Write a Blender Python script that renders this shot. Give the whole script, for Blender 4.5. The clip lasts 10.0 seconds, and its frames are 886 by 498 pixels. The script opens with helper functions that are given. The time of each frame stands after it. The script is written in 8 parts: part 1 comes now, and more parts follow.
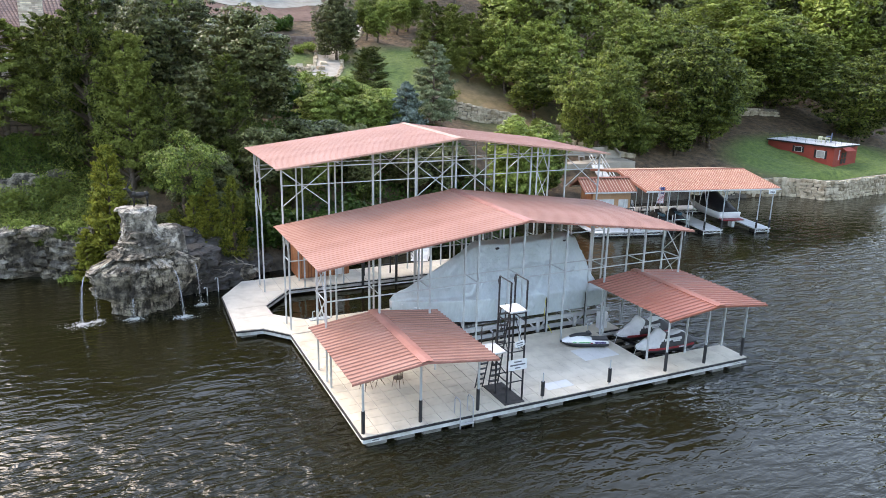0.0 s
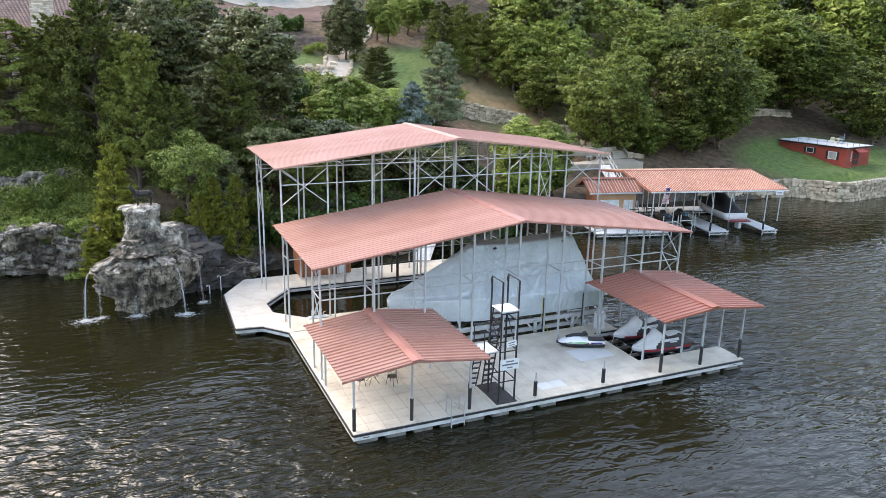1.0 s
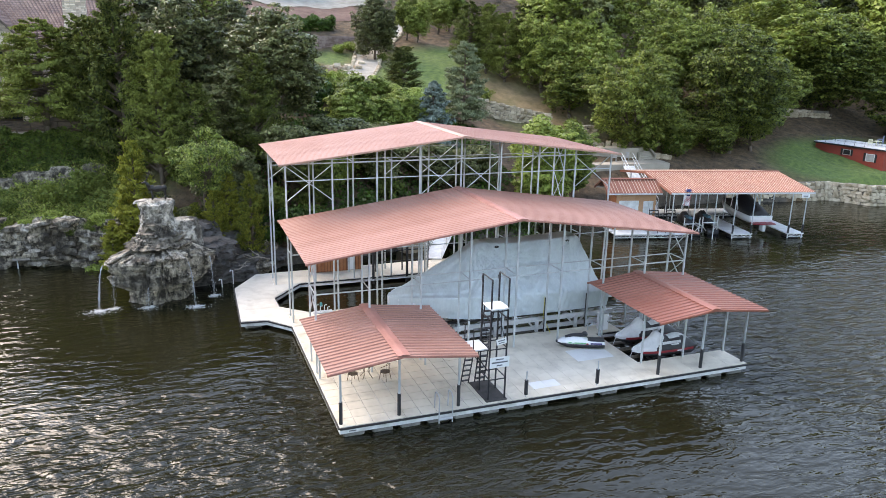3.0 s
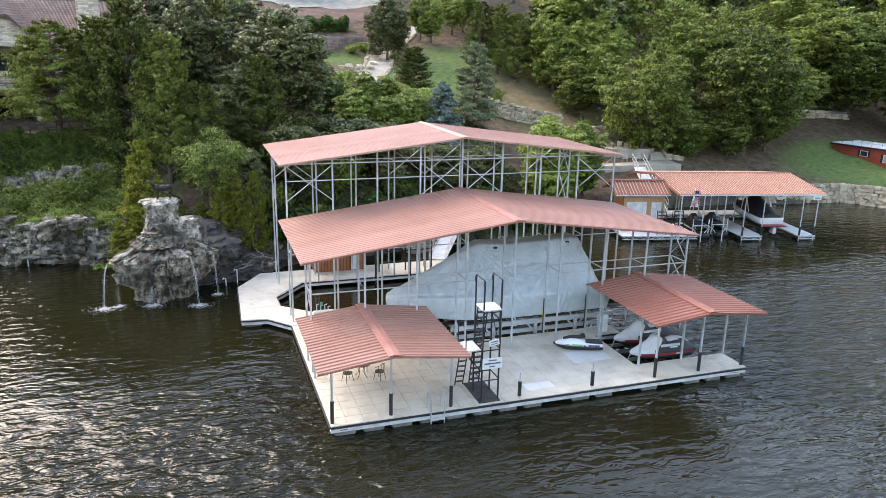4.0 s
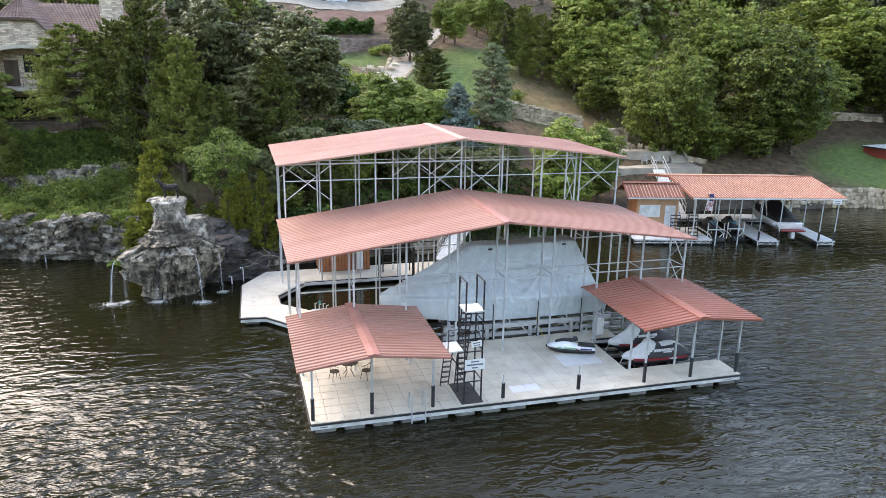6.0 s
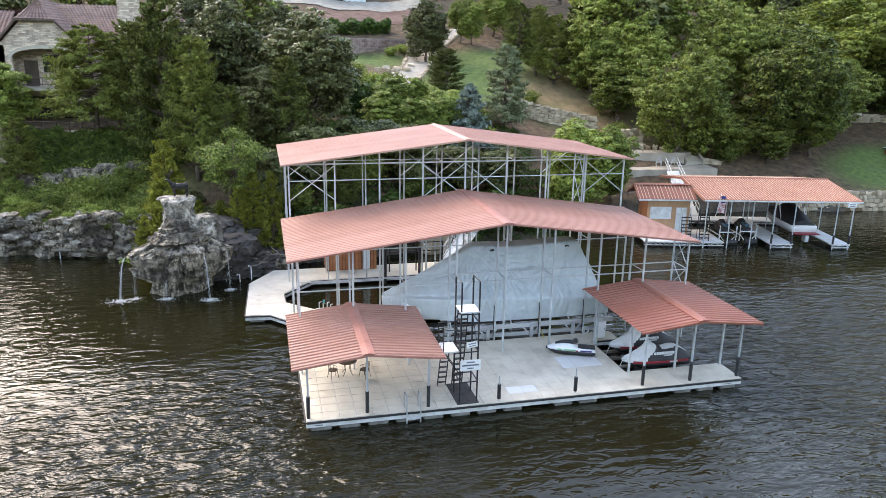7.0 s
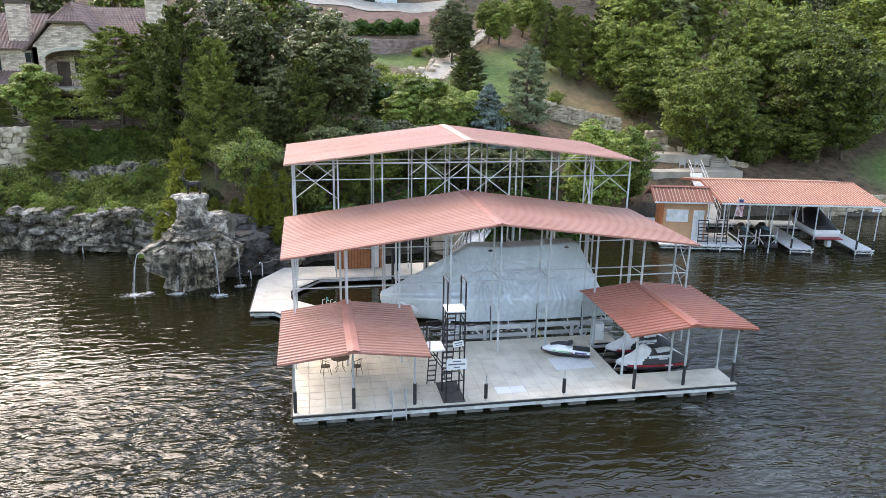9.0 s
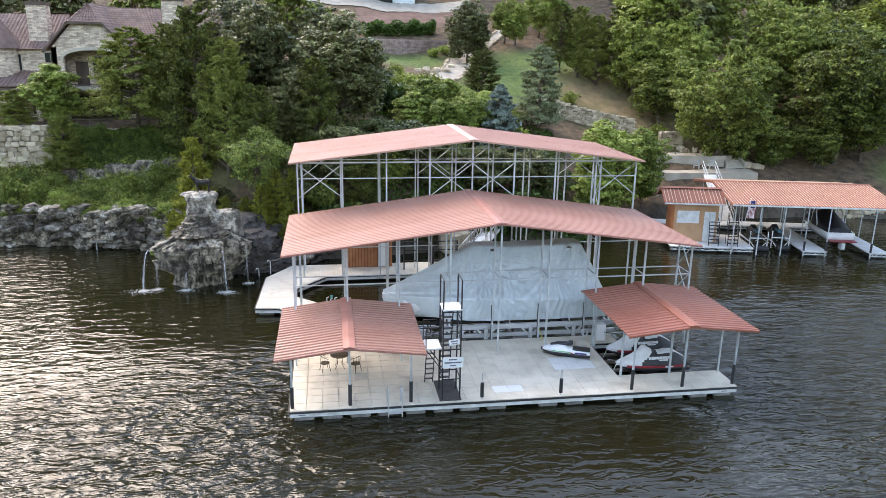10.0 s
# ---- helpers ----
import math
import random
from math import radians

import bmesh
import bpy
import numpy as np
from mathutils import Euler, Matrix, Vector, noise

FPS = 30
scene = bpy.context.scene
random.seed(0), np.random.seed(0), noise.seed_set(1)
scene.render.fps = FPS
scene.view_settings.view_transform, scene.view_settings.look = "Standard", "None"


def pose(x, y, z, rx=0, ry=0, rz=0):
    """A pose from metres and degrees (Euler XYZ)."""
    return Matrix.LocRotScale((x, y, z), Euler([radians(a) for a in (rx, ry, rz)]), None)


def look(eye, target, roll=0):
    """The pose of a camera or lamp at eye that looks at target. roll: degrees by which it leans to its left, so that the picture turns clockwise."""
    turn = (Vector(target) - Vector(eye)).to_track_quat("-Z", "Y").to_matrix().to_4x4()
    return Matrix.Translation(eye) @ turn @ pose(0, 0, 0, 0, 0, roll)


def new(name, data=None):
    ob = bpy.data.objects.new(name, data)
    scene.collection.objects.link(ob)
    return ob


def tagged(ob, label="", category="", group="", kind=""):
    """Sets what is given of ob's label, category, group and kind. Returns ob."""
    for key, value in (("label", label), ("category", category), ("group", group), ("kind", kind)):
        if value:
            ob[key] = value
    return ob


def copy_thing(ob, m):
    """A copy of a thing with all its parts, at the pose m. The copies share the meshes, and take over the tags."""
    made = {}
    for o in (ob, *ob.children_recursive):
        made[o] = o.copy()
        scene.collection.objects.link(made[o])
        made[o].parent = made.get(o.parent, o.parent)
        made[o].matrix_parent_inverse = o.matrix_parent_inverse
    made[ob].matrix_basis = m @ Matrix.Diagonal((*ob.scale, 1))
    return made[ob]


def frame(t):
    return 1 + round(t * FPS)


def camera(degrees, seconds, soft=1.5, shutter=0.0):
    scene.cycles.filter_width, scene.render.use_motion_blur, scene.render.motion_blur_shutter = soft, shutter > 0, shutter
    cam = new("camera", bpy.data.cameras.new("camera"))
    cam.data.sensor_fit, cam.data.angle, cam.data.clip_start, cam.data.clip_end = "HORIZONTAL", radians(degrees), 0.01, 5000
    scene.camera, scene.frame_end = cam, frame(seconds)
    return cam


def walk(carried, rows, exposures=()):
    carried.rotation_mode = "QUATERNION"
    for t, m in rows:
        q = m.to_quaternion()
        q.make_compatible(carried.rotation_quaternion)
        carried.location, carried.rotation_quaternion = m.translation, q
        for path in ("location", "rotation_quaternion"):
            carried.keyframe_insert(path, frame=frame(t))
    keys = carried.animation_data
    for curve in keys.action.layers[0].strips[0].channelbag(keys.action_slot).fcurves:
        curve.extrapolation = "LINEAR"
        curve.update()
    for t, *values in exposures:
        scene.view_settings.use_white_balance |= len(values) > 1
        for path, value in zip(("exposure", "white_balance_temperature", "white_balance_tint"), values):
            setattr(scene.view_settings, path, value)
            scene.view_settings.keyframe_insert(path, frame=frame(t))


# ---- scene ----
cam = camera(62.6, 10.0, soft=0.5)
PATH = [
    (0, (-8.859, -26.178, 16.347), (-8.034, -24.435, 15.817), 1.3),
    (0.5, (-8.382, -26.509, 16.383), (-7.577, -24.757, 15.852), 1.3),
    (1, (-7.993, -26.783, 16.423), (-7.207, -25.022, 15.891), 1.3),
    (1.5, (-7.509, -27.082, 16.427), (-6.758, -25.306, 15.894), 1.3),
    (2, (-7.001, -27.364, 16.392), (-6.282, -25.575, 15.859), 1.3),
    (2.5, (-6.466, -27.606, 16.348), (-5.765, -25.81, 15.815), 1.3),
    (4, (-4.798, -28.26, 16.419), (-4.169, -26.438, 15.885), 1.2),
    (4.5, (-4.21, -28.464, 16.438), (-3.602, -26.635, 15.904), 1.2),
    (5, (-3.675, -28.648, 16.461), (-3.085, -26.814, 15.927), 1.2),
    (5.5, (-3.073, -28.886, 16.458), (-2.511, -27.042, 15.925), 1.1),
    (7, (-1.362, -29.534, 16.574), (-0.891, -27.665, 16.04), 1.1),
    (7.5, (-0.82, -29.781, 16.649), (-0.376, -27.906, 16.113), 1.0),
    (8, (-0.21, -29.976, 16.655), (0.206, -28.094, 16.12), 1.0),
    (8.5, (0.41, -30.164, 16.66), (0.798, -28.276, 16.126), 1.0),
    (9, (0.975, -30.34, 16.663), (1.336, -28.447, 16.128), 1.0),
    (9.5, (1.541, -30.535, 16.684), (1.871, -28.636, 16.149), 1.0),
    (10, (2.082, -30.705, 16.626), (2.384, -28.801, 16.092), 1.0),
]
walk(cam, [(t, look(eye, target, roll)) for t, eye, target, roll in PATH], exposures=[(0, 2.66, 9000, 17)])

# ---- world, sun, exposure ----
SUN_DIR = Vector((-0.47, 0.62, 0.63)).normalized()
world = bpy.data.worlds.new("sky")
scene.world = world
world.use_nodes = True
wn = world.node_tree.nodes
wl = world.node_tree.links
sky = wn.new("ShaderNodeTexSky")
sky.sky_type = "NISHITA"
sky.sun_disc = False
sky.sun_elevation = math.asin(SUN_DIR.z)
sky.sun_rotation = math.atan2(SUN_DIR.x, SUN_DIR.y)
sky.dust_density = 0.3
sky.ozone_density = 1.6
wn["Background"].inputs["Strength"].default_value = 0.15
wl.new(sky.outputs[0], wn["Background"].inputs["Color"])
sun_data = bpy.data.lights.new("sun", "SUN")
sun_data.energy, sun_data.angle, sun_data.color = 0.85, radians(44), (0.98, 0.97, 0.98)
sun = new("sun", sun_data)
sun.matrix_world = look(tuple(SUN_DIR * 60), (0, 0, 0))

# ---- materials ----


def nodes_of(m):
    m.use_nodes = True
    return m.node_tree.nodes, m.node_tree.links, m.node_tree.nodes["Principled BSDF"]


def surface(name, dark, light, scale=1.0, rough=0.6, metal=0.0, bump=0.2, bump_scale=30.0, vary=0.0, stain=None, stain_scale=0.35, stain_amount=0.5, stretch=(1, 1, 1), spec=0.5, island=0.0):
    """Two-scale procedural surface: broad tone, fine grain with relief, optional stains and per-piece tone."""
    m = bpy.data.materials.new(name)
    n, l, p = nodes_of(m)
    tc = n.new("ShaderNodeNewGeometry")
    mp = n.new("ShaderNodeMapping")
    mp.inputs["Scale"].default_value = stretch
    l.new(tc.outputs["Position"], mp.inputs["Vector"])
    broad = n.new("ShaderNodeTexNoise")
    broad.inputs["Scale"].default_value, broad.inputs["Detail"].default_value = scale, 6
    fine = n.new("ShaderNodeTexNoise")
    fine.inputs["Scale"].default_value, fine.inputs["Detail"].default_value = bump_scale, 5
    l.new(mp.outputs[0], broad.inputs["Vector"])
    l.new(mp.outputs[0], fine.inputs["Vector"])
    mixv = n.new("ShaderNodeMath")
    mixv.operation = "MULTIPLY_ADD"
    l.new(fine.outputs["Fac"], mixv.inputs[0])
    mixv.inputs[1].default_value = 0.45
    l.new(broad.outputs["Fac"], mixv.inputs[2])
    ramp = n.new("ShaderNodeMapRange")
    ramp.inputs["From Min"].default_value, ramp.inputs["From Max"].default_value = 0.48, 0.98
    l.new(mixv.outputs[0], ramp.inputs["Value"])
    tone = ramp.outputs[0]
    if vary or island:
        src = n.new("ShaderNodeNewGeometry").outputs["Random Per Island"] if island else n.new("ShaderNodeObjectInfo").outputs["Random"]
        add = n.new("ShaderNodeMath")
        add.operation = "MULTIPLY_ADD"
        l.new(src, add.inputs[0])
        add.inputs[1].default_value = vary or island
        l.new(tone, add.inputs[2])
        sub = n.new("ShaderNodeMath")
        sub.operation = "SUBTRACT"
        sub.use_clamp = True
        l.new(add.outputs[0], sub.inputs[0])
        sub.inputs[1].default_value = (vary or island) * 0.5
        tone = sub.outputs[0]
    mix = n.new("ShaderNodeMix")
    mix.data_type = "RGBA"
    mix.inputs["A"].default_value, mix.inputs["B"].default_value = (*dark, 1), (*light, 1)
    l.new(tone, mix.inputs["Factor"])
    colour = mix.outputs["Result"]
    if stain:
        sn = n.new("ShaderNodeTexNoise")
        sn.inputs["Scale"].default_value, sn.inputs["Detail"].default_value = stain_scale, 8
        l.new(mp.outputs[0], sn.inputs["Vector"])
        sr = n.new("ShaderNodeMapRange")
        sr.inputs["From Min"].default_value, sr.inputs["From Max"].default_value = 0.5, 0.72
        sr.inputs["To Max"].default_value = stain_amount
        l.new(sn.outputs["Fac"], sr.inputs["Value"])
        sm = n.new("ShaderNodeMix")
        sm.data_type = "RGBA"
        l.new(sr.outputs[0], sm.inputs["Factor"])
        l.new(colour, sm.inputs["A"])
        sm.inputs["B"].default_value = (*stain, 1)
        colour = sm.outputs["Result"]
    l.new(colour, p.inputs["Base Color"])
    p.inputs["Roughness"].default_value, p.inputs["Metallic"].default_value = rough, metal
    p.inputs["Specular IOR Level"].default_value = spec
    if bump:
        b = n.new("ShaderNodeBump")
        b.inputs["Strength"].default_value, b.inputs["Distance"].default_value = bump, 0.5 / bump_scale
        l.new(fine.outputs["Fac"], b.inputs["Height"])
        l.new(b.outputs[0], p.inputs["Normal"])
    return m


def leaf_material(name, dark, light, gloss=0.45, through_light=0.25):
    """Leaves: tone per leaf and per clump, thin enough to let some light through."""
    m = bpy.data.materials.new(name)
    n, l, p = nodes_of(m)
    g = n.new("ShaderNodeNewGeometry")
    oi = n.new("ShaderNodeObjectInfo")
    no = n.new("ShaderNodeTexNoise")
    no.inputs["Scale"].default_value, no.inputs["Detail"].default_value = 1.1, 4
    l.new(g.outputs["Position"], no.inputs["Vector"])
    a = n.new("ShaderNodeMath")
    a.operation = "MULTIPLY_ADD"
    l.new(g.outputs["Random Per Island"], a.inputs[0])
    a.inputs[1].default_value = 0.8
    l.new(no.outputs["Fac"], a.inputs[2])
    b = n.new("ShaderNodeMath")
    b.operation = "MULTIPLY_ADD"
    l.new(oi.outputs["Random"], b.inputs[0])
    b.inputs[1].default_value = 0.55
    l.new(a.outputs[0], b.inputs[2])
    r = n.new("ShaderNodeMapRange")
    r.inputs["From Min"].default_value, r.inputs["From Max"].default_value = 0.62, 1.62
    l.new(b.outputs[0], r.inputs["Value"])
    mix = n.new("ShaderNodeMix")
    mix.data_type = "RGBA"
    mix.inputs["A"].default_value, mix.inputs["B"].default_value = (*dark, 1), (*light, 1)
    l.new(r.outputs[0], mix.inputs["Factor"])
    l.new(mix.outputs["Result"], p.inputs["Base Color"])
    p.inputs["Roughness"].default_value = gloss
    p.inputs["Specular IOR Level"].default_value = 0.2
    tr = n.new("ShaderNodeBsdfTranslucent")
    l.new(mix.outputs["Result"], tr.inputs["Color"])
    ms = n.new("ShaderNodeMixShader")
    ms.inputs[0].default_value = through_light
    l.new(p.outputs[0], ms.inputs[1])
    l.new(tr.outputs[0], ms.inputs[2])
    l.new(ms.outputs[0], n["Material Output"].inputs["Surface"])
    return m


M_STEEL = surface("galvanised_steel", (0.38, 0.41, 0.42), (0.60, 0.63, 0.64), 1.2, 0.45, 0.25, 0.08, 60)
M_ROOF = surface("red_roof_metal", (0.300, 0.130, 0.090), (0.395, 0.194, 0.145), 0.35, 0.5, 0.0, 0.03, 14, vary=0.35, stain=(0.40, 0.20, 0.16), stain_scale=0.9, stain_amount=0.25)
# darker, more saturated red than the other dock roofs
M_ROOF_DEEP = surface("deeper_red_roof_metal", (0.255, 0.078, 0.048), (0.34, 0.118, 0.078), 0.35, 0.45, 0.0, 0.03, 14, vary=0.25)
M_CAP = surface("roof_trim_metal", (0.30, 0.12, 0.09), (0.44, 0.20, 0.16), 1.5, 0.42, 0.0, 0.05, 20)
M_CAP_PALE = surface("pale_roof_trim", (0.37, 0.21, 0.15), (0.47, 0.30, 0.225), 1.5, 0.45, 0.0, 0.05, 20)
M_CONC = surface("pale_concrete", (0.52, 0.465, 0.375), (0.70, 0.635, 0.525), 0.8, 0.8, 0.0, 0.25, 40, vary=0.14, stain=(0.30, 0.26, 0.21), stain_scale=1.1, stain_amount=0.45)
# greyer and darker than the main deck, for the left walkway
M_CONC_GREY = surface("grey_walkway_concrete", (0.46, 0.43, 0.37), (0.62, 0.585, 0.515), 0.8, 0.85, 0.0, 0.25, 40, vary=0.14, stain=(0.28, 0.25, 0.21), stain_scale=1.1, stain_amount=0.45)
M_CONC_NEW = surface("white_concrete", (0.60, 0.60, 0.575), (0.72, 0.72, 0.70), 1.2, 0.75, 0.0, 0.15, 40, vary=0.2)
M_FASCIA = surface("white_painted_beam", (0.52, 0.53, 0.52), (0.74, 0.75, 0.74), 2.2, 0.55, 0.0, 0.1, 30, stain=(0.28, 0.25, 0.2), stain_scale=1.6, stain_amount=0.5)
M_RUBBER = surface("black_rubber", (0.012, 0.012, 0.013), (0.035, 0.035, 0.037), 3, 0.65, 0.0, 0.1, 40)
M_FLOAT = surface("weathered_float", (0.08, 0.077, 0.068), (0.25, 0.24, 0.22), 1.6, 0.8, 0.0, 0.3, 18)
M_BLACK = surface("black_painted_steel", (0.010, 0.010, 0.012), (0.03, 0.03, 0.034), 4, 0.4, 0.1, 0.06, 60)
M_WHITE = surface("white_gelcoat", (0.72, 0.73, 0.74), (0.82, 0.83, 0.84), 2.0, 0.25, 0.0, 0.02, 30)
M_COVER = surface("silver_tarpaulin", (0.47, 0.535, 0.555), (0.63, 0.705, 0.73), 0.6, 0.36, 0.0, 0.35, 7.0, stretch=(1.6, 1.0, 0.6))
M_SIDING = surface("orange_cedar_siding", (0.30, 0.095, 0.035), (0.48, 0.19, 0.085), 1.3, 0.6, 0.0, 0.15, 30, vary=0.4)
M_TAN = surface("tan_siding", (0.44, 0.225, 0.115), (0.57, 0.325, 0.185), 1.0, 0.65, 0.0, 0.1, 30, vary=0.25)
M_BARK = surface("grey_bark", (0.06, 0.045, 0.032), (0.17, 0.13, 0.10), 2.0, 0.9, 0.0, 0.6, 16, stretch=(1, 1, 0.3))


def rock_material(name, dark, light, wet):
    """Layered limestone: bedding, cracks and dark weathering."""
    m = bpy.data.materials.new(name)
    n, l, p = nodes_of(m)
    g = n.new("ShaderNodeNewGeometry")
    mp = n.new("ShaderNodeMapping")
    mp.inputs["Scale"].default_value = (1.5, 1.5, 1.1)
    l.new(g.outputs["Position"], mp.inputs["Vector"])
    v = n.new("ShaderNodeTexVoronoi")
    v.feature = "DISTANCE_TO_EDGE"
    v.inputs["Scale"].default_value, v.inputs["Randomness"].default_value = 0.8, 1.0
    no = n.new("ShaderNodeTexNoise")
    no.inputs["Scale"].default_value, no.inputs["Detail"].default_value, no.inputs["Roughness"].default_value = 1.3, 12, 0.7
    l.new(mp.outputs[0], no.inputs["Vector"])
    wob = n.new("ShaderNodeMix")
    wob.data_type = "RGBA"
    wob.inputs["Factor"].default_value = 0.25
    l.new(mp.outputs[0], wob.inputs["A"])
    l.new(no.outputs["Color"], wob.inputs["B"])
    l.new(wob.outputs["Result"], v.inputs["Vector"])
    big = n.new("ShaderNodeTexNoise")
    big.inputs["Scale"].default_value, big.inputs["Detail"].default_value = 0.45, 4
    l.new(g.outputs["Position"], big.inputs["Vector"])
    r = n.new("ShaderNodeValToRGB")
    r.color_ramp.elements[0].position, r.color_ramp.elements[1].position = 0.42, 0.61
    r.color_ramp.elements[0].color, r.color_ramp.elements[1].color = (*dark, 1), (*light, 1)
    l.new(no.outputs["Fac"], r.inputs[0])
    c = n.new("ShaderNodeMapRange")
    c.inputs["From Max"].default_value, c.inputs["To Min"].default_value = 0.03, 0.55
    l.new(v.outputs["Distance"], c.inputs["Value"])
    mx = n.new("ShaderNodeMix")
    mx.data_type = "RGBA"
    l.new(c.outputs[0], mx.inputs["Factor"])
    mx.inputs["A"].default_value = (*wet, 1)
    l.new(r.outputs[0], mx.inputs["B"])
    st = n.new("ShaderNodeMapRange")
    st.inputs["From Min"].default_value, st.inputs["From Max"].default_value, st.inputs["To Max"].default_value = 0.46, 0.60, 0.7
    l.new(big.outputs["Fac"], st.inputs["Value"])
    mz = n.new("ShaderNodeMix")
    mz.data_type = "RGBA"
    l.new(st.outputs[0], mz.inputs["Factor"])
    l.new(mx.outputs["Result"], mz.inputs["A"])
    mz.inputs["B"].default_value = (*wet, 1)
    l.new(mz.outputs["Result"], p.inputs["Base Color"])
    p.inputs["Roughness"].default_value = 0.75
    b1 = n.new("ShaderNodeBump")
    b1.inputs["Strength"].default_value, b1.inputs["Distance"].default_value = 0.8, 0.12
    l.new(c.outputs[0], b1.inputs["Height"])
    b2 = n.new("ShaderNodeBump")
    b2.inputs["Strength"].default_value, b2.inputs["Distance"].default_value = 1.0, 0.35
    l.new(no.outputs["Fac"], b2.inputs["Height"])
    l.new(b1.outputs[0], b2.inputs["Normal"])
    l.new(b2.outputs[0], p.inputs["Normal"])
    return m


M_ROCK = rock_material("lake_limestone", (0.05, 0.041, 0.030), (0.58, 0.495, 0.375), (0.032, 0.025, 0.017))
M_PILLAR = rock_material("pale_limestone", (0.13, 0.115, 0.095), (0.72, 0.65, 0.545), (0.07, 0.056, 0.04))
M_WALLSTONE = surface("wall_limestone", (0.25, 0.19, 0.12), (0.60, 0.51, 0.38), 1.3, 0.85, 0.0, 0.6, 12, vary=0.6)
L_OAK = leaf_material("oak_leaves", (0.016, 0.031, 0.007), (0.286, 0.349, 0.079))
L_DARK = leaf_material("dark_glossy_leaves", (0.010, 0.020, 0.006), (0.225, 0.246, 0.101), 0.3)
L_CEDAR = leaf_material("cedar_foliage", (0.013, 0.026, 0.006), (0.195, 0.229, 0.049), 0.7, 0.2)
L_PINE = leaf_material("pale_pine_needles", (0.075, 0.105, 0.06), (0.23, 0.27, 0.15), 0.6, 0.2)
L_LIME = leaf_material("yellow_green_leaves", (0.050, 0.088, 0.018), (0.36, 0.44, 0.105))
L_BLUE = leaf_material("blue_spruce_needles", (0.09, 0.13, 0.11), (0.22, 0.28, 0.24), 0.6, 0.1)
L_WEED = leaf_material("weed_leaves", (0.085, 0.125, 0.026), (0.46, 0.47, 0.13))
L_BUSH = leaf_material("green_shrub_leaves", (0.049, 0.083, 0.016), (0.219, 0.263, 0.060))
L_VINE = leaf_material("creeper_leaves", (0.017, 0.042, 0.008), (0.158, 0.217, 0.047), 0.4)
# yellower cedar green, with bright sunlight painted into the leaf colour
L_CEDAR_Y = leaf_material("sunlit_cedar_foliage", (0.039, 0.062, 0.010), (0.329, 0.332, 0.052), 0.7, 0.25)
# hedge green; behind the dock its darkness stands in for deep shade
L_HEDGE_SHADE = leaf_material("hedge_and_shade_leaves", (0.014, 0.036, 0.008), (0.061, 0.120, 0.022), 0.4)

# ---- building tools ----


def place_of(ob):
    """Where an unturned thing or part has its origin."""
    p = Vector((0, 0, 0))
    while ob:
        p += ob.location
        ob = ob.parent
    return p


def thing(name, at, label, category, group="", kind=""):
    ob = new(name)
    ob.location = at
    ob.empty_display_size = 0.3
    return tagged(ob, label, category, group, kind)


def mesh_of(bm, name, material, smooth=False):
    me = bpy.data.meshes.new(name)
    bm.to_mesh(me)
    bm.free()
    for m in material if isinstance(material, (list, tuple)) else [material]:
        me.materials.append(m)
    if smooth:
        me.shade_smooth()
    return me


def part(name, bm, material, parent, label="", smooth=False):
    """One mesh object under a thing or part; its vertices are given in the thing's building space."""
    if parent:
        bmesh.ops.translate(bm, verts=bm.verts, vec=-place_of(parent))
    ob = new(name, mesh_of(bm, name, material, smooth))
    ob.parent = parent
    return tagged(ob, label)


def piece(name, me, parent, at, turn=(0, 0, 0), scale=(1, 1, 1), label=""):
    """A part that shares its mesh with its like, set at a place in building space."""
    ob = new(name, me)
    ob.parent = parent
    ob.location = Vector(at) - (place_of(parent) if parent else Vector())
    ob.rotation_euler = turn
    ob.scale = scale
    return tagged(ob, label)


def box(bm, x0, y0, z0, x1, y1, z1, bevel=0.0):
    vs = [bm.verts.new(c) for c in ((x0, y0, z0), (x1, y0, z0), (x1, y1, z0), (x0, y1, z0), (x0, y0, z1), (x1, y0, z1), (x1, y1, z1), (x0, y1, z1))]
    fs = [bm.faces.new([vs[i] for i in f]) for f in ((0, 3, 2, 1), (4, 5, 6, 7), (0, 1, 5, 4), (1, 2, 6, 5), (2, 3, 7, 6), (3, 0, 4, 7))]
    if bevel:
        es = list({e for f in fs for e in f.edges})
        bmesh.ops.bevel(bm, geom=es, offset=bevel, segments=1, affect="EDGES")
    return bm


def bx(*a, bevel=0.0):
    return box(bmesh.new(), *a, bevel=bevel)


def tube(bm, p, q, r, sides=8, r2=None):
    """A round or square bar from p to q."""
    p, q = Vector(p), Vector(q)
    axis = q - p
    m = axis.to_track_quat("Z", "Y").to_matrix()
    r2 = r if r2 is None else r2
    off = math.pi / 4 if sides == 4 else 0
    rings = []
    for c, rr in ((p, r), (q, r2)):
        rings.append([bm.verts.new(c + m @ Vector((rr * math.cos(off + 2 * math.pi * i / sides), rr * math.sin(off + 2 * math.pi * i / sides), 0))) for i in range(sides)])
    for i in range(sides):
        j = (i + 1) % sides
        bm.faces.new((rings[0][i], rings[0][j], rings[1][j], rings[1][i]))
    bm.faces.new(rings[0][::-1])
    bm.faces.new(rings[1])
    return bm


def bar(p, q, r, sides=8, r2=None):
    return tube(bmesh.new(), p, q, r, sides, r2)


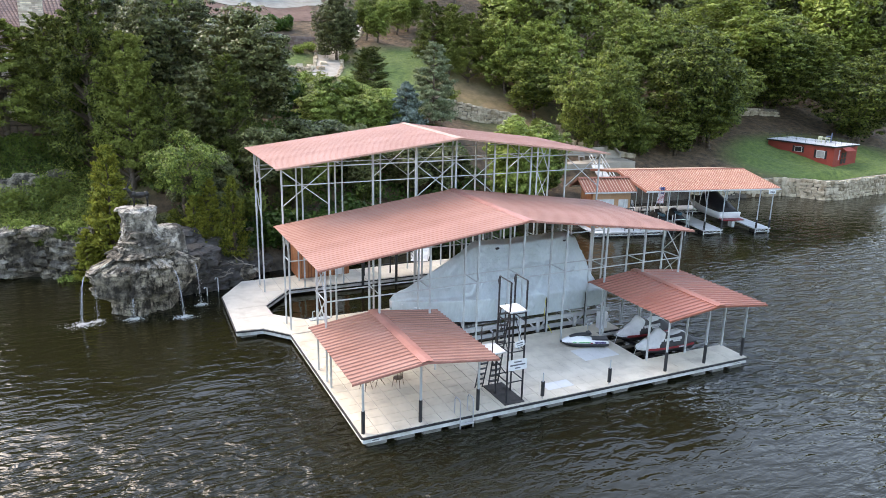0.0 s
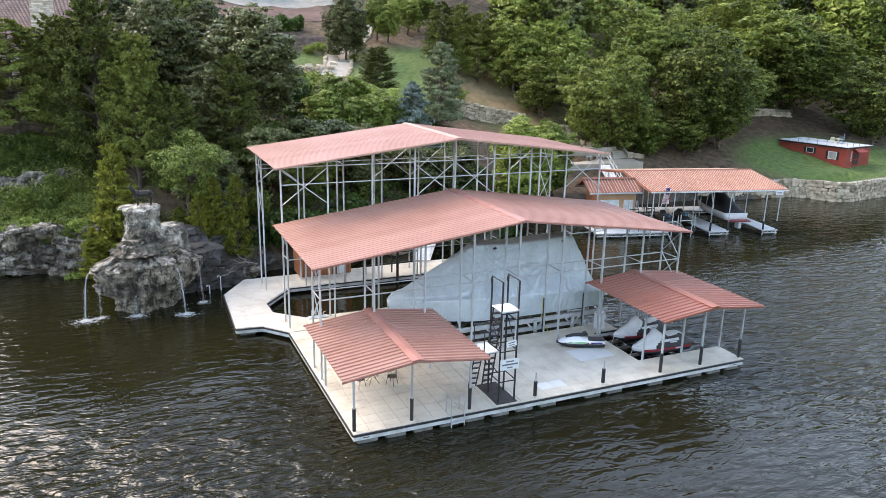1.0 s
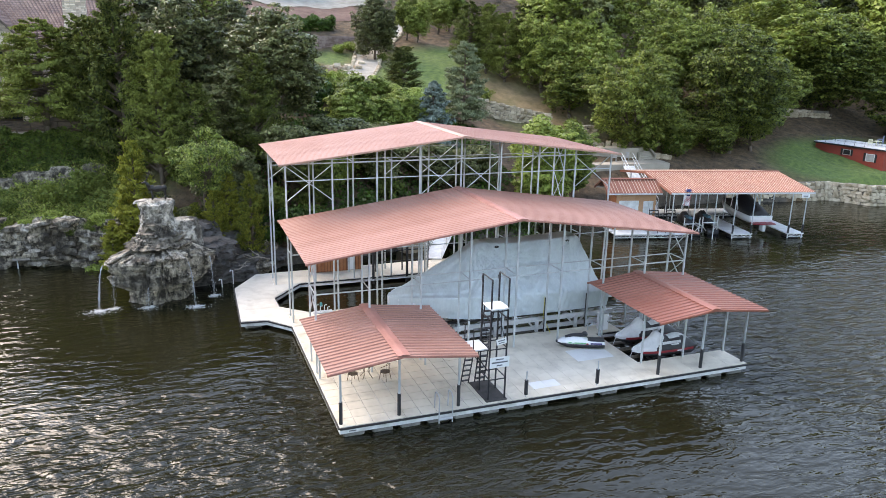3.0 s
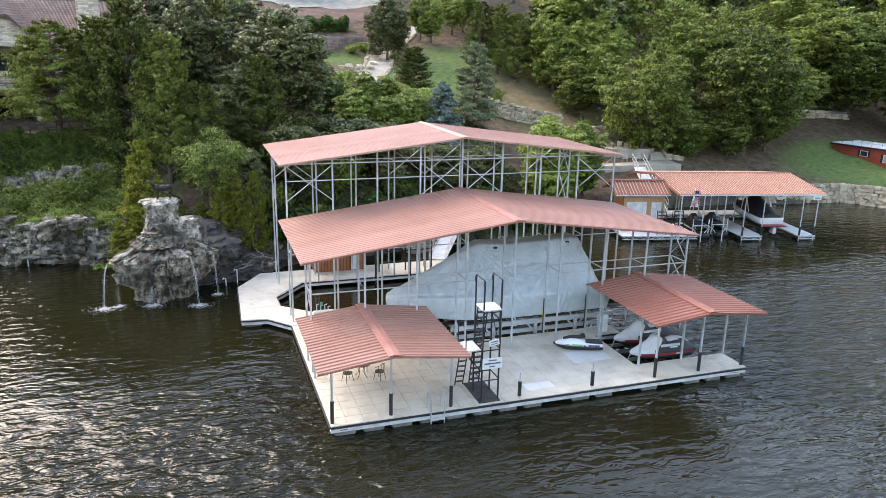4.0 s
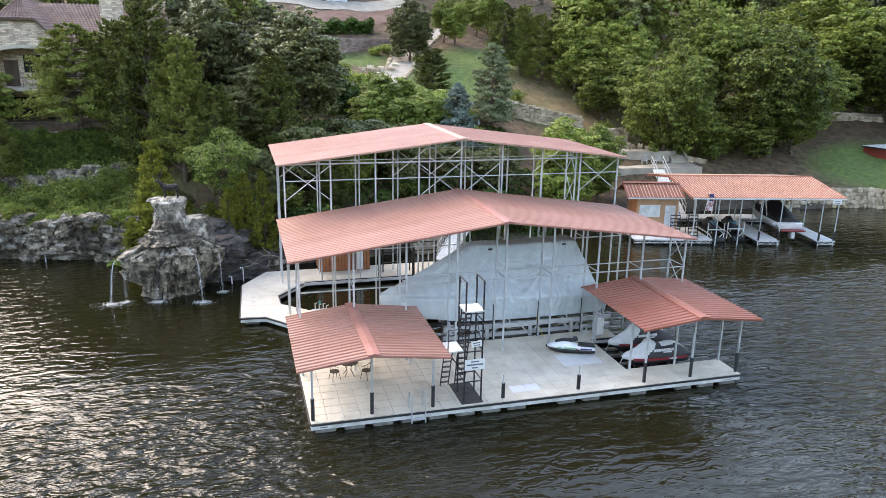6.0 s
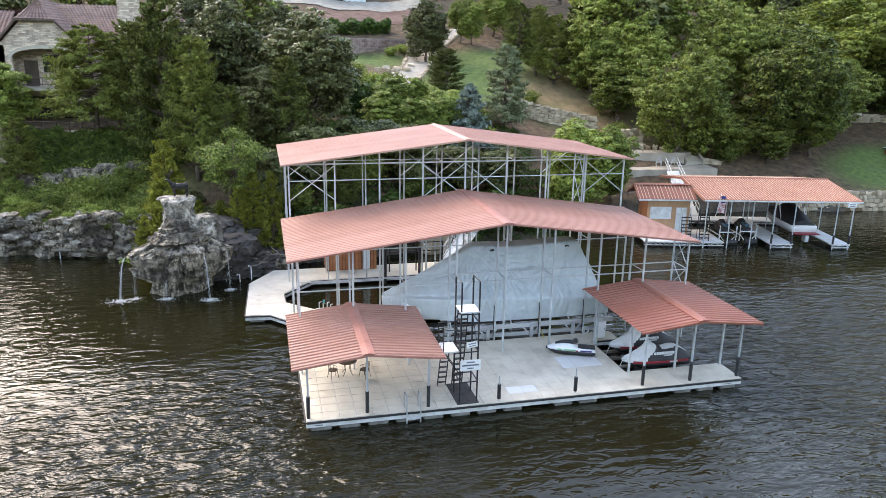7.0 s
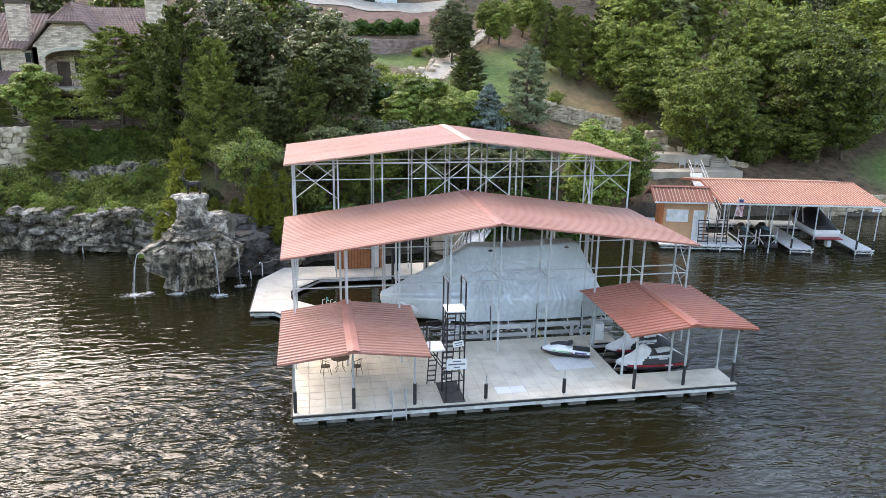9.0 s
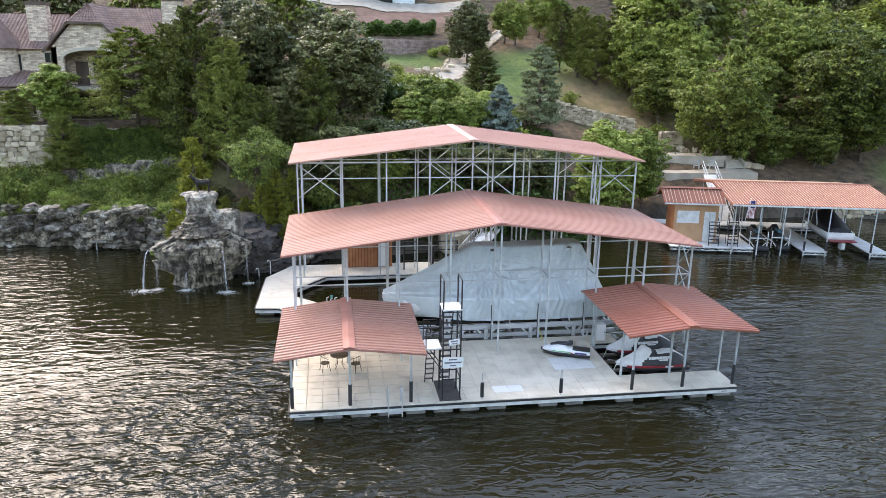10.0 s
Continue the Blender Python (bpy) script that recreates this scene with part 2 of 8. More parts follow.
def bent(points, r, sides=8):
    """A bent tube through several points."""
    pts = [Vector(p) for p in points]
    bm, rings = bmesh.new(), []
    side = None
    for i, p in enumerate(pts):
        d = (pts[min(i + 1, len(pts) - 1)] - pts[max(i - 1, 0)]).normalized()
        side = (side - d * side.dot(d)).normalized() if side and abs(side.normalized().dot(d)) < 0.98 else d.orthogonal().normalized()
        up = d.cross(side)
        rings.append([bm.verts.new(p + r * (math.cos(2 * math.pi * k / sides) * side + math.sin(2 * math.pi * k / sides) * up)) for k in range(sides)])
    for a, b in zip(rings, rings[1:]):
        for k in range(sides):
            j = (k + 1) % sides
            bm.faces.new((a[k], a[j], b[j], b[k]))
    bm.faces.new(rings[0][::-1])
    bm.faces.new(rings[-1])
    return bm


def span(name, p, q, r, material, parent, sides=4, label=""):
    return part(name, bar(p, q, r, sides), material, parent, label)


def prism(bm, outline, z0, z1):
    """A flat-topped solid over a plan outline (counter-clockwise)."""
    lo = [bm.verts.new((x, y, z0)) for x, y in outline]
    hi = [bm.verts.new((x, y, z1)) for x, y in outline]
    k = len(outline)
    for i in range(k):
        j = (i + 1) % k
        bm.faces.new((lo[i], lo[j], hi[j], hi[i]))
    bm.faces.new(lo[::-1])
    bm.faces.new(hi)
    return bm


def grid_mesh(name, verts, nx, ny, material, smooth=True):
    """A mesh from an (ny, nx, 3) array of places."""
    idx = np.arange(nx * ny).reshape(ny, nx)
    quads = np.stack([idx[:-1, :-1], idx[:-1, 1:], idx[1:, 1:], idx[1:, :-1]], -1).reshape(-1, 4)
    me = bpy.data.meshes.new(name)
    me.from_pydata(verts.reshape(-1, 3).tolist(), [], quads.tolist())
    for m in material if isinstance(material, (list, tuple)) else [material]:
        me.materials.append(m)
    if smooth:
        me.shade_smooth()
    return me


def leaf_mesh(name, corners, material):
    """A mesh of loose pointed leaves from an (n, 3, 3) array."""
    n = len(corners)
    me = bpy.data.meshes.new(name)
    me.vertices.add(3 * n)
    me.vertices.foreach_set("co", np.ascontiguousarray(corners, np.float32).ravel())
    me.loops.add(3 * n)
    me.loops.foreach_set("vertex_index", np.arange(3 * n, dtype=np.int32))
    me.polygons.add(n)
    me.polygons.foreach_set("loop_start", np.arange(0, 3 * n, 3, dtype=np.int32))
    me.materials.append(material)
    me.update(calc_edges=True)
    me.validate()
    return me


def leaves_at(rng, pos, normal, size, long=1.6, spread=0.9):
    """Leaf blades round the given places, facing about along the normals."""
    n = len(pos)
    nv = normal + rng.normal(0, spread, (n, 3))
    nv /= np.linalg.norm(nv, axis=1)[:, None] + 1e-9
    t = np.cross(nv, rng.normal(0, 1, (n, 3)))
    t /= np.linalg.norm(t, axis=1)[:, None] + 1e-9
    b = np.cross(nv, t)
    s = (1.2 * size * rng.uniform(0.55, 1.35, n))[:, None]
    return np.stack([pos - t * s * long * 0.4 - b * s * 0.5, pos - t * s * long * 0.3 + b * s * 0.5, pos + t * s * long * 0.6 + nv * s * 0.15], 1)

# ---- ground, lake ----
SECTIONS = [
    (-60, [(33, -3), (36, -0.3), (37, 1.8), (40, 4), (43, 8.5), (60, 10), (90, 18), (120, 27)]),
    (-22, [(31, -3), (33.2, -0.3), (34.2, 1.8), (38.5, 4.8), (39.6, 6.2), (40.3, 8.5), (52, 9.2), (75, 13), (115, 27)]),
    (-10, [(27, -3), (30.2, -0.3), (31.4, 1.8), (37, 4.8), (39.4, 6.2), (40.2, 8.4), (52, 9.5), (75, 15), (115, 27)]),
    (-2, [(23, -3), (26, -0.3), (27.5, 1.6), (32, 4), (37, 7), (42, 8.8), (55, 11.5), (80, 18), (115, 28)]),
    (18, [(25, -3), (28.5, -0.3), (30, 1), (38, 4.5), (50, 9), (62, 12.3), (75, 14.6), (90, 19.5), (115, 26)]),
    (36, [(33, -3), (37, -0.3), (38, 1.5), (44, 4), (55, 7.8), (61, 10.3), (68, 13.5), (85, 18), (115, 28)]),
    (52, [(34, -3), (37.5, -0.3), (38.3, 1.8), (45, 3.8), (55, 7), (70, 13), (90, 20), (115, 28)]),
    (64, [(32, -3), (35.5, -0.5), (36.2, 2.0), (44, 3.8), (55, 7.2), (75, 14), (95, 22), (115, 29)]),
    (82, [(31, -3), (33.2, -0.5), (33.6, 2.1), (40, 2.7), (46, 3.9), (56, 7), (75, 14), (115, 29)]),
]
SECTION_X = np.array([s[0] for s in SECTIONS], float)


def ground_z(x, y):
    """Height of the ground: cross-sections of the shore blended along it, with small unevenness."""
    x, y = np.atleast_1d(np.asarray(x, float)), np.atleast_1d(np.asarray(y, float))
    hs = []
    for _, prof in SECTIONS:
        py, pz = np.array(prof, float).T
        z = np.interp(y, py, pz)
        hs.append(z + np.maximum(0, np.minimum(y, 400) - py[-1]) * 0.06)
    hs = np.array(hs)
    xi = np.clip(x, SECTION_X[0], SECTION_X[-1])
    k = np.clip(np.searchsorted(SECTION_X, xi, side="right") - 1, 0, len(SECTION_X) - 2)
    f = (xi - SECTION_X[k]) / (SECTION_X[k + 1] - SECTION_X[k])
    f = f * f * (3 - 2 * f)
    i = np.arange(len(x))
    z = hs[k, i] * (1 - f) + hs[k + 1, i] * f
    wob = 0.18 * np.sin(0.7 * x + 1.3 * np.sin(0.31 * y)) * np.sin(0.55 * y + 0.4) + 0.08 * np.sin(1.9 * x + 0.7 * y) * np.sin(1.6 * y - 0.5 * x)
    return z + wob * np.clip((z - 0.3) / 2, 0, 1)


def gz(x, y):
    return float(ground_z(x, y)[0])


def ground_material():
    """Leaf litter under the woods, grass on the open slopes, bare rock where it is steep near the water."""
    m = bpy.data.materials.new("shore_ground")
    n, l, p = nodes_of(m)
    g = n.new("ShaderNodeNewGeometry")
    a = n.new("ShaderNodeAttribute")
    a.attribute_name = "cover"
    sep = n.new("ShaderNodeSeparateColor")
    l.new(a.outputs["Color"], sep.inputs[0])

    def noisy(scale, dark, light, lo=0.3, hi=0.7):
        t = n.new("ShaderNodeTexNoise")
        t.inputs["Scale"].default_value, t.inputs["Detail"].default_value, t.inputs["Roughness"].default_value = scale, 9, 0.65
        l.new(g.outputs["Position"], t.inputs["Vector"])
        r = n.new("ShaderNodeValToRGB")
        r.color_ramp.elements[0].position, r.color_ramp.elements[1].position = lo, hi
        r.color_ramp.elements[0].color, r.color_ramp.elements[1].color = (*dark, 1), (*light, 1)
        l.new(t.outputs["Fac"], r.inputs[0])
        return r.outputs[0], t

    def blend(fac, c1, c2):
        mx = n.new("ShaderNodeMix")
        mx.data_type = "RGBA"
        l.new(fac, mx.inputs["Factor"])
        l.new(c1, mx.inputs["A"])
        l.new(c2, mx.inputs["B"])
        return mx.outputs["Result"]

    litter, tl = noisy(1.1, (0.022, 0.016, 0.010), (0.18, 0.115, 0.062))
    grass, _ = noisy(1.6, (0.042, 0.082, 0.018), (0.135, 0.19, 0.042), 0.32, 0.68)
    dry, _ = noisy(0.9, (0.13, 0.10, 0.045), (0.30, 0.205, 0.105))
    rock, _ = noisy(0.8, (0.026, 0.023, 0.018), (0.17, 0.145, 0.115), 0.35, 0.75)
    gr = blend(sep.outputs[1], grass, dry)
    c = blend(sep.outputs[0], litter, gr)
    c = blend(sep.outputs[2], c, rock)
    l.new(c, p.inputs["Base Color"])
    p.inputs["Roughness"].default_value = 0.95
    fine = n.new("ShaderNodeTexNoise")
    fine.inputs["Scale"].default_value, fine.inputs["Detail"].default_value = 6, 9
    l.new(g.outputs["Position"], fine.inputs["Vector"])
    b = n.new("ShaderNodeBump")
    b.inputs["Strength"].default_value, b.inputs["Distance"].default_value = 0.9, 0.15
    l.new(fine.outputs["Fac"], b.inputs["Height"])
    l.new(b.outputs[0], p.inputs["Normal"])
    return m


def inside(x, y, cx, cy, rx, ry, turn=0.0, soft=0.35):
    """1 inside a soft-edged oval on the plan, 0 outside."""
    c, s = math.cos(turn), math.sin(turn)
    u, v = (x - cx) * c + (y - cy) * s, -(x - cx) * s + (y - cy) * c
    d = np.sqrt((u / rx) ** 2 + (v / ry) ** 2)
    return np.clip((1 + soft - d) / (2 * soft), 0, 1)


def build_ground():
    near_x = np.arange(-60, 110, 0.8)
    xs = np.concatenate([[-3000, -1200, -600, -300, -180, -120, -90, -75], near_x, [112, 120, 135, 160, 220, 320, 600, 1200, 3000]])
    ys = np.concatenate([[-3000, -1200, -400, -120, -40, 0, 12, 18, 20], np.arange(22, 100, 0.8), np.arange(100, 140, 3), [150, 180, 240, 400, 700, 1200, 3000]])
    gx, gy = np.meshgrid(xs, ys)
    z = ground_z(gx.ravel(), gy.ravel())
    me = grid_mesh("ground", np.stack([gx.ravel(), gy.ravel(), z], -1), len(xs), len(ys), ground_material())
    x, y = gx.ravel(), gy.ravel()
    lawn = np.maximum.reduce([
        inside(x, y, 79, 41.5, 15.5, 8.5, 0.1, 0.15),
        inside(x, y, 28.5, 65, 11, 8.5, 0.6, 0.2), inside(x, y, 36, 60, 7, 5, -0.5), inside(x, y, 13.5, 73.5, 6, 3.2, 0.4), inside(x, y, 31, 73.5, 6.5, 5.5), inside(x, y, 40, 58, 7.5, 8.5, 0.4) * 0.9, inside(x, y, -16, 36.0, 10, 2.6, 0.0) * 0.55,
       ])
    dry = np.maximum.reduce([inside(x, y, 40.5, 57.5, 6.5, 8, 0.4, 0.5), inside(x, y, 36, 62.5, 5, 5, 0.3, 0.6), inside(x, y, 33, 86, 8, 6) * 0.7, inside(x, y, -16, 35, 9, 2.0) * 0.35])
    slope = np.clip((1.9 - z) / 1.2, 0, 1) * (x < 60) * (z > -1.5)
    cov = me.color_attributes.new("cover", "FLOAT_COLOR", "POINT")
    cov.data.foreach_set("color", np.stack([lawn, dry, slope, np.ones_like(x)], -1).astype(np.float32).ravel())
    return tagged(new("ground", me), "wooded lakeside slope with lawn, leaf litter and bare rock", "ground", kind="structure")


def water_material():
    m = bpy.data.materials.new("lake_water")
    n, l, p = nodes_of(m)
    g = n.new("ShaderNodeNewGeometry")
    p.inputs["Base Color"].default_value = (0.0125, 0.0115, 0.0046, 1)
    p.inputs["Roughness"].default_value = 0.03
    p.inputs["IOR"].default_value = 1.33
    last = None
    # sheltered, calmer water towards the shore and the right-hand cove
    sx = n.new("ShaderNodeSeparateXYZ")
    l.new(g.outputs["Position"], sx.inputs[0])
    lee = n.new("ShaderNodeMath")
    lee.operation = "MULTIPLY_ADD"
    l.new(sx.outputs[0], lee.inputs[0])
    lee.inputs[1].default_value = -0.15
    l.new(sx.outputs[1], lee.inputs[2])
    calm = n.new("ShaderNodeMapRange")
    calm.inputs["From Min"].default_value, calm.inputs["From Max"].default_value = 2.0, 10.0
    calm.inputs["To Min"].default_value, calm.inputs["To Max"].default_value = 0.95, 0.14
    l.new(lee.outputs[0], calm.inputs["Value"])
    # smoother lee in front of the dock
    wn_ = n.new("ShaderNodeTexNoise")
    wn_.inputs["Scale"].default_value, wn_.inputs["Detail"].default_value = 0.16, 4
    l.new(g.outputs["Position"], wn_.inputs["Vector"])
    off = n.new("ShaderNodeMath")
    off.operation = "MULTIPLY_ADD"
    l.new(wn_.outputs["Fac"], off.inputs[0])
    off.inputs[1].default_value = 14.0
    l.new(sx.outputs[0], off.inputs[2])
    ab = n.new("ShaderNodeMath")
    ab.operation = "SUBTRACT"
    l.new(off.outputs[0], ab.inputs[0])
    ab.inputs[1].default_value = 20.0
    ab2 = n.new("ShaderNodeMath")
    ab2.operation = "ABSOLUTE"
    l.new(ab.outputs[0], ab2.inputs[0])
    lee2 = n.new("ShaderNodeMapRange")
    lee2.inputs["From Min"].default_value, lee2.inputs["From Max"].default_value = 4.0, 13.0
    lee2.inputs["To Min"].default_value, lee2.inputs["To Max"].default_value = 0.22, 1.05
    l.new(ab2.outputs[0], lee2.inputs["Value"])
    both = n.new("ShaderNodeMath")
    both.operation = "MULTIPLY"
    l.new(calm.outputs[0], both.inputs[0])
    l.new(lee2.outputs[0], both.inputs[1])
    wide = []
    for lo, hi, a_, b_ in ((22.0, 36.0, 1.0, 1.2), (-10.0, -22.0, 0.0, 0.55)):
        mr = n.new("ShaderNodeMapRange")
        mr.inputs["From Min"].default_value, mr.inputs["From Max"].default_value = lo, hi
        mr.inputs["To Min"].default_value, mr.inputs["To Max"].default_value = a_, b_
        l.new(sx.outputs[0], mr.inputs["Value"])
        wide.append(mr.outputs[0])
    open_right = n.new("ShaderNodeMath")
    open_right.operation = "MULTIPLY"
    l.new(both.outputs[0], open_right.inputs[0])
    l.new(wide[0], open_right.inputs[1])
    chop = n.new("ShaderNodeMath")
    chop.operation = "MAXIMUM"
    l.new(open_right.outputs[0], chop.inputs[0])
    l.new(wide[1], chop.inputs[1])
    for scale, turn, squash, strength, dist in ((0.28, 0.55, 2.0, 1.0, 0.30), (0.8, 0.30, 2.4, 1.0, 0.38), (2.2, 0.6, 1.9, 1.0, 0.065), (6.0, 0.2, 1.4, 1.0, 0.010)):
        mp = n.new("ShaderNodeMapping")
        mp.inputs["Rotation"].default_value = (0, 0, turn)
        mp.inputs["Scale"].default_value = (scale, scale * squash, 1)
        l.new(g.outputs["Position"], mp.inputs["Vector"])
        t = n.new("ShaderNodeTexNoise")
        t.inputs["Scale"].default_value, t.inputs["Detail"].default_value, t.inputs["Distortion"].default_value = 1.0, 2.5, 0.6
        l.new(mp.outputs[0], t.inputs["Vector"])
        b = n.new("ShaderNodeBump")
        b.inputs["Strength"].default_value, b.inputs["Distance"].default_value = strength, dist
        l.new(chop.outputs[0], b.inputs["Strength"])
        l.new(t.outputs["Fac"], b.inputs["Height"])
        if last:
            l.new(last, b.inputs["Normal"])
        last = b.outputs[0]
    l.new(last, p.inputs["Normal"])
    return m


def build_water():
    bm = bmesh.new()
    vs = [bm.verts.new(c) for c in ((-3000, -3000, 0), (3000, -3000, 0), (3000, 60, 0), (-3000, 60, 0))]
    bm.faces.new(vs)
    return tagged(part("water", bm, water_material(), None), "dark brown-green lake water with small wind ripples", "water", kind="structure")


def unseen_hills():
    """Unseen wooded hills, added round the open side of the lake to block low sky light."""
    az = np.linspace(math.radians(138), math.radians(402), 150)
    rows = []
    for r, h in ((250, -4), (262, 6), (290, 24), (340, 50), (420, 76), (560, 96), (800, 110)):
        bumpy = 1 + 0.22 * np.sin(5 * az + 1) + 0.12 * np.sin(13 * az) + 0.05 * np.sin(41 * az + r)
        rows.append(np.stack([10 + r * np.cos(az), r * np.sin(az), h * bumpy if h > 0 else np.full_like(az, h)], -1))
    me = grid_mesh("backdrop", np.array(rows), len(az), len(rows), surface("unseen_hill_woods", (0.012, 0.026, 0.009), (0.10, 0.14, 0.05), 0.08, 0.9, 0, 0.0, 1.2))
    return tagged(new("backdrop", me), "unseen wooded hills added behind the camera to block low sky light", "hills", kind="structure")


build_ground()
build_water()
unseen_hills()

# ---- trees and shrubs ----


def limb(bm, rng, p, q, r0, r1, steps=4, wander=0.12):
    """A tapered, slightly crooked limb."""
    p, q = Vector(p), Vector(q)
    length = (q - p).length
    pts = [p.lerp(q, i / steps) + Vector(rng.normal(0, wander * length / steps, 3)) * (0 < i < steps) for i in range(steps + 1)]
    for i in range(steps):
        a, b = r0 + (r1 - r0) * i / steps, r0 + (r1 - r0) * (i + 1) / steps
        tube(bm, pts[i], pts[i + 1], a, 6, b)


def broad_crown(rng, height, width, base, lobes, per, leaf, tuft=0.65):
    """Lobes on limbs, each carrying leaf tufts on its outer side; returns leaf corners and the lobe places."""
    cs, quads = [], []
    h = height - base
    for i in range(lobes):
        v = rng.normal(0, 1, 3)
        v /= np.linalg.norm(v)
        k = rng.uniform(0.55, 1.0)
        c = np.array([v[0] * k * width * 0.34, v[1] * k * width * 0.34, base + h * (0.46 + 0.34 * v[2] * k)])
        cs.append(c)
    mid = np.array([0, 0, base + 0.4 * h])
    for c in cs:
        R = np.array([width, width, h * 1.05]) * rng.uniform(0.11, 0.19)
        side = (c - mid) / (np.linalg.norm(c - mid) + 1e-6)
        for _ in range(12):
            d = rng.normal(0, 1, 3) + 0.8 * side + np.array([0, 0, 0.6])
            d /= np.linalg.norm(d)
            q = c + d * R * rng.uniform(0.7, 1.25)
            q[2] = max(q[2], base * 0.8)
            n = int(per * rng.uniform(0.45, 1.45))
            spread = tuft * rng.uniform(0.7, 1.25)
            e = rng.normal(0, 1, (n, 3)) + d * 0.9
            e /= np.linalg.norm(e, axis=1)[:, None]
            pos = q + e * (spread * rng.uniform(0.1, 1.0, n) ** 0.6)[:, None] * np.array([1.15, 1.15, 0.5])
            quads.append(leaves_at(rng, pos, e * 0.7 + np.array([0, 0, 0.7]), leaf, 1.7, 0.45))
        n = per * 2
        pos = c + rng.normal(0, 0.4, (n, 3)) * R - np.array([0, 0, 0.3])
        quads.append(leaves_at(rng, pos, np.tile([0, 0, 1.0], (n, 1)), leaf * 1.25))
    return np.concatenate(quads), cs


def broad_tree(name, seed, height, width, base, clumps, per, leaf, material, bark, label, category="tree", stems=1, tuft=0.65):
    rng = np.random.default_rng(seed)
    tree = thing(name, (0, 0, 0), label, category)
    quads, cs = broad_crown(rng, height, width, base, clumps, per, leaf, tuft)
    bm = bmesh.new()
    fork = Vector((0, 0, base + 0.12 * (height - base)))
    for s in range(stems):
        foot = Vector((0.25 * s * math.cos(2 * s), 0.25 * s * math.sin(2 * s), -0.5))
        limb(bm, rng, foot, fork + Vector((0.3 * s, 0.2 * s, 0)), 0.028 * height / (1 + 0.4 * (stems - 1)), 0.018 * height / stems, 4)
    for c in cs[:: max(1, len(cs) // 16)]:
        limb(bm, rng, fork, c, 0.010 * height, 0.003 * height, 3, 0.2)
    part("trunk", bm, bark, tree, smooth=True)
    crown = new("crown", leaf_mesh("crown", quads, material))
    crown.parent = tree
    return tree


def cedar_tree(name, seed, height, width, base, sprays, per, leaf, material, bark, label, category="tree", droop=0.15, power=0.8, rise=0.35):
    """A conical evergreen: whorls of sprays along boughs that shorten towards the top."""
    rng = np.random.default_rng(seed)
    tree = thing(name, (0, 0, 0), label, category)
    bm = bmesh.new()
    limb(bm, rng, (0, 0, -0.5), (0, 0, height * 0.95), 0.024 * height, 0.004 * height, 6, 0.05)
    quads = []
    for i in range(sprays):
        f = (i + rng.uniform(0, 1)) / sprays
        z = base + (height - base) * f
        reach = 0.5 * width * ((1 - f) ** power * 0.95 + 0.06) * rng.uniform(0.6, 1.12)
        a = rng.uniform(0, 2 * math.pi)
        tip = np.array([math.cos(a) * reach, math.sin(a) * reach, z + reach * rng.uniform(-droop, rise)])
        root = np.array([0, 0, z])
        if i % 3 == 0:
            tube(bm, root, tip * 0.9 + root * 0.1, 0.012 * height * (1 - f) + 0.01, 5, 0.01)
        k = rng.uniform(0.35, 1.05, per) ** 0.7
        pos = root + (tip - root) * k[:, None] + rng.normal(0, 0.036 * width * (1.2 - f), (per, 3)) * np.array([1, 1, 0.45])
        out = (tip - root) / (np.linalg.norm(tip - root) + 1e-6)
        quads.append(leaves_at(rng, pos, np.tile(out * 0.6 + np.array([0, 0, 0.5]), (per, 1)), leaf, 2.6, 0.75))
    part("trunk", bm, bark, tree, smooth=True)
    crown = new("crown", leaf_mesh("crown", np.concatenate(quads), material))
    crown.parent = tree
    return tree


def shrub(name, seed, height, width, clumps, per, leaf, material, label, category="shrub"):
    rng = np.random.default_rng(seed)
    bush = thing(name, (0, 0, 0), label, category)
    bm = bmesh.new()
    quads = []
    for _ in range(clumps):
        v = rng.normal(0, 1, 3)
        v /= np.linalg.norm(v)
        k = rng.uniform(0.2, 1) ** 0.5
        c = np.array([v[0] * k * width * 0.4, v[1] * k * width * 0.4, height * (0.5 + 0.36 * v[2] * k)])
        d = rng.normal(0, 1, (per, 3))
        d /= np.linalg.norm(d, axis=1)[:, None]
        pos = c + d * (width * 0.2 * rng.uniform(0.3, 1.15, per))[:, None]
        pos[:, 2] = np.maximum(pos[:, 2], 0.05)
        quads.append(leaves_at(rng, pos, d + np.array([0, 0, 0.4]), leaf))
        tube(bm, (v[0] * 0.1, v[1] * 0.1, -0.3), c, 0.03, 5, 0.012)
    part("stem", bm, M_BARK, bush)
    crown = new("foliage", leaf_mesh("foliage", np.concatenate(quads), material))
    crown.parent = bush
    return bush


used = set()


def plant(ob, x, y, scale=1.0, turn=0.0, z=None, tall=1.0, sink=0.1, label="", group=""):
    """Sets the pattern itself the first time, and copies of it after that."""
    m = pose(x, y, (gz(x, y) if z is None else z) - sink, 0, 0, turn) @ Matrix.Diagonal((scale, scale, scale * tall, 1))
    if ob.name in used:
        made = copy_thing(ob, m @ Matrix.Diagonal((*(1 / v for v in ob.scale), 1)))
    else:
        used.add(ob.name)
        ob.matrix_basis = m
        made = ob
    return tagged(made, label, group=group)


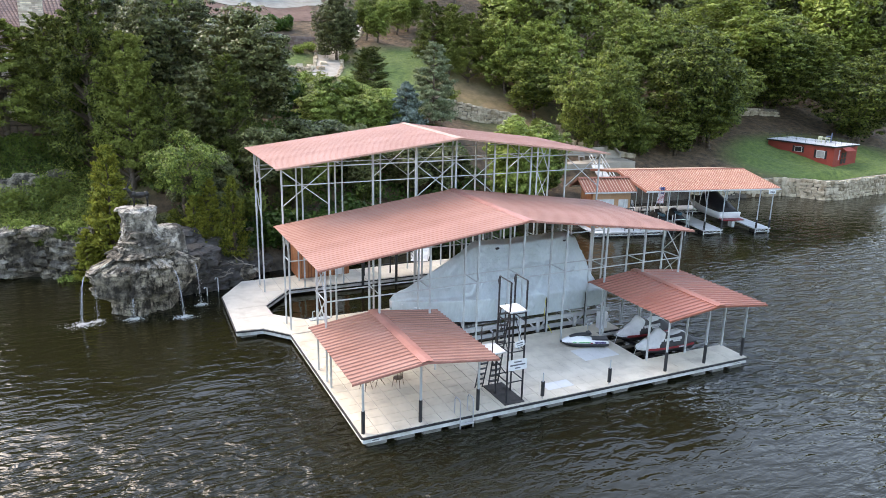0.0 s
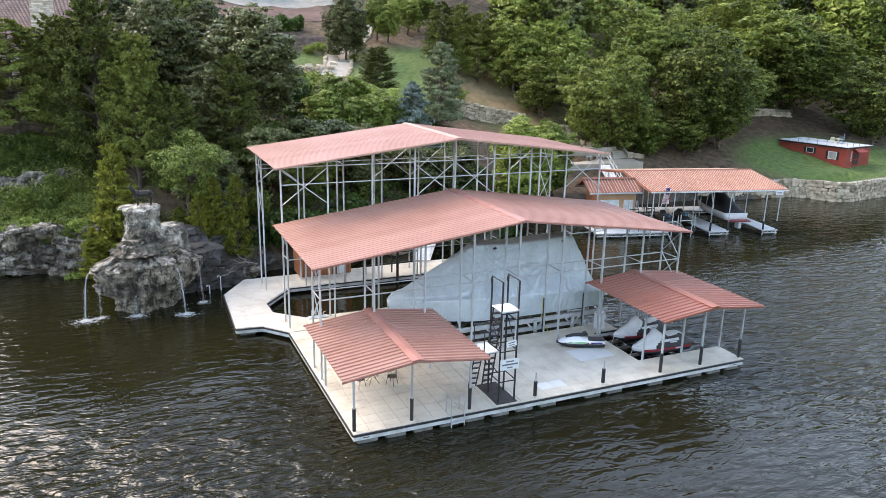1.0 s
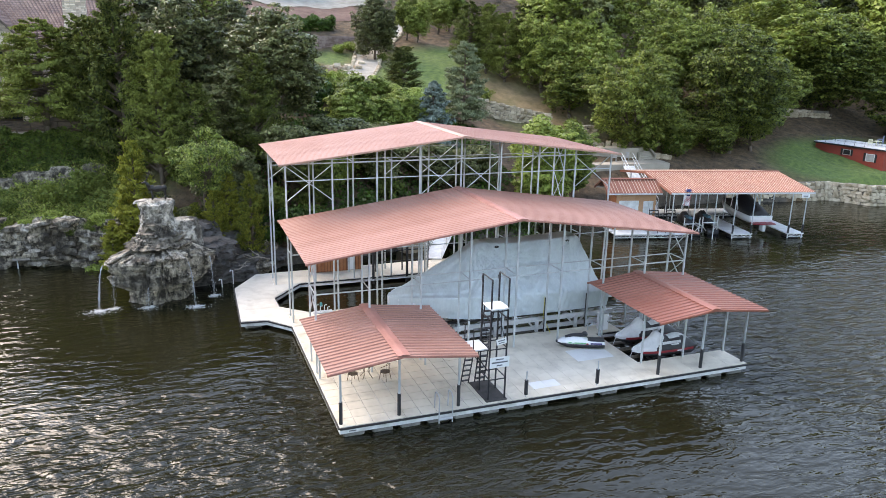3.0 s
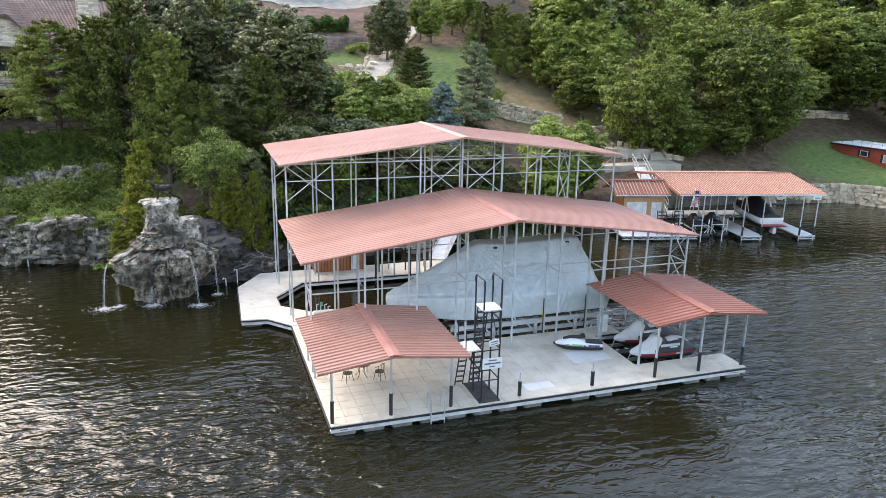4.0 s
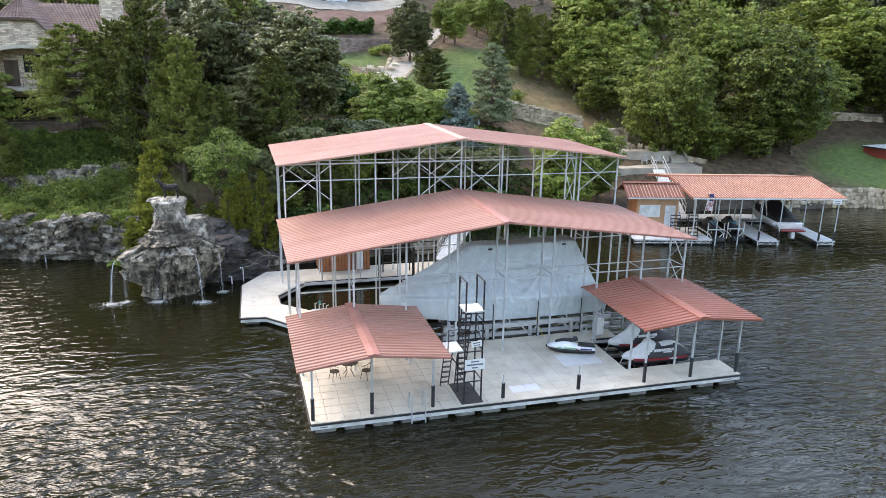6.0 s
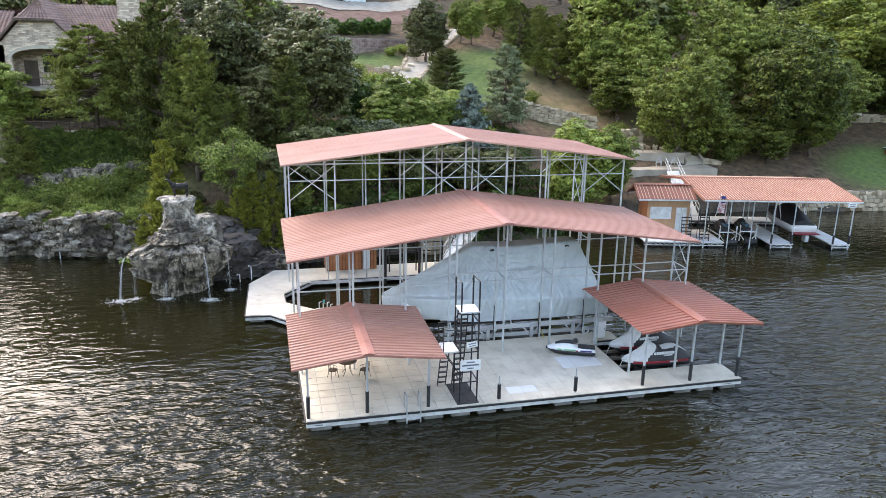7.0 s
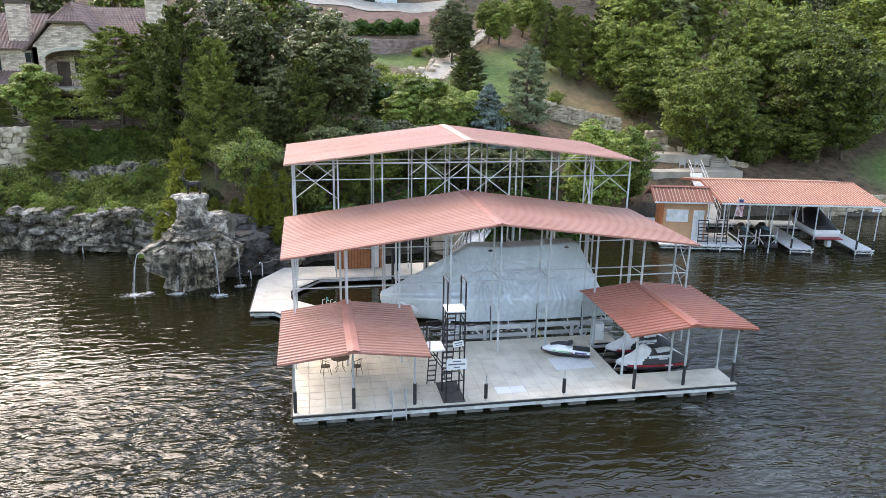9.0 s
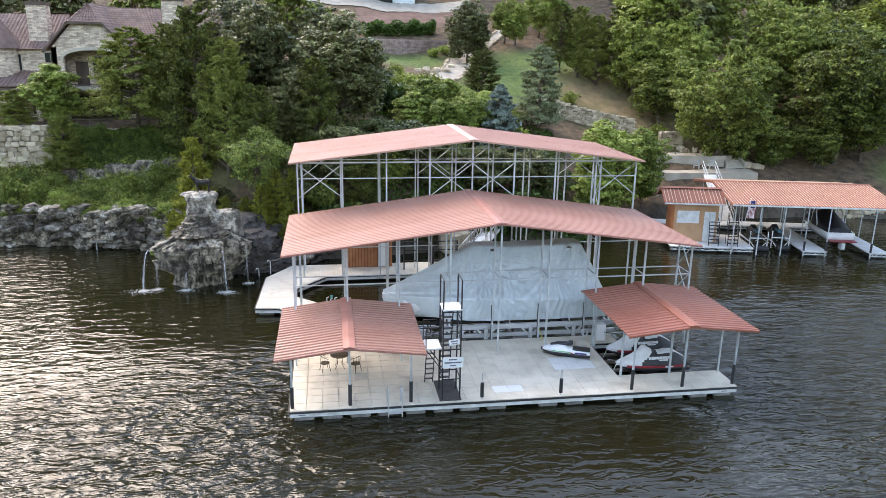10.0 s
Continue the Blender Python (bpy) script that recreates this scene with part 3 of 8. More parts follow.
OAK_A = broad_tree("oak_tree", 1, 14, 15, 1.2, 52, 56, 0.172, L_OAK, M_BARK, "broad oak tree in full summer leaf")
OAK_B = broad_tree("oak_tree", 2, 16, 14, 1.2, 54, 56, 0.172, L_OAK, M_BARK, "tall oak tree with uneven green crown")
OAK_C = broad_tree("oak_tree", 21, 9, 7.5, 1.0, 28, 60, 0.145, L_OAK, M_BARK, "smaller oak tree with open crown")
DARK_A = broad_tree("shade_tree", 3, 12, 9.5, 0.6, 44, 60, 0.158, L_DARK, M_BARK, "dense dark-leaved tree with glossy foliage")
DARK_B = broad_tree("shade_tree", 22, 6, 6.0, 0.3, 20, 65, 0.15, L_DARK, M_BARK, "low dark-leaved tree behind the dock")
CEDAR_A = cedar_tree("cedar_tree", 4, 10, 5.5, 0.5, 300, 115, 0.076, L_CEDAR, M_BARK, "feathery green cedar tree on the bank", power=0.38, droop=-0.2, rise=1.0)
CEDAR_B = cedar_tree("cedar_tree", 5, 8, 6.5, 1.6, 260, 115, 0.076, L_CEDAR, M_BARK, "spreading cedar tree with layered boughs", power=0.4)
CEDAR_C = cedar_tree("cedar_tree", 15, 8, 4.0, 0.3, 210, 80, 0.085, L_CEDAR_Y, M_BARK, "yellow-green cedar tree beside the waterfall rock", power=0.6, droop=-0.2, rise=1.0)
SPRUCE = cedar_tree("spruce_tree", 6, 6, 4.8, 0.3, 160, 70, 0.12, L_BLUE, M_BARK, "small blue spruce with stiff boughs", power=0.7)
LIME = broad_tree("young_tree", 7, 6, 5.0, 0.6, 18, 80, 0.125, L_LIME, M_BARK, "young tree with bright yellow-green leaves", tuft=0.5)
LOLLI = broad_tree("ornamental_tree", 19, 9, 6.4, 4.6, 13, 44, 0.10, L_LIME, M_BARK, "bright yellow-green tree with feathery open crown", tuft=0.6)
LIME_B = broad_tree("young_tree", 27, 12, 8.5, 0.8, 34, 75, 0.15, L_LIME, M_BARK, "tall young tree with light green leaves behind the dock", tuft=0.55)
PINE = cedar_tree("pine_tree", 28, 9, 6.0, 0.6, 190, 90, 0.11, L_PINE, M_BARK, "soft pale grey-green pine with loose boughs", power=0.4, droop=0.05)
FAR_A = broad_tree("forest_tree", 11, 15, 11, 1.5, 24, 24, 0.28, L_OAK, M_BARK, "tall forest tree behind the slope", tuft=0.8)
FAR_B = broad_tree("forest_tree", 12, 16, 10, 1.5, 24, 24, 0.28, L_DARK, M_BARK, "dark forest tree behind the slope", tuft=0.8)
BUSH_G = shrub("shrub", 8, 2.0, 2.6, 22, 74, 0.12, L_BUSH, "rounded green shrub on the slope")
BUSH_L = shrub("shrub", 9, 2.0, 2.4, 20, 74, 0.125, L_LIME, "light yellow-green shrub on the bank")
# dark shrub whose leaf colour also carries the shade behind the dock
BUSH_D = shrub("shrub", 10, 2.6, 3.0, 24, 66, 0.18, L_HEDGE_SHADE, "dense shrub behind the dock, leaf colour darkened for deep shade")

TREES = [
    (CEDAR_B, -15.4, 41.4, 1.26, 50, 0.93),
    (CEDAR_A, -9.4, 38.5, 1.17, 205, 1.18),
    (CEDAR_A, -6.7, 36.0, 1.05, 300, 1.1),
    (DARK_A, -4.7, 44.0, 0.92, 255, 1.09),
    (DARK_A, 3.1, 42.0, 1.12, 295, 0.89),
    (DARK_A, -1.0, 38.0, 0.64, 130, 0.99),
    (LOLLI, -3.7, 28.0, 0.86, 126, 1.20),
    (CEDAR_C, -8.7, 29.5, 1.03, 345, 1.21),
    (CEDAR_C, -0.8, 26.0, 0.63, 305, 1.53),
    (DARK_B, -1.5, 31.0, 0.79, 130, 1.13),
    (DARK_B, 2.8, 34.0, 1.01, 40, 0.96),
    (DARK_B, 7.6, 37.0, 1.10, 310, 0.86),
    (DARK_B, 12.0, 36.0, 0.96, 220, 1.07),
    (LIME, 12.2, 46.0, 1.11, 335, 0.89),
    (LIME, 15.9, 44.0, 1.06, 105, 0.93),
    (LIME, 13.4, 42.0, 0.90, 220, 1.02),
    (CEDAR_A, 20.1, 56.0, 0.89, 224, 0.65),
    (SPRUCE, 19.4, 43.0, 1.15, 200, 1.0),
    (PINE, 25.6, 50.0, 0.95, 274, 1.08),
    (DARK_A, 21.7, 74.0, 0.74, 304, 1.02),
    (OAK_C, 28.9, 82.0, 0.62, 95, 1.3),
    (OAK_C, 30.3, 81.0, 0.6, 20, 1.2),
    (OAK_C, 35.4, 86.0, 0.8, 64, 1.05),
    (OAK_C, 37.8, 87.6, 0.8, 150, 1.05),
    (CEDAR_B, 33.4, 68.0, 0.82, 40, 1.34),
    (CEDAR_A, 35.6, 67.0, 0.89, 264, 1.00),
    (CEDAR_A, 37.5, 65.0, 0.89, 135, 0.99),
    (CEDAR_A, 41.2, 66.0, 1.21, 55, 0.78),
    (OAK_C, 41.6, 62.0, 1.08, 244, 1.12),
    (OAK_A, 46.4, 60.0, 0.82, 35, 1.08),
    (OAK_C, 42.7, 56.0, 1.15, 220, 0.79),
    (OAK_A, 45.7, 46.0, 0.86, 340, 1.14),
    (OAK_B, 60.2, 46.0, 0.95, 265, 1.06),
    (OAK_A, 60.1, 60.0, 1.08, 110, 1.08),
    (OAK_B, 81.2, 62.0, 1.56, 140, 0.72),
    (OAK_A, 86.4, 58.0, 1.08, 340, 0.93),
    (LIME_B, 28.1, 35.0, 0.98, 160, 0.90),
    (LIME_B, 33.2, 38.0, 0.72, 185, 0.95),
    (OAK_A, 94.1, 47.0, 1.15, 15, 0.86),
    (OAK_B, 89.2, 58.0, 1.30, 80, 0.75),
    (OAK_B, 107.0, 62.0, 1.49, 60, 0.65),
    (LIME, -22.7, 43.0, 1.12, 305, 0.92),
    (CEDAR_B, -26.7, 43.0, 0.59, 140, 0.80),
    (CEDAR_A, -21.3, 38.5, 0.63, 15, 0.86),
]
for ob, x, y, s, a, t in TREES:
    plant(ob, x, y, s, a, tall=t)
for ob, x, y, s, a, t in (
    (DARK_A, -11.5, 44, 0.8, 40, 1.0), (CEDAR_A, -4.0, 34, 0.75, 20, 1.1), (CEDAR_A, 1.0, 36.5, 0.8, 100, 1.1), (LIME, 10.6, 44.0, 0.95, 10, 0.9), (LIME, 18.2, 46.5, 0.9, 70, 0.9), (LIME, 15.0, 48.5, 1.0, 200, 0.9),
    (DARK_A, -7.0, 48, 1.0, 80, 1.0), (CEDAR_A, -12.2, 40.8, 0.95, 10, 1.0), (CEDAR_A, 4.8, 31, 0.55, 10, 1.1), (CEDAR_C, -3.3, 26.9, 0.62, 200, 1.1), (CEDAR_C, -2.2, 27.6, 0.6, 90, 1.2), (DARK_B, 16.5, 36, 0.9, 50, 0.9), (DARK_B, 21, 36, 0.85, 150, 0.9), (DARK_B, -5.5, 29.5, 0.6, 10, 1.0), (DARK_B, -2.6, 29.8, 0.75, 60, 1.0), (CEDAR_C, -6.3, 28.6, 0.6, 60, 1.0), (CEDAR_C, -4.6, 27.6, 0.55, 20, 1.0), (CEDAR_C, -10.4, 29.2, 0.6, 120, 1.0), (DARK_B, -7.8, 31.5, 0.6, 20, 1.0),
    (FAR_A, 104, 62, 1.3, 0, 1.1), (FAR_B, 112, 58, 1.3, 40, 1.1), (FAR_A, 122, 66, 1.4, 80, 1.1), (FAR_B, 106, 76, 1.4, 10, 1.2), (FAR_A, 118, 82, 1.4, 10, 1.2),
    (OAK_C, 53, 54, 1.2, 10, 0.9), (OAK_C, 52.0, 46.5, 0.8, 130, 0.8), (OAK_C, 57.0, 45.0, 0.85, 70, 0.8), (OAK_C, 63.5, 46.0, 1.1, 190, 0.9), (OAK_A, 68.5, 50.5, 0.7, 220, 0.95), (OAK_A, 71, 53, 0.85, 60, 0.95), (OAK_B, 66.5, 60, 0.9, 310, 0.95), (FAR_A, -36, 56, 0.9, 0, 1.0), (FAR_B, -30, 66, 1.0, 50, 1.1), (FAR_A, -20, 68, 1.05, 100, 1.1),
    (FAR_B, -10, 66, 1.0, 200, 1.1), (FAR_A, -2, 62, 0.9, 10, 1.0), (FAR_B, -40, 70, 1.2, 10, 1.0), (DARK_A, 1.5, 56, 0.8, 30, 1.0), (CEDAR_B, 24, 79, 0.6, 0, 1.0),
):
    plant(ob, x, y, s, a, tall=t)
for i in range(22):
    plant(BUSH_D, 0.5 + 1.15 * i, 27.2 + 0.16 * i + 1.5 * ((i * 0.618) % 1), 0.75 + 0.5 * ((i * 0.37) % 1), 77 * i)
# woods behind
for i in range(20):
    x = -70 + 190 * ((i * 0.618) % 1)
    y = 92 + 45 * ((i * 0.377) % 1)
    if 0 < x < 26 and y < 118:
        y += 28
    plant((FAR_A, FAR_B, FAR_A)[i % 3], x, y, 1.05 + 0.3 * ((i * 0.71) % 1), i * 77)
for i in range(11):
    x, y = 44 + 60 * ((i * 0.618) % 1), 66 + 24 * ((i * 0.41) % 1)
    plant((FAR_A, FAR_B)[i % 2], x, y, 1.0 + 0.25 * ((i * 0.71) % 1), i * 77)
# undergrowth on the banks and below the woods
sr = np.random.default_rng(17)
for i in range(70):
    zone = i % 5
    if zone == 0:
        x, y, ob, s = sr.uniform(-32, -10), sr.uniform(35, 37.5), BUSH_G, sr.uniform(0.5, 1.0)
    elif zone == 1:
        x, y, ob, s = sr.uniform(-6, 14), sr.uniform(29, 38), BUSH_G, sr.uniform(0.9, 1.6)
    elif zone == 2:
        x, y, ob, s = sr.uniform(12, 27), sr.uniform(40, 50), (BUSH_G, BUSH_L)[i % 2], sr.uniform(0.8, 1.4)
    elif zone == 3:
        x, y, ob, s = sr.uniform(46, 62), sr.uniform(46, 60), BUSH_G, sr.uniform(0.8, 1.5)
    else:
        x, y, ob, s = sr.uniform(-34, -20), sr.uniform(34.6, 37.5), (BUSH_G, BUSH_L)[i % 2], sr.uniform(0.6, 1.2)
    plant(ob, x, y, s, i * 53)
for x, y, s, ob in ((32.5, 59.5, 0.9, BUSH_G), (22.5, 73, 0.6, BUSH_G), (17.2, 76.8, 0.8, BUSH_L), (19.0, 78.0, 0.8, BUSH_L), (24.8, 78.2, 0.6, BUSH_G), (9.9, 57, 1.3, BUSH_G), (11.5, 58.5, 1.2, BUSH_L), (8.8, 54, 1.5, BUSH_G), (12.5, 55.2, 1.3, BUSH_L), (10.8, 52.8, 1.4, BUSH_G), (13.6, 60.5, 1.0, BUSH_L), (10.3, 61.2, 1.1, BUSH_G), (7.6, 57.5, 1.4, BUSH_G), (14.4, 57.4, 1.2, BUSH_G), (8.2, 50.2, 1.5, BUSH_D), (6.8, 53.2, 1.5, BUSH_D), (48.5, 47.0, 1.1, BUSH_G), (36.5, 49, 0.9, BUSH_G), (-12.2, 31.6, 0.6, BUSH_L), (-11.5, 29.5, 0.9, BUSH_L), (41, 52, 0.9, BUSH_G)):
    plant(ob, x, y, s, 30 * x)

# weeds and small cedars hanging over the ledges at the water
for i in range(26):
    x = -33.5 + 0.92 * i + 0.5 * math.sin(5 * i)
    y = float(np.interp(x, [-34, -22, -10], [34.6, 33.6, 30.6])) + 0.1 + 0.5 * math.sin(7 * i)
    plant((BUSH_L, BUSH_G, BUSH_G)[i % 3], x, y, 0.42 + 0.3 * ((i * 0.618) % 1), 61 * i, z=1.9 + 1.3 * ((i * 0.37) % 1))


def ground_leaves(name, n, seed, x0, x1, y0, y1, size, material, label, rise=0.35, keep=None):
    """Creepers and weeds close to the ground, too many to count."""
    r = np.random.default_rng(seed)
    x, y = r.uniform(x0, x1, n), r.uniform(y0, y1, n)
    patch = np.sin(0.9 * x + 1.7 * np.sin(0.6 * y)) + np.sin(1.3 * y + 0.8 * np.cos(0.7 * x)) + r.normal(0, 0.7, n)
    ok = patch > -0.9
    x, y = x[ok], y[ok]
    clump = 0.45 + 0.9 * np.clip(np.sin(1.9 * x + 2.2 * np.sin(1.3 * y)) * np.sin(2.3 * y + 1.7 * np.cos(1.1 * x)), 0, 1)
    z = ground_z(x, y) + rise * clump * r.uniform(0, 1, len(x)) ** 1.3 + 0.03
    ob = new(name, leaf_mesh(name, leaves_at(r, np.stack([x, y, z], -1), np.tile([0, -0.4, 0.8], (len(x), 1)), size), material))
    return tagged(ob, label, "plants", kind="stuff")


ground_leaves("ivy", 40000, 61, -21, -5, 38.7, 40.9, 0.12, L_VINE, "dark ivy hanging over the terrace bank", 0.7)
ground_leaves("bank_weeds", 56000, 62, -34, -8.5, 32.6, 39.2, 0.10, L_WEED, "tangled green weeds on the bank", 1.0)
ground_leaves("bank_grass", 26000, 63, -30, -9, 32.0, 38.5, 0.085, L_LIME, "pale grass tufts on the bank", 0.7)
# shade under the trees is put into this undergrowth's dark leaf colour
ground_leaves("slope_weeds", 26000, 64, -4, 27, 28.5, 50, 0.17, L_HEDGE_SHADE, "green undergrowth behind the dock, leaf colour darkened for deep shade", 0.6)

# ---- the large boat dock ----
DECK = 0.5


def ribbed_sheet(name, width, length, material, pitch=0.33, rib=0.035, wide=0.05):
    """A roofing sheet: x runs down the slope, y across; trapezoid ribs stand proud."""
    prof, y = [(0, 0.0)], 0.0
    n = max(1, round(width / pitch))
    step = width / n
    for i in range(n):
        c = (i + 0.5) * step
        prof += [(c - wide, 0), (c - wide * 0.5, rib), (c + wide * 0.5, rib), (c + wide, 0)]
    prof.append((width, 0))
    bm = bmesh.new()
    rows = []
    for x in (0, length):
        rows.append(([bm.verts.new((x, py, pz)) for py, pz in prof], [bm.verts.new((x, py, pz - 0.012)) for py, pz in prof]))
    for i in range(len(prof) - 1):
        bm.faces.new((rows[0][0][i], rows[1][0][i], rows[1][0][i + 1], rows[0][0][i + 1]))
        bm.faces.new((rows[0][1][i + 1], rows[1][1][i + 1], rows[1][1][i], rows[0][1][i]))
    for r in (0, 1):
        for i in range(len(prof) - 1):
            f = (rows[r][0][i], rows[r][0][i + 1], rows[r][1][i + 1], rows[r][1][i])
            bm.faces.new(f if r == 0 else f[::-1])
    for k in (0, len(prof) - 1):
        f = (rows[0][0][k], rows[0][1][k], rows[1][1][k], rows[1][0][k])
        bm.faces.new(f if k == 0 else f[::-1])
    return mesh_of(bm, name, material)


def gable_roof(parent, name, x0, xr, x1, y0, y1, eave, ridge, pitch, sheet, cap_material, label, material=M_ROOF, rib=0.035, cap=0.28):
    """Two slopes of ribbed sheets, a ridge cap along y, and eave, gable trims; sheets are pieces of the roof."""
    roof = new(name)
    roof.parent = parent
    roof.location = Vector((xr, y0, ridge)) - (place_of(parent) if parent else Vector())
    tagged(roof, label)
    n = max(1, round((y1 - y0) / sheet))
    w = (y1 - y0) / n
    for xe, sgn in ((x0, -1), (x1, 1)):
        run, drop = abs(xe - xr), ridge - eave
        length, ang = math.hypot(run, drop), math.atan2(drop, run)
        me = ribbed_sheet("roof_sheet", w, length, material, pitch, rib)
        for i in range(n):
            if sgn > 0:
                piece("roof_sheet", me, roof, (xr, y0 + i * w, ridge), (0, ang, 0))
            else:
                piece("roof_sheet", me, roof, (xr, y0 + (i + 1) * w, ridge), (0, ang, math.pi))
        # gable trims and a purlin under the sheets
        for y in (y0, y1):
            bm = bmesh.new()
            prism_pts = [(xr, ridge - 0.02), (xe, eave - 0.02), (xe, eave - 0.10), (xr, ridge - 0.10)]
            a = [bm.verts.new((px, y - 0.025, pz)) for px, pz in prism_pts]
            b = [bm.verts.new((px, y + 0.025, pz)) for px, pz in prism_pts]
            for i in range(4):
                j = (i + 1) % 4
                bm.faces.new((a[i], a[j], b[j], b[i]))
            bm.faces.new(a[::-1])
            bm.faces.new(b)
            bmesh.ops.recalc_face_normals(bm, faces=bm.faces)
            part("gable_trim", bm, cap_material, roof)
        for f in (0.06, 0.35, 0.65, 0.94):
            px, pz = xr + (xe - xr) * f, ridge + (eave - ridge) * f - 0.09
            part("purlin", bar((px, y0 + 0.1, pz), (px, y1 - 0.1, pz), 0.05, 4), M_STEEL, roof)
    bm = bmesh.new()
    dl, dr = (ridge - eave) / (xr - x0) * cap, (ridge - eave) / (x1 - xr) * cap
    h = rib + 0.012
    top = [(xr - cap, ridge - dl + h), (xr, ridge + h + 0.01), (xr + cap, ridge - dr + h)]
    for s in range(2):
        (xa, za), (xb, zb) = top[s], top[s + 1]
        a = [bm.verts.new(c) for c in ((xa, y0 - 0.03, za), (xb, y0 - 0.03, zb), (xb, y1 + 0.03, zb), (xa, y1 + 0.03, za), (xa, y0 - 0.03, za - 0.03), (xb, y0 - 0.03, zb - 0.03), (xb, y1 + 0.03, zb - 0.03), (xa, y1 + 0.03, za - 0.03))]
        for f in ((0, 1, 2, 3), (7, 6, 5, 4), (0, 4, 5, 1), (1, 5, 6, 2), (2, 6, 7, 3), (3, 7, 4, 0)):
            bm.faces.new([a[i] for i in f])
    part("ridge_cap", bm, cap_material, roof)
    return roof


def roof_z(x, x0, xr, x1, eave, ridge):
    return ridge - (ridge - eave) * ((xr - x) / (xr - x0) if x < xr else (x - xr) / (x1 - xr))


dock = thing("boat_dock", (0, 0, 0), "large floating boat dock with concrete deck and red metal roofs", "boat dock")
MID = (-0.45, 10.75, 22.0, 6.48, 7.95)
TOP = (-0.36, 10.9, 22.1, 9.82, 11.18)
HUT_A = (-0.57, 2.75, 6.24, 3.22, 3.64)
HUT_B = (15.85, 19.15, 22.55, 3.6, 3.97)
gable_roof(dock, "middle_roof", *MID[:3], 4.85, 14.05, *MID[3:], 0.3, 0.92, M_CAP, "wide red ribbed metal gable roof over the covered boat", rib=0.02)
gable_roof(dock, "rear_roof", *TOP[:3], 13.3, 22.6, *TOP[3:], 0.3, 0.93, M_CAP_PALE, "tall faded red metal gable roof with pale ridge cap", rib=0.015)
gable_roof(dock, "shelter_roof", *HUT_A[:3], -0.4, 6.35, *HUT_A[3:], 0.34, 1.0, M_CAP, "low red ribbed metal gable roof over the seating", rib=0.05)
gable_roof(dock, "lift_roof", *HUT_B[:3], -0.4, 6.4, *HUT_B[3:], 0.34, 1.0, M_ROOF_DEEP, "low red ribbed metal gable roof over the watercraft lifts", M_ROOF_DEEP, 0.05)

COLS = [0.12 + 2.72 * i for i in range(9)]


def post(x, y, z0, z1, r=0.062):
    return part("post", bar((x, y, z0), (x, y, z1), r, 4), M_STEEL, dock)


def sleeve(x, y, z0=DECK, h=1.05):
    return part("post_sleeve", bar((x, y, z0), (x, y, z0 + h), 0.085, 8), M_RUBBER, dock, "black rubber sleeve")


for x in COLS:
    for y in (5.7, 7.2, 13.0):
        post(x, y, DECK, roof_z(x, *MID) - 0.12)
    for y in (14.15, 20.3, 21.9):
        post(x, y, DECK, roof_z(x, *TOP) - 0.12)
for y in (5.7, 7.2, 13.0):
    span("rail", (COLS[0], y, 4.62), (COLS[-1], y, 4.62), 0.036, M_STEEL, dock)
for y, z in ((14.15, 8.72), (20.3, 8.72), (21.9, 8.72), (14.15, 9.72), (20.3, 9.72)):
    span("rail", (COLS[0], y, z), (COLS[-1], y, z), 0.036, M_STEEL, dock)
for y in (14.15, 21.9):
    for a, b in ((0, 1), (3, 4), (4, 5), (7, 8)):
        for za, zb in ((7.5, 9.6), (9.6, 7.5)):
            span("brace", (COLS[a], y + 0.06, za), (COLS[b], y + 0.06, zb), 0.032, M_STEEL, dock)
for x in (COLS[0], COLS[-1]):
    for ya, yb, za, zb in ((5.7, 7.2, 4.7, 6.2), (5.7, 7.2, 3.2, 4.6), (20.3, 21.9, 5.0, 7.2), (20.3, 21.9, 7.4, 9.6), (13.0, 14.15, 4.7, 6.3)):
        span("brace", (x + 0.05, ya, za), (x + 0.05, yb, zb), 0.03, M_STEEL, dock)
        span("brace", (x - 0.05, ya, zb), (x - 0.05, yb, za), 0.03, M_STEEL, dock)
for x in COLS:
    for ya, yb, z in ((5.7, 7.2, 4.66), (13.0, 14.15, 4.66), (20.3, 21.9, 8.76)):
        span("rail", (x, ya, z), (x, yb, z), 0.032, M_STEEL, dock)
for xs_, ys_, roof in (((0.12, 2.76, 5.6), (0.3, 5.0), HUT_A), ((16.55, 19.2, 21.9), (0.3, 1.75, 5.6), HUT_B)):
    for x in xs_:
        for y in ys_:
            post(x, y, DECK, roof_z(x, *roof) - 0.12, 0.062)
            if y < 1:
                sleeve(x, y)
for x in COLS[4:7]:
    part("post_sleeve", bar((x, 7.26, 0.0), (x, 7.26, 2.6), 0.075, 8), M_RUBBER, dock, "black rubber sleeve")

# deck frame: plan outlines of the floating platforms
PLATFORMS = [
    [(0, 0), (22, 0), (22, 1.9), (16.45, 1.9), (16.45, 6.1), (18.2, 6.1), (18.2, 7.3), (2.2, 7.3), (2.2, 12.3), (22, 12.3), (22, 14.4), (1.4, 14.4), (-0.3, 16.0), (-0.36, 17.7), (1.7, 20.3), (22, 20.3), (22, 23.2), (-0.9, 23.2), (-2.62, 20.4), (-2.8, 14.0), (-1.3, 13.85), (-0.05, 12.4)],
]
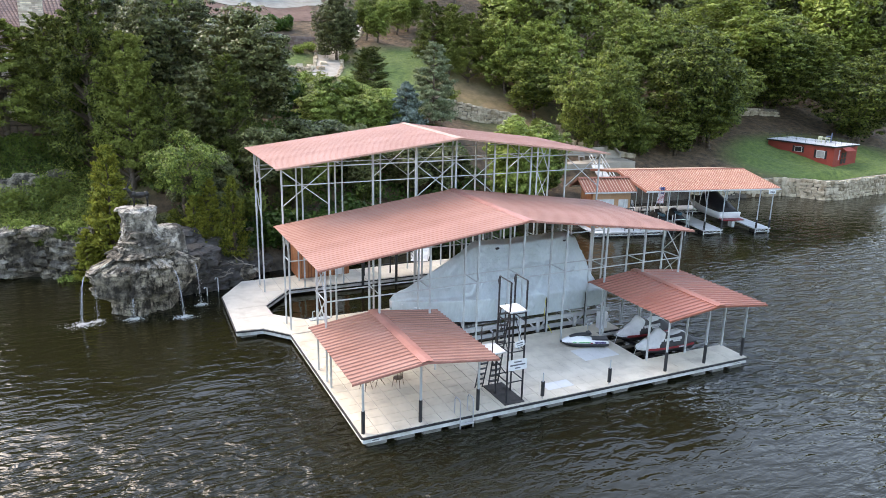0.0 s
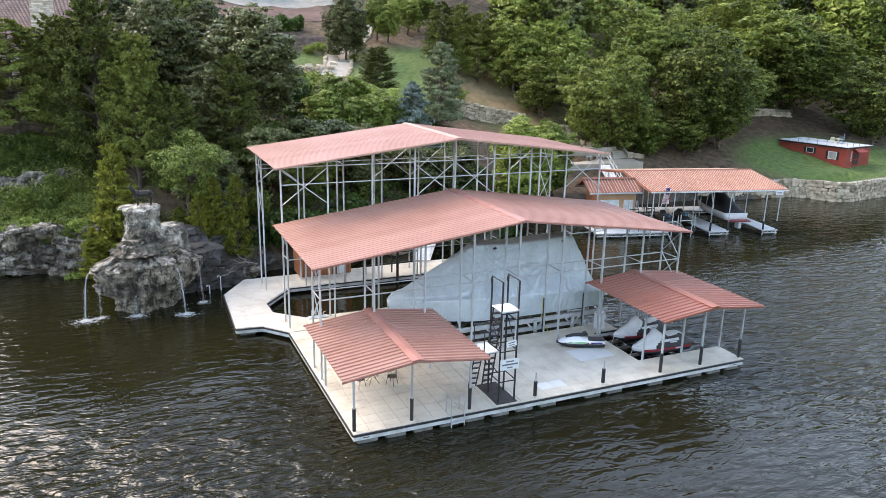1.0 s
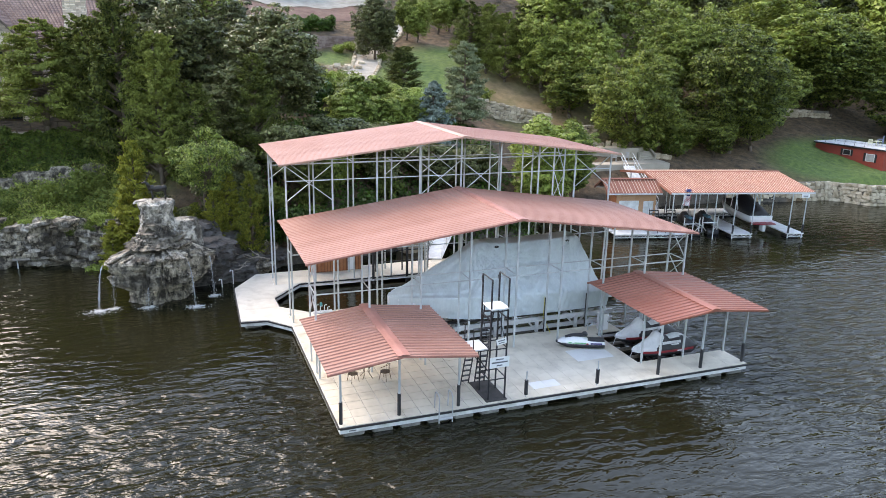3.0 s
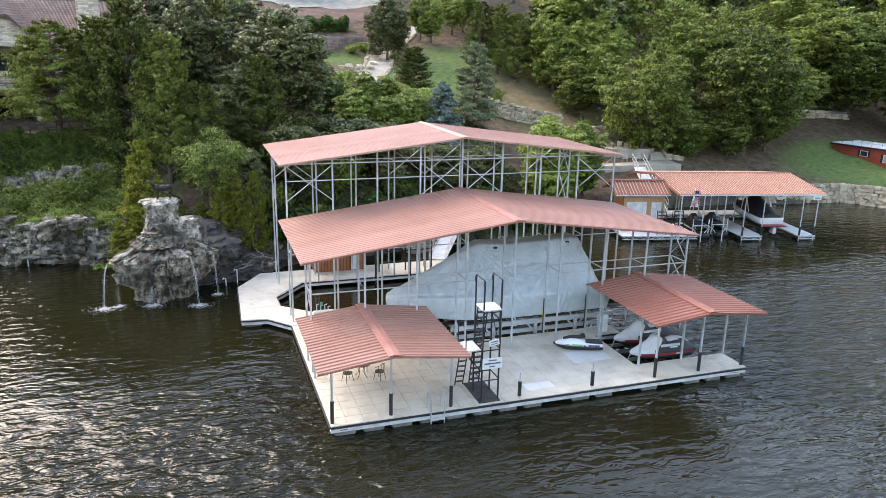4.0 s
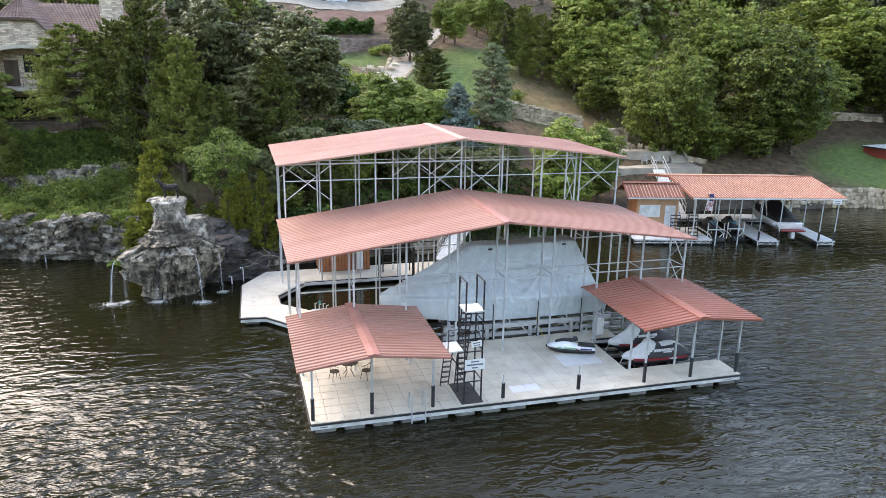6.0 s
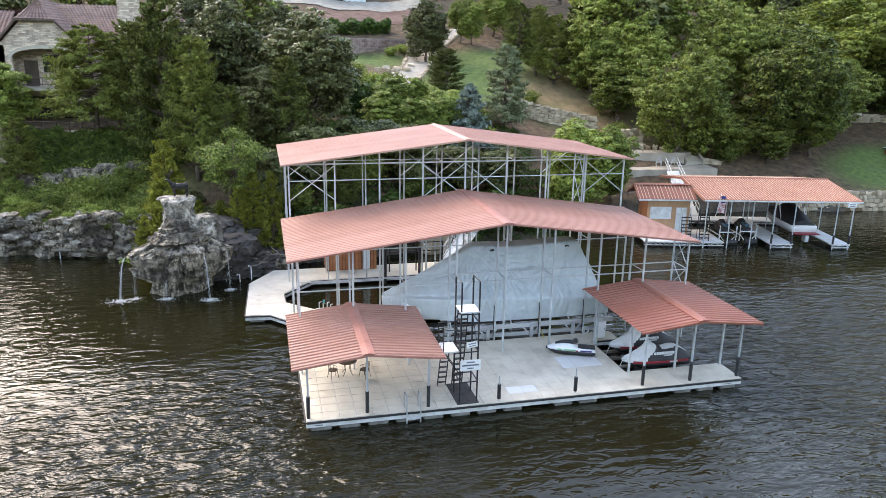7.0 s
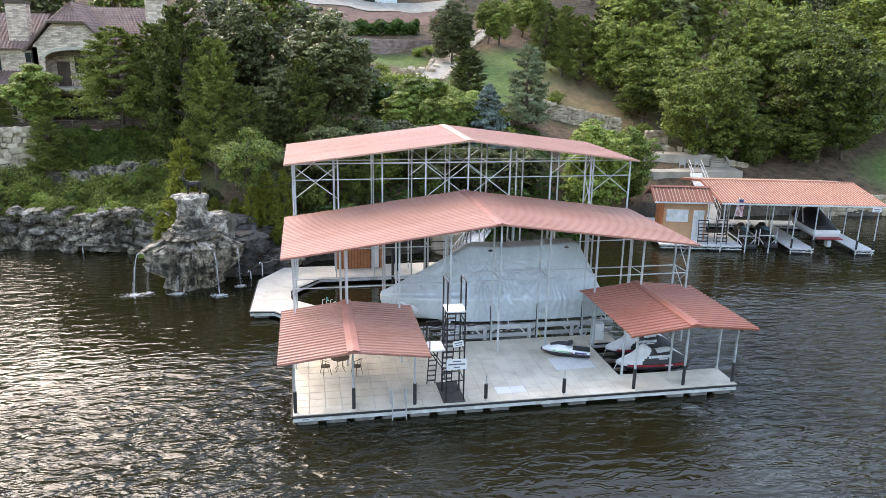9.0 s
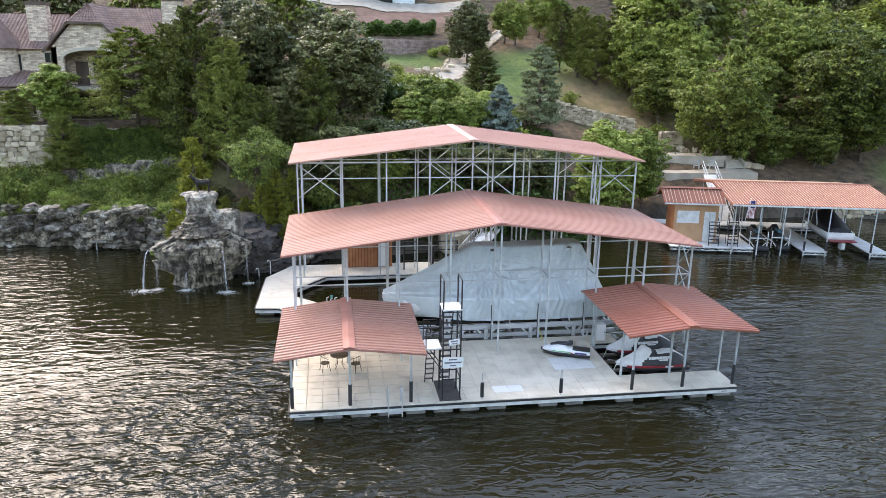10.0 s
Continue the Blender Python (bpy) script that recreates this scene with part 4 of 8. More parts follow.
for outline in PLATFORMS:
    part("deck_base", prism(bmesh.new(), outline, 0.17, DECK - 0.045), M_FASCIA, dock, "white painted steel and concrete deck frame")
    k = len(outline)
    for i in range(k):
        (xa, ya), (xb, yb) = outline[i], outline[(i + 1) % k]
        d = Vector((xb - xa, yb - ya, 0)).normalized()
        o = Vector((d.y, -d.x, 0)) * 0.03
        span("rubber_edge", (xa + o.x, ya + o.y, 0.42), (xb + o.x, yb + o.y, 0.42), 0.055, M_RUBBER, dock)
me = mesh_of(bx(-0.47, -0.5, -0.25, 0.47, 0.45, 0.165, bevel=0.07), "float", M_FLOAT)
for i in range(17):
    if i not in (8, 11, 13):
        piece("float", me, dock, (0.65 + 1.29 * i, 0.52, 0))
for i in range(8):
    piece("float", me, dock, (0.65, 1.9 + 1.35 * i, 0))
for i in range(5):
    piece("float", me, dock, (-2.1, 14.6 + 1.3 * i, 0))

# ---- things on the large dock ----


def loft(bm, rings, closed=True, caps=True):
    """Skin through rings of equally many points."""
    rows = [[bm.verts.new(p) for p in r] for r in rings]
    k = len(rows[0])
    for a, b in zip(rows, rows[1:]):
        for i in range(k if closed else k - 1):
            j = (i + 1) % k
            bm.faces.new((a[i], a[j], b[j], b[i]))
    if caps and closed:
        bm.faces.new(rows[0][::-1])
        bm.faces.new(rows[-1])
    bmesh.ops.recalc_face_normals(bm, faces=bm.faces)
    return bm


def interp_rows(rows, n):
    """Smoothly interpolated station rows: the first column is the station."""
    r = np.array(rows, float)
    xs = np.linspace(r[0, 0], r[-1, 0], n)
    return np.stack([xs] + [np.interp(xs, r[:, 0], r[:, c]) for c in range(1, r.shape[1])], -1)


def polyline(pts, n):
    """n points evenly along a polyline."""
    p = np.array(pts, float)
    d = np.concatenate([[0], np.cumsum(np.linalg.norm(np.diff(p, axis=0), axis=1))])
    s = np.linspace(0, d[-1], n)
    return np.stack([np.interp(s, d, p[:, c]) for c in range(p.shape[1])], -1)


def smooth01(a, b, x):
    f = min(max((x - a) / (b - a), 0.0), 1.0)
    return f * f * (3 - 2 * f)


def covered_cruiser(cy):
    boat = thing("covered_boat", (11.6, cy, 1.2), "large cabin cruiser under a silver-grey tarpaulin cover on its lift", "boat")
    # station, half width, lower hem, gunwale, inner crease and its height, half ridge and its height
    st = interp_rows([
        (5.0, 0.22, 2.12, 2.72, 0.12, 2.80, 0.03, 2.88), (5.6, 0.85, 2.0, 2.84, 0.58, 2.98, 0.05, 3.12), (6.6, 1.35, 1.8, 2.90, 0.98, 3.08, 0.08, 3.64),
        (8.2, 1.85, 1.58, 2.92, 1.36, 3.16, 0.12, 4.48), (9.3, 2.03, 1.48, 2.90, 1.42, 3.28, 0.2, 5.05), (10.15, 2.12, 1.44, 2.88, 1.10, 4.06, 0.42, 5.52),
        (10.5, 2.13, 1.43, 2.87, 0.94, 4.16, 0.56, 5.56), (11.0, 2.15, 1.42, 2.86, 0.72, 4.30, 0.66, 5.53), (11.7, 2.15, 1.40, 2.85, 0.46, 4.54, 0.68, 5.50),
        (12.3, 2.15, 1.40, 2.83, 0.50, 4.34, 0.68, 5.47), (14.9, 2.15, 1.38, 2.74, 0.54, 4.20, 0.70, 5.54), (15.5, 2.12, 1.38, 2.70, 0.88, 4.00, 0.70, 5.58),
        (16.25, 2.08, 1.37, 2.66, 1.36, 3.75, 0.66, 5.62), (16.65, 2.05, 1.36, 2.63, 1.46, 3.66, 0.66, 5.58),
        (17.4, 2.0, 1.36, 2.52, 1.52, 3.10, 0.70, 4.30), (18.1, 1.96, 1.36, 2.42, 1.55, 2.60, 0.70, 2.95), (18.4, 1.92, 1.36, 2.32, 1.5, 2.40, 0.70, 2.46)], 260)
    tacks = ((10.6, 4.3), (11.8, 4.6), (15.2, 4.33), (10.2, 5.5), (16.6, 5.5))
    rows = []
    for x, w, zl, zg, yi, zi, a, zt in st:
        half = [(w * 0.86, zl), (w * 1.04, zg), (yi, zi), (a, zt), (0, zt + 0.05)]
        side = [np.array([(p[0] + (q[0] - p[0]) * k / m, p[1] + (q[1] - p[1]) * k / m) for k in range(m)]) for p, q, m in zip(half, half[1:], (12, 22, 14, 3))]
        side = np.concatenate(side + [np.array([half[-1]])])
        pts = np.concatenate([side * (-1, 1), side[::-1][1:]])
        row = []
        for y, z in pts:
            sgn = -1 if y < 0 else 1
            broad = noise.noise(Vector((x * 0.8, 1.6 * sgn, z * 0.7)))
            # the cloth hangs between gunwale, crease and ridge
            low = smooth01(zg - 0.02, zg + 0.02, z)
            sag = -0.09 * low * math.sin(math.pi * smooth01(zg, zi, z)) - 0.06 * math.sin(math.pi * smooth01(zi, zt, z))
            # sharp folds that run out from the tacked corners
            fold = 0.0
            for k, (tx, tz) in enumerate(tacks):
                dx, dz = x - tx, z - tz
                rad = math.hypot(dx, dz)
                ang = math.atan2(dz, dx)
                wob = ang * 16 + 2.2 * noise.noise(Vector((x * 0.9 + k, z * 0.9, sgn * 3)))
                fold += 0.4 * (0.5 - abs(math.sin(wob))) * min(1, rad * 1.3) * math.exp(-rad / 2.2) * (0.45 + 0.55 * noise.noise(Vector((ang * 2.1, k * 3.3, sgn))))
            # gathers in the hanging skirt and long slack wrinkles on the foredeck
            skirt = 0.06 * (0.5 - abs(math.sin(6.3 * x + 1.6 * noise.noise(Vector((x * 0.7, z * 1.3, sgn)))))) * (1 - low) * (0.5 + noise.noise(Vector((x * 0.5, sgn, 4))))
            wrinkle = 0.048 * (0.5 - abs(noise.noise(Vector((x * 1.1 + z * 2.2, z * 2.6 - x * 0.9, 7 * sgn)))) * 2.2) + 0.014 * noise.noise(Vector((x * 5.5, z * 3.0, sgn)))
            f = 0.035 * broad + fold + skirt + wrinkle + sag
            k_top = 1 - 0.75 * smooth01(zt - 0.15, zt, z)
            row.append((x + 0.25 * f, cy + y + sgn * f * k_top, z + 0.5 * f * k_top))
        rows.append(row)
    arr = np.array(rows)
    cover = new("boat_cover", grid_mesh("boat_cover", arr - np.array((11.6, cy, 1.2)), arr.shape[1], arr.shape[0], M_COVER))
    cover.parent = boat
    tagged(cover, "creased silver-grey tarpaulin cover")
    bm = bmesh.new()
    bm.faces.new([bm.verts.new(p) for p in arr[-1]])
    part("stern_flap", bm, M_COVER, boat)
    rings = []
    for x, w, keel, sheer in interp_rows([(4.95, 0.05, 2.38, 2.74), (5.5, 0.80, 1.75, 2.72), (6.8, 1.45, 1.3, 2.6), (9, 2.0, 1.12, 2.4), (13, 2.05, 1.08, 2.3), (18.2, 1.88, 1.12, 2.2)], 30):
        w *= 0.80 if x > 8.4 else 0.98 - 0.18 * smooth01(6.0, 8.4, x)
        rings.append([(x, cy - w, sheer), (x, cy - w * 0.97, (sheer + keel) / 2 + 0.1), (x, cy - w * 0.74, keel + 0.24), (x, cy, keel), (x, cy + w * 0.74, keel + 0.24), (x, cy + w * 0.97, (sheer + keel) / 2 + 0.1), (x, cy + w, sheer)])
    part("hull", loft(bmesh.new(), rings), M_WHITE, boat, "white fibreglass hull", smooth=True)
    for x, dy, z in ((11.3, 0.66, 5.32), (15.9, 0.72, 5.38)):
        bm = bmesh.new()
        bmesh.ops.create_uvsphere(bm, u_segments=14, v_segments=8, radius=1, matrix=Matrix.Translation((x, cy - dy, z)) @ Matrix.Diagonal((0.14, 0.06, 0.075, 1)))
        part("cover_vent", bm, M_BLACK, boat, "dark cover vent", smooth=True)
    part("tie_strap", bent([(13.75, cy - 2.3, 2.6), (13.78, cy - 2.2, 1.9), (13.8, cy - 2.12, 1.25), (13.9, cy - 2.9, 0.56)], 0.018, 6), M_STRAP, boat, "yellow tie-down strap")
    for p in arr[32:250:11]:
        q = p[2]
        span("grommet_cord", q, (q[0] + 0.02, q[1] + 0.12, q[2] - 0.22), 0.008, M_WHITE, boat)
    return boat


M_STRAP = surface("yellow_strap", (0.55, 0.45, 0.04), (0.70, 0.60, 0.08), 3, 0.6, 0, 0.05, 30)
covered_cruiser(9.75)

M_ALU = surface("mill_aluminium", (0.42, 0.43, 0.44), (0.62, 0.63, 0.64), 1.6, 0.5, 0.4, 0.06, 40, stretch=(0.2, 1, 1))
lift = thing("boat_lift", (12.5, 9.75, 0.2), "aluminium boat lift with beams along the slip", "boat lift")
for y in (7.75, 11.75):
    part("beam", bx(8.2, y - 0.08, 0.98, 18.6, y + 0.08, 1.24, bevel=0.01), M_ALU, lift)
    part("beam", bx(8.2, y - 0.08, 0.5, 18.6, y + 0.08, 0.72, bevel=0.01), M_ALU, lift)
    for x in (10.75, 13.4, 16.0):
        span("lift_brace", (x, y - 0.1, 0.45), (x + 0.55, y - 0.1, 1.05), 0.06, M_ALU, lift)
        span("lift_brace", (x, y - 0.1, 0.45), (x - 0.55, y - 0.1, 1.05), 0.06, M_ALU, lift)
        part("bracket", bx(x - 0.1, y - 0.18, 0.4, x + 0.1, y - 0.085, 1.1), M_ALU, lift)
for x in (8.6, 12.2, 15.8, 18.2):
    part("cross_beam", bx(x - 0.1, 7.85, 0.86, x + 0.1, 11.65, 1.06), M_ALU, lift)
    span("lift_post", (x, 7.72, 1.15), (x + 0.02, 8.4, 1.75), 0.05, M_ALU, lift)
for y in (8.7, 10.8):
    part("bunk", bx(7.6, y - 0.12, 1.06, 18.2, y + 0.12, 1.2, bevel=0.02), M_BLACK, lift)


def diving_tower():
    t = thing("diving_tower", (7.45, 1.1, DECK), "black steel diving tower with two white platforms and ladders", "diving tower")
    x0, x1, y0, y1 = 7.08, 7.92, 0.3, 1.35
    part("base_plate", bx(6.95, 0.15, DECK, 8.0, 2.3, DECK + 0.05), surface("dark_grating", (0.03, 0.028, 0.026), (0.08, 0.07, 0.065), 3, 0.8, 0, 0.4, 40), t)
    for x in (x0, x1):
        for y in (y0, y1):
            span("leg", (x, y, DECK + 0.05), (x, y, 6.42), 0.045, M_BLACK, t)
        part("hand_rail", bent([(x, y0, 6.42), (x, y1, 6.42), (x, y1 + 0.12, 6.2), (x, y1, 5.9)], 0.03), M_BLACK, t)
        for z in (1.6, 3.1, 4.5):
            span("cross_bar", (x, y0, z), (x, y1, z), 0.03, M_BLACK, t)
        span("brace", (x, y0, 3.1), (x, y1, 4.5), 0.02, M_BLACK, t)
    for z in (1.55, 3.05, 4.9):
        for y in (y0, y1):
            span("cross_bar", (x0, y, z), (x1, y, z), 0.03, M_BLACK, t)
    part("upper_platform", bx(x0 - 0.03, y0 - 0.08, 4.98, x1 + 0.03, y1 - 0.12, 5.05, bevel=0.01), M_FASCIA, t, "white non-slip platform")
    part("lower_platform", bx(6.25, 0.35, 3.05, 7.03, 1.5, 3.12, bevel=0.01), M_FASCIA, t, "white non-slip platform")
    for y in (0.4, 1.45):
        part("platform_rail", bent([(6.3, y, 3.12), (6.3, y, 4.15), (6.95, y, 4.15)], 0.028), M_BLACK, t)
        span("strut", (6.3, y, 3.05), (7.05, y, 2.0), 0.03, M_BLACK, t)
    # tall stair-ladder behind
    for x in (7.22, 7.72):
        span("ladder_rail", (x, 2.25, DECK + 0.05), (x, 1.35, 5.0), 0.035, M_BLACK, t)
    for i in range(14):
        f = (i + 0.7) / 14.2
        y, z = 2.25 - 0.9 * f, DECK + 0.05 + 4.45 * f
        part("tread", bx(7.22, y - 0.09, z - 0.015, 7.72, y + 0.09, z + 0.015), M_BLACK, t)
    for x in (6.5, 6.9):
        span("ladder_rail", (x, 2.3, DECK), (x, 1.5, 3.1), 0.03, M_BLACK, t)
    for i in range(8):
        f = (i + 0.7) / 8.4
        part("tread", bx(6.5, 2.3 - 0.8 * f - 0.07, DECK + 2.6 * f - 0.012, 6.9, 2.3 - 0.8 * f + 0.07, DECK + 2.6 * f + 0.012), M_BLACK, t)
    return t


diving_tower()
M_SIGN = surface("sign_white", (0.70, 0.71, 0.70), (0.80, 0.81, 0.80), 2, 0.5, 0, 0.02, 20)
M_INK = surface("sign_ink", (0.10, 0.10, 0.11), (0.18, 0.18, 0.20), 4, 0.6, 0, 0.02, 20)


def sign(at, w, h, bars, turn, label, roll=0.0):
    s = thing("sign", at, label, "sign")
    part("board", bx(at[0] - w / 2, at[1] - 0.012, at[2] - h / 2, at[0] + w / 2, at[1] + 0.012, at[2] + h / 2), M_SIGN, s)
    for f, z, t in bars:
        part("text_bar", bx(at[0] - w * f / 2, at[1] - 0.018, at[2] + z - t / 2, at[0] + w * f / 2, at[1] - 0.0125, at[2] + z + t / 2), M_INK, s)
    s.rotation_euler = (0, radians(roll), radians(turn))
    return s


sign((7.55, 0.2, 2.44), 0.98, 0.52, ((0.4, 0.15, 0.06), (0.82, 0.0, 0.07), (0.3, -0.15, 0.06)), 0, "white notice board fixed to the diving tower")
sign((7.6, 0.2, 3.46), 0.5, 0.28, ((0.7, 0.05, 0.05), (0.6, -0.06, 0.04)), 0, "small tilted white sign on the diving tower", roll=-8)
sign((0.55, -0.05, 0.3), 0.01 + 0.4, 0.1, ((0.8, 0, 0.05),), 0, "small white plate on the dock edge")
sign((21.3, -0.05, 0.3), 0.4, 0.1, ((0.8, 0, 0.05),), 0, "small white plate on the dock edge")


def swim_ladder():
    t = thing("swim_ladder", (4.82, -0.1, DECK), "aluminium swim ladder hooked over the dock edge", "ladder")
    for x in (4.5, 5.14):
        part("rail", bent([(x, 0.45, DECK), (x, 0.42, 1.2), (x, 0.3, 1.36), (x, 0.0, 1.38), (x, -0.14, 1.25), (x, -0.16, 0.3), (x, -0.2, -0.9)], 0.03, 8), M_ALU, t)
    for z in (0.22, -0.02, -0.3):
        part("step", bx(4.5, -0.26, z - 0.02, 5.14, -0.12, z + 0.02), M_ALU, t)
    return t


swim_ladder()
mooring = thing("mooring_post", (8.98, 0.16, DECK), "short mooring post with black rubber sleeve", "mooring post", "mooring posts along the front edge")
part("pole", bar((8.98, 0.16, DECK), (8.98, 0.16, DECK + 1.3), 0.03, 8), M_STEEL, mooring)
part("sleeve", bar((8.98, 0.16, DECK + 0.12), (8.98, 0.16, DECK + 0.85), 0.09, 10), M_RUBBER, mooring, "black rubber sleeve")
copy_thing(mooring, pose(12.87, 0.16, DECK))

M_SKIBLACK = surface("black_cover_cloth", (0.010, 0.010, 0.012), (0.028, 0.028, 0.032), 2, 0.6, 0, 0.3, 12)
M_SKIWHITE = surface("white_cover_cloth", (0.52, 0.53, 0.53), (0.68, 0.69, 0.69), 2, 0.6, 0, 0.25, 10)
M_RED = surface("dark_red_trim", (0.22, 0.012, 0.02), (0.34, 0.025, 0.035), 2, 0.4, 0, 0.05, 20)
M_GREEN = surface("bright_green_trim", (0.10, 0.38, 0.16), (0.16, 0.5, 0.22), 3, 0.4, 0, 0.02, 20)


def split_loft(rings, front):
    """The skin through the rings as two bmeshes: faces in front of a slanted seam, and those behind it."""
    out = bmesh.new(), bmesh.new()
    for a, b in zip(rings, rings[1:]):
        for i in range(len(a) - 1):
            quad = (a[i], a[i + 1], b[i + 1], b[i])
            c = sum((Vector(p) for p in quad), Vector()) / 4
            bm = out[0] if front(c) else out[1]
            bm.faces.new([bm.verts.new(p) for p in quad])
    for bm in out:
        bmesh.ops.remove_doubles(bm, verts=bm.verts, dist=1e-4)
    return out


def watercraft(at, turn):
    """Runabout watercraft under a fitted cover; bow towards -x."""
    t = thing("watercraft", (0, 0, 0), "covered personal watercraft with white and black fitted cover", "watercraft", "watercraft on the lifts")
    st = interp_rows([(-1.75, 0.05, 0.44, 0.52, 0.56, 0.02), (-1.5, 0.24, 0.40, 0.54, 0.68, 0.06), (-1.0, 0.44, 0.38, 0.55, 0.92, 0.12), (-0.62, 0.53, 0.38, 0.55, 1.14, 0.16), (-0.45, 0.55, 0.38, 0.55, 1.33, 0.20),
                      (-0.30, 0.57, 0.38, 0.55, 1.36, 0.24), (-0.15, 0.58, 0.38, 0.55, 1.22, 0.24), (0.1, 0.60, 0.38, 0.55, 1.07, 0.22), (0.4, 0.61, 0.38, 0.55, 1.04, 0.24), (0.75, 0.61, 0.38, 0.55, 1.10, 0.24), (1.05, 0.60, 0.38, 0.55, 1.10, 0.22), (1.3, 0.57, 0.38, 0.55, 0.98, 0.24), (1.7, 0.52, 0.40, 0.54, 0.72, 0.28), (1.9, 0.46, 0.42, 0.52, 0.60, 0.28)], 74)
    rings = []
    for x, w, z0, z1, top, r in st:
        half = polyline([(w * 0.97, z0), (w, z1), (w * 0.80, z1 + (top - z1) * 0.42), (r, top - 0.05), (r * 0.5, top), (0, top + 0.015)], 15)
        ring = np.concatenate([half * (-1, 1), half[::-1][1:]])
        rings.append([(x, y + 0.012 * noise.noise(Vector((x * 4, y * 3, z * 4))), z + 0.012 * noise.noise(Vector((x * 5, y * 4, z * 3 + 9)))) for y, z in ring])

    def hood(c):
        seam = -0.62 + 0.62 * smooth01(0.55, 1.2, c.z)
        band = c.x > 0.25 and c.z > 0.72 and abs(c.y) < 0.22 + 0.06 * math.sin(3 * c.x)
        return c.x < seam or band

    front, rear = split_loft(rings, hood)
    part("cover_front", front, M_SKIWHITE, t, "pale silver hood and top band of the cover", smooth=True)
    part("cover_rear", rear, M_SKIBLACK, t, "black side of the cover", smooth=True)
    rr = []
    for x, w, z0 in interp_rows([(-1.7, 0.08, 0.38), (-1.2, 0.40, 0.2), (-0.3, 0.55, 0.08), (1.75, 0.53, 0.08)], 14):
        rr.append([(x, -w, 0.37), (x, -w * 0.6, z0), (x, 0, z0 - 0.06), (x, w * 0.6, z0), (x, w, 0.37)])
    part("hull", loft(bmesh.new(), rr), M_SKIBLACK, t, "black hull", smooth=True)
    for sgn in (-1, 1):
        part("red_band", loft(bmesh.new(), [[(x, sgn * (w + 0.004), 0.39), (x, sgn * (w + 0.022), 0.39), (x, sgn * (w + 0.022), 0.50), (x, sgn * (w + 0.004), 0.50)] for x, w in ((-1.3, 0.36), (-0.9, 0.475), (-0.4, 0.565), (0.9, 0.605), (1.6, 0.545))]), M_RED, t, "dark red band")
    # lettering becomes slanted bars on the camera-side flank
    for x0, x1, z0, z1, n in ((-0.28, 0.85, 0.80, 0.90, 8), (0.25, 0.82, 0.73, 0.77, 1)):
        w = (x1 - x0) / n
        for i in range(n):
            xa, xb = x0 + i * w, x0 + (i + 0.78) * w
            bm = bmesh.new()
            loft(bm, [[(x + 0.25 * (z - z0), -0.61 * (1 - 0.42 * (z - 0.55) / 0.5) + 0.02 - d, z) for z, d in ((z0, 0.05), (z1, 0.05), (z1, 0), (z0, 0))] for x in (xa, xb)])
            part("text_bar", bm, M_SKIWHITE, t, "white lettering shape")
    part("text_bar", bx(0.55, -0.66, 0.415, 0.95, -0.628, 0.475), M_SKIWHITE, t, "white lettering shape")
    for x in (-0.9, 1.0):
        part("cradle", bx(x - 0.1, -0.5, -0.05, x + 0.1, 0.5, 0.08), M_BLACK, t)
    span("bow_strap", (-1.68, 0, 0.48), (-1.9, -0.05, 0.0), 0.015, M_SKIWHITE, t)
    t.matrix_basis = pose(*at, 0, 0, turn)
    return t


ski = watercraft((18.62, 2.9, 0.2), 0)
ski.matrix_basis = ski.matrix_basis @ Matrix.Scale(1.08, 4)
copy_thing(ski, pose(18.85, 4.92, 0.2, 0, 0, 2))
for y in (2.45, 3.4, 4.5, 5.4):
    r = thing("lift_rail", (19.0, y, 0.0), "dark timber rail of the watercraft ramp", "ramp rail", "ramp rails in the watercraft bay")
    part("rail", bx(16.5, y - 0.1, -0.06, 21.2, y + 0.1, 0.13, bevel=0.02), surface("wet_timber", (0.09, 0.075, 0.06), (0.24, 0.21, 0.17), 2, 0.8, 0, 0.4, 20, stretch=(0.3, 2, 2)), r)
    part("bracket", bx(16.6, y - 0.14, -0.2, 16.8, y + 0.14, -0.06), M_STEEL, r)


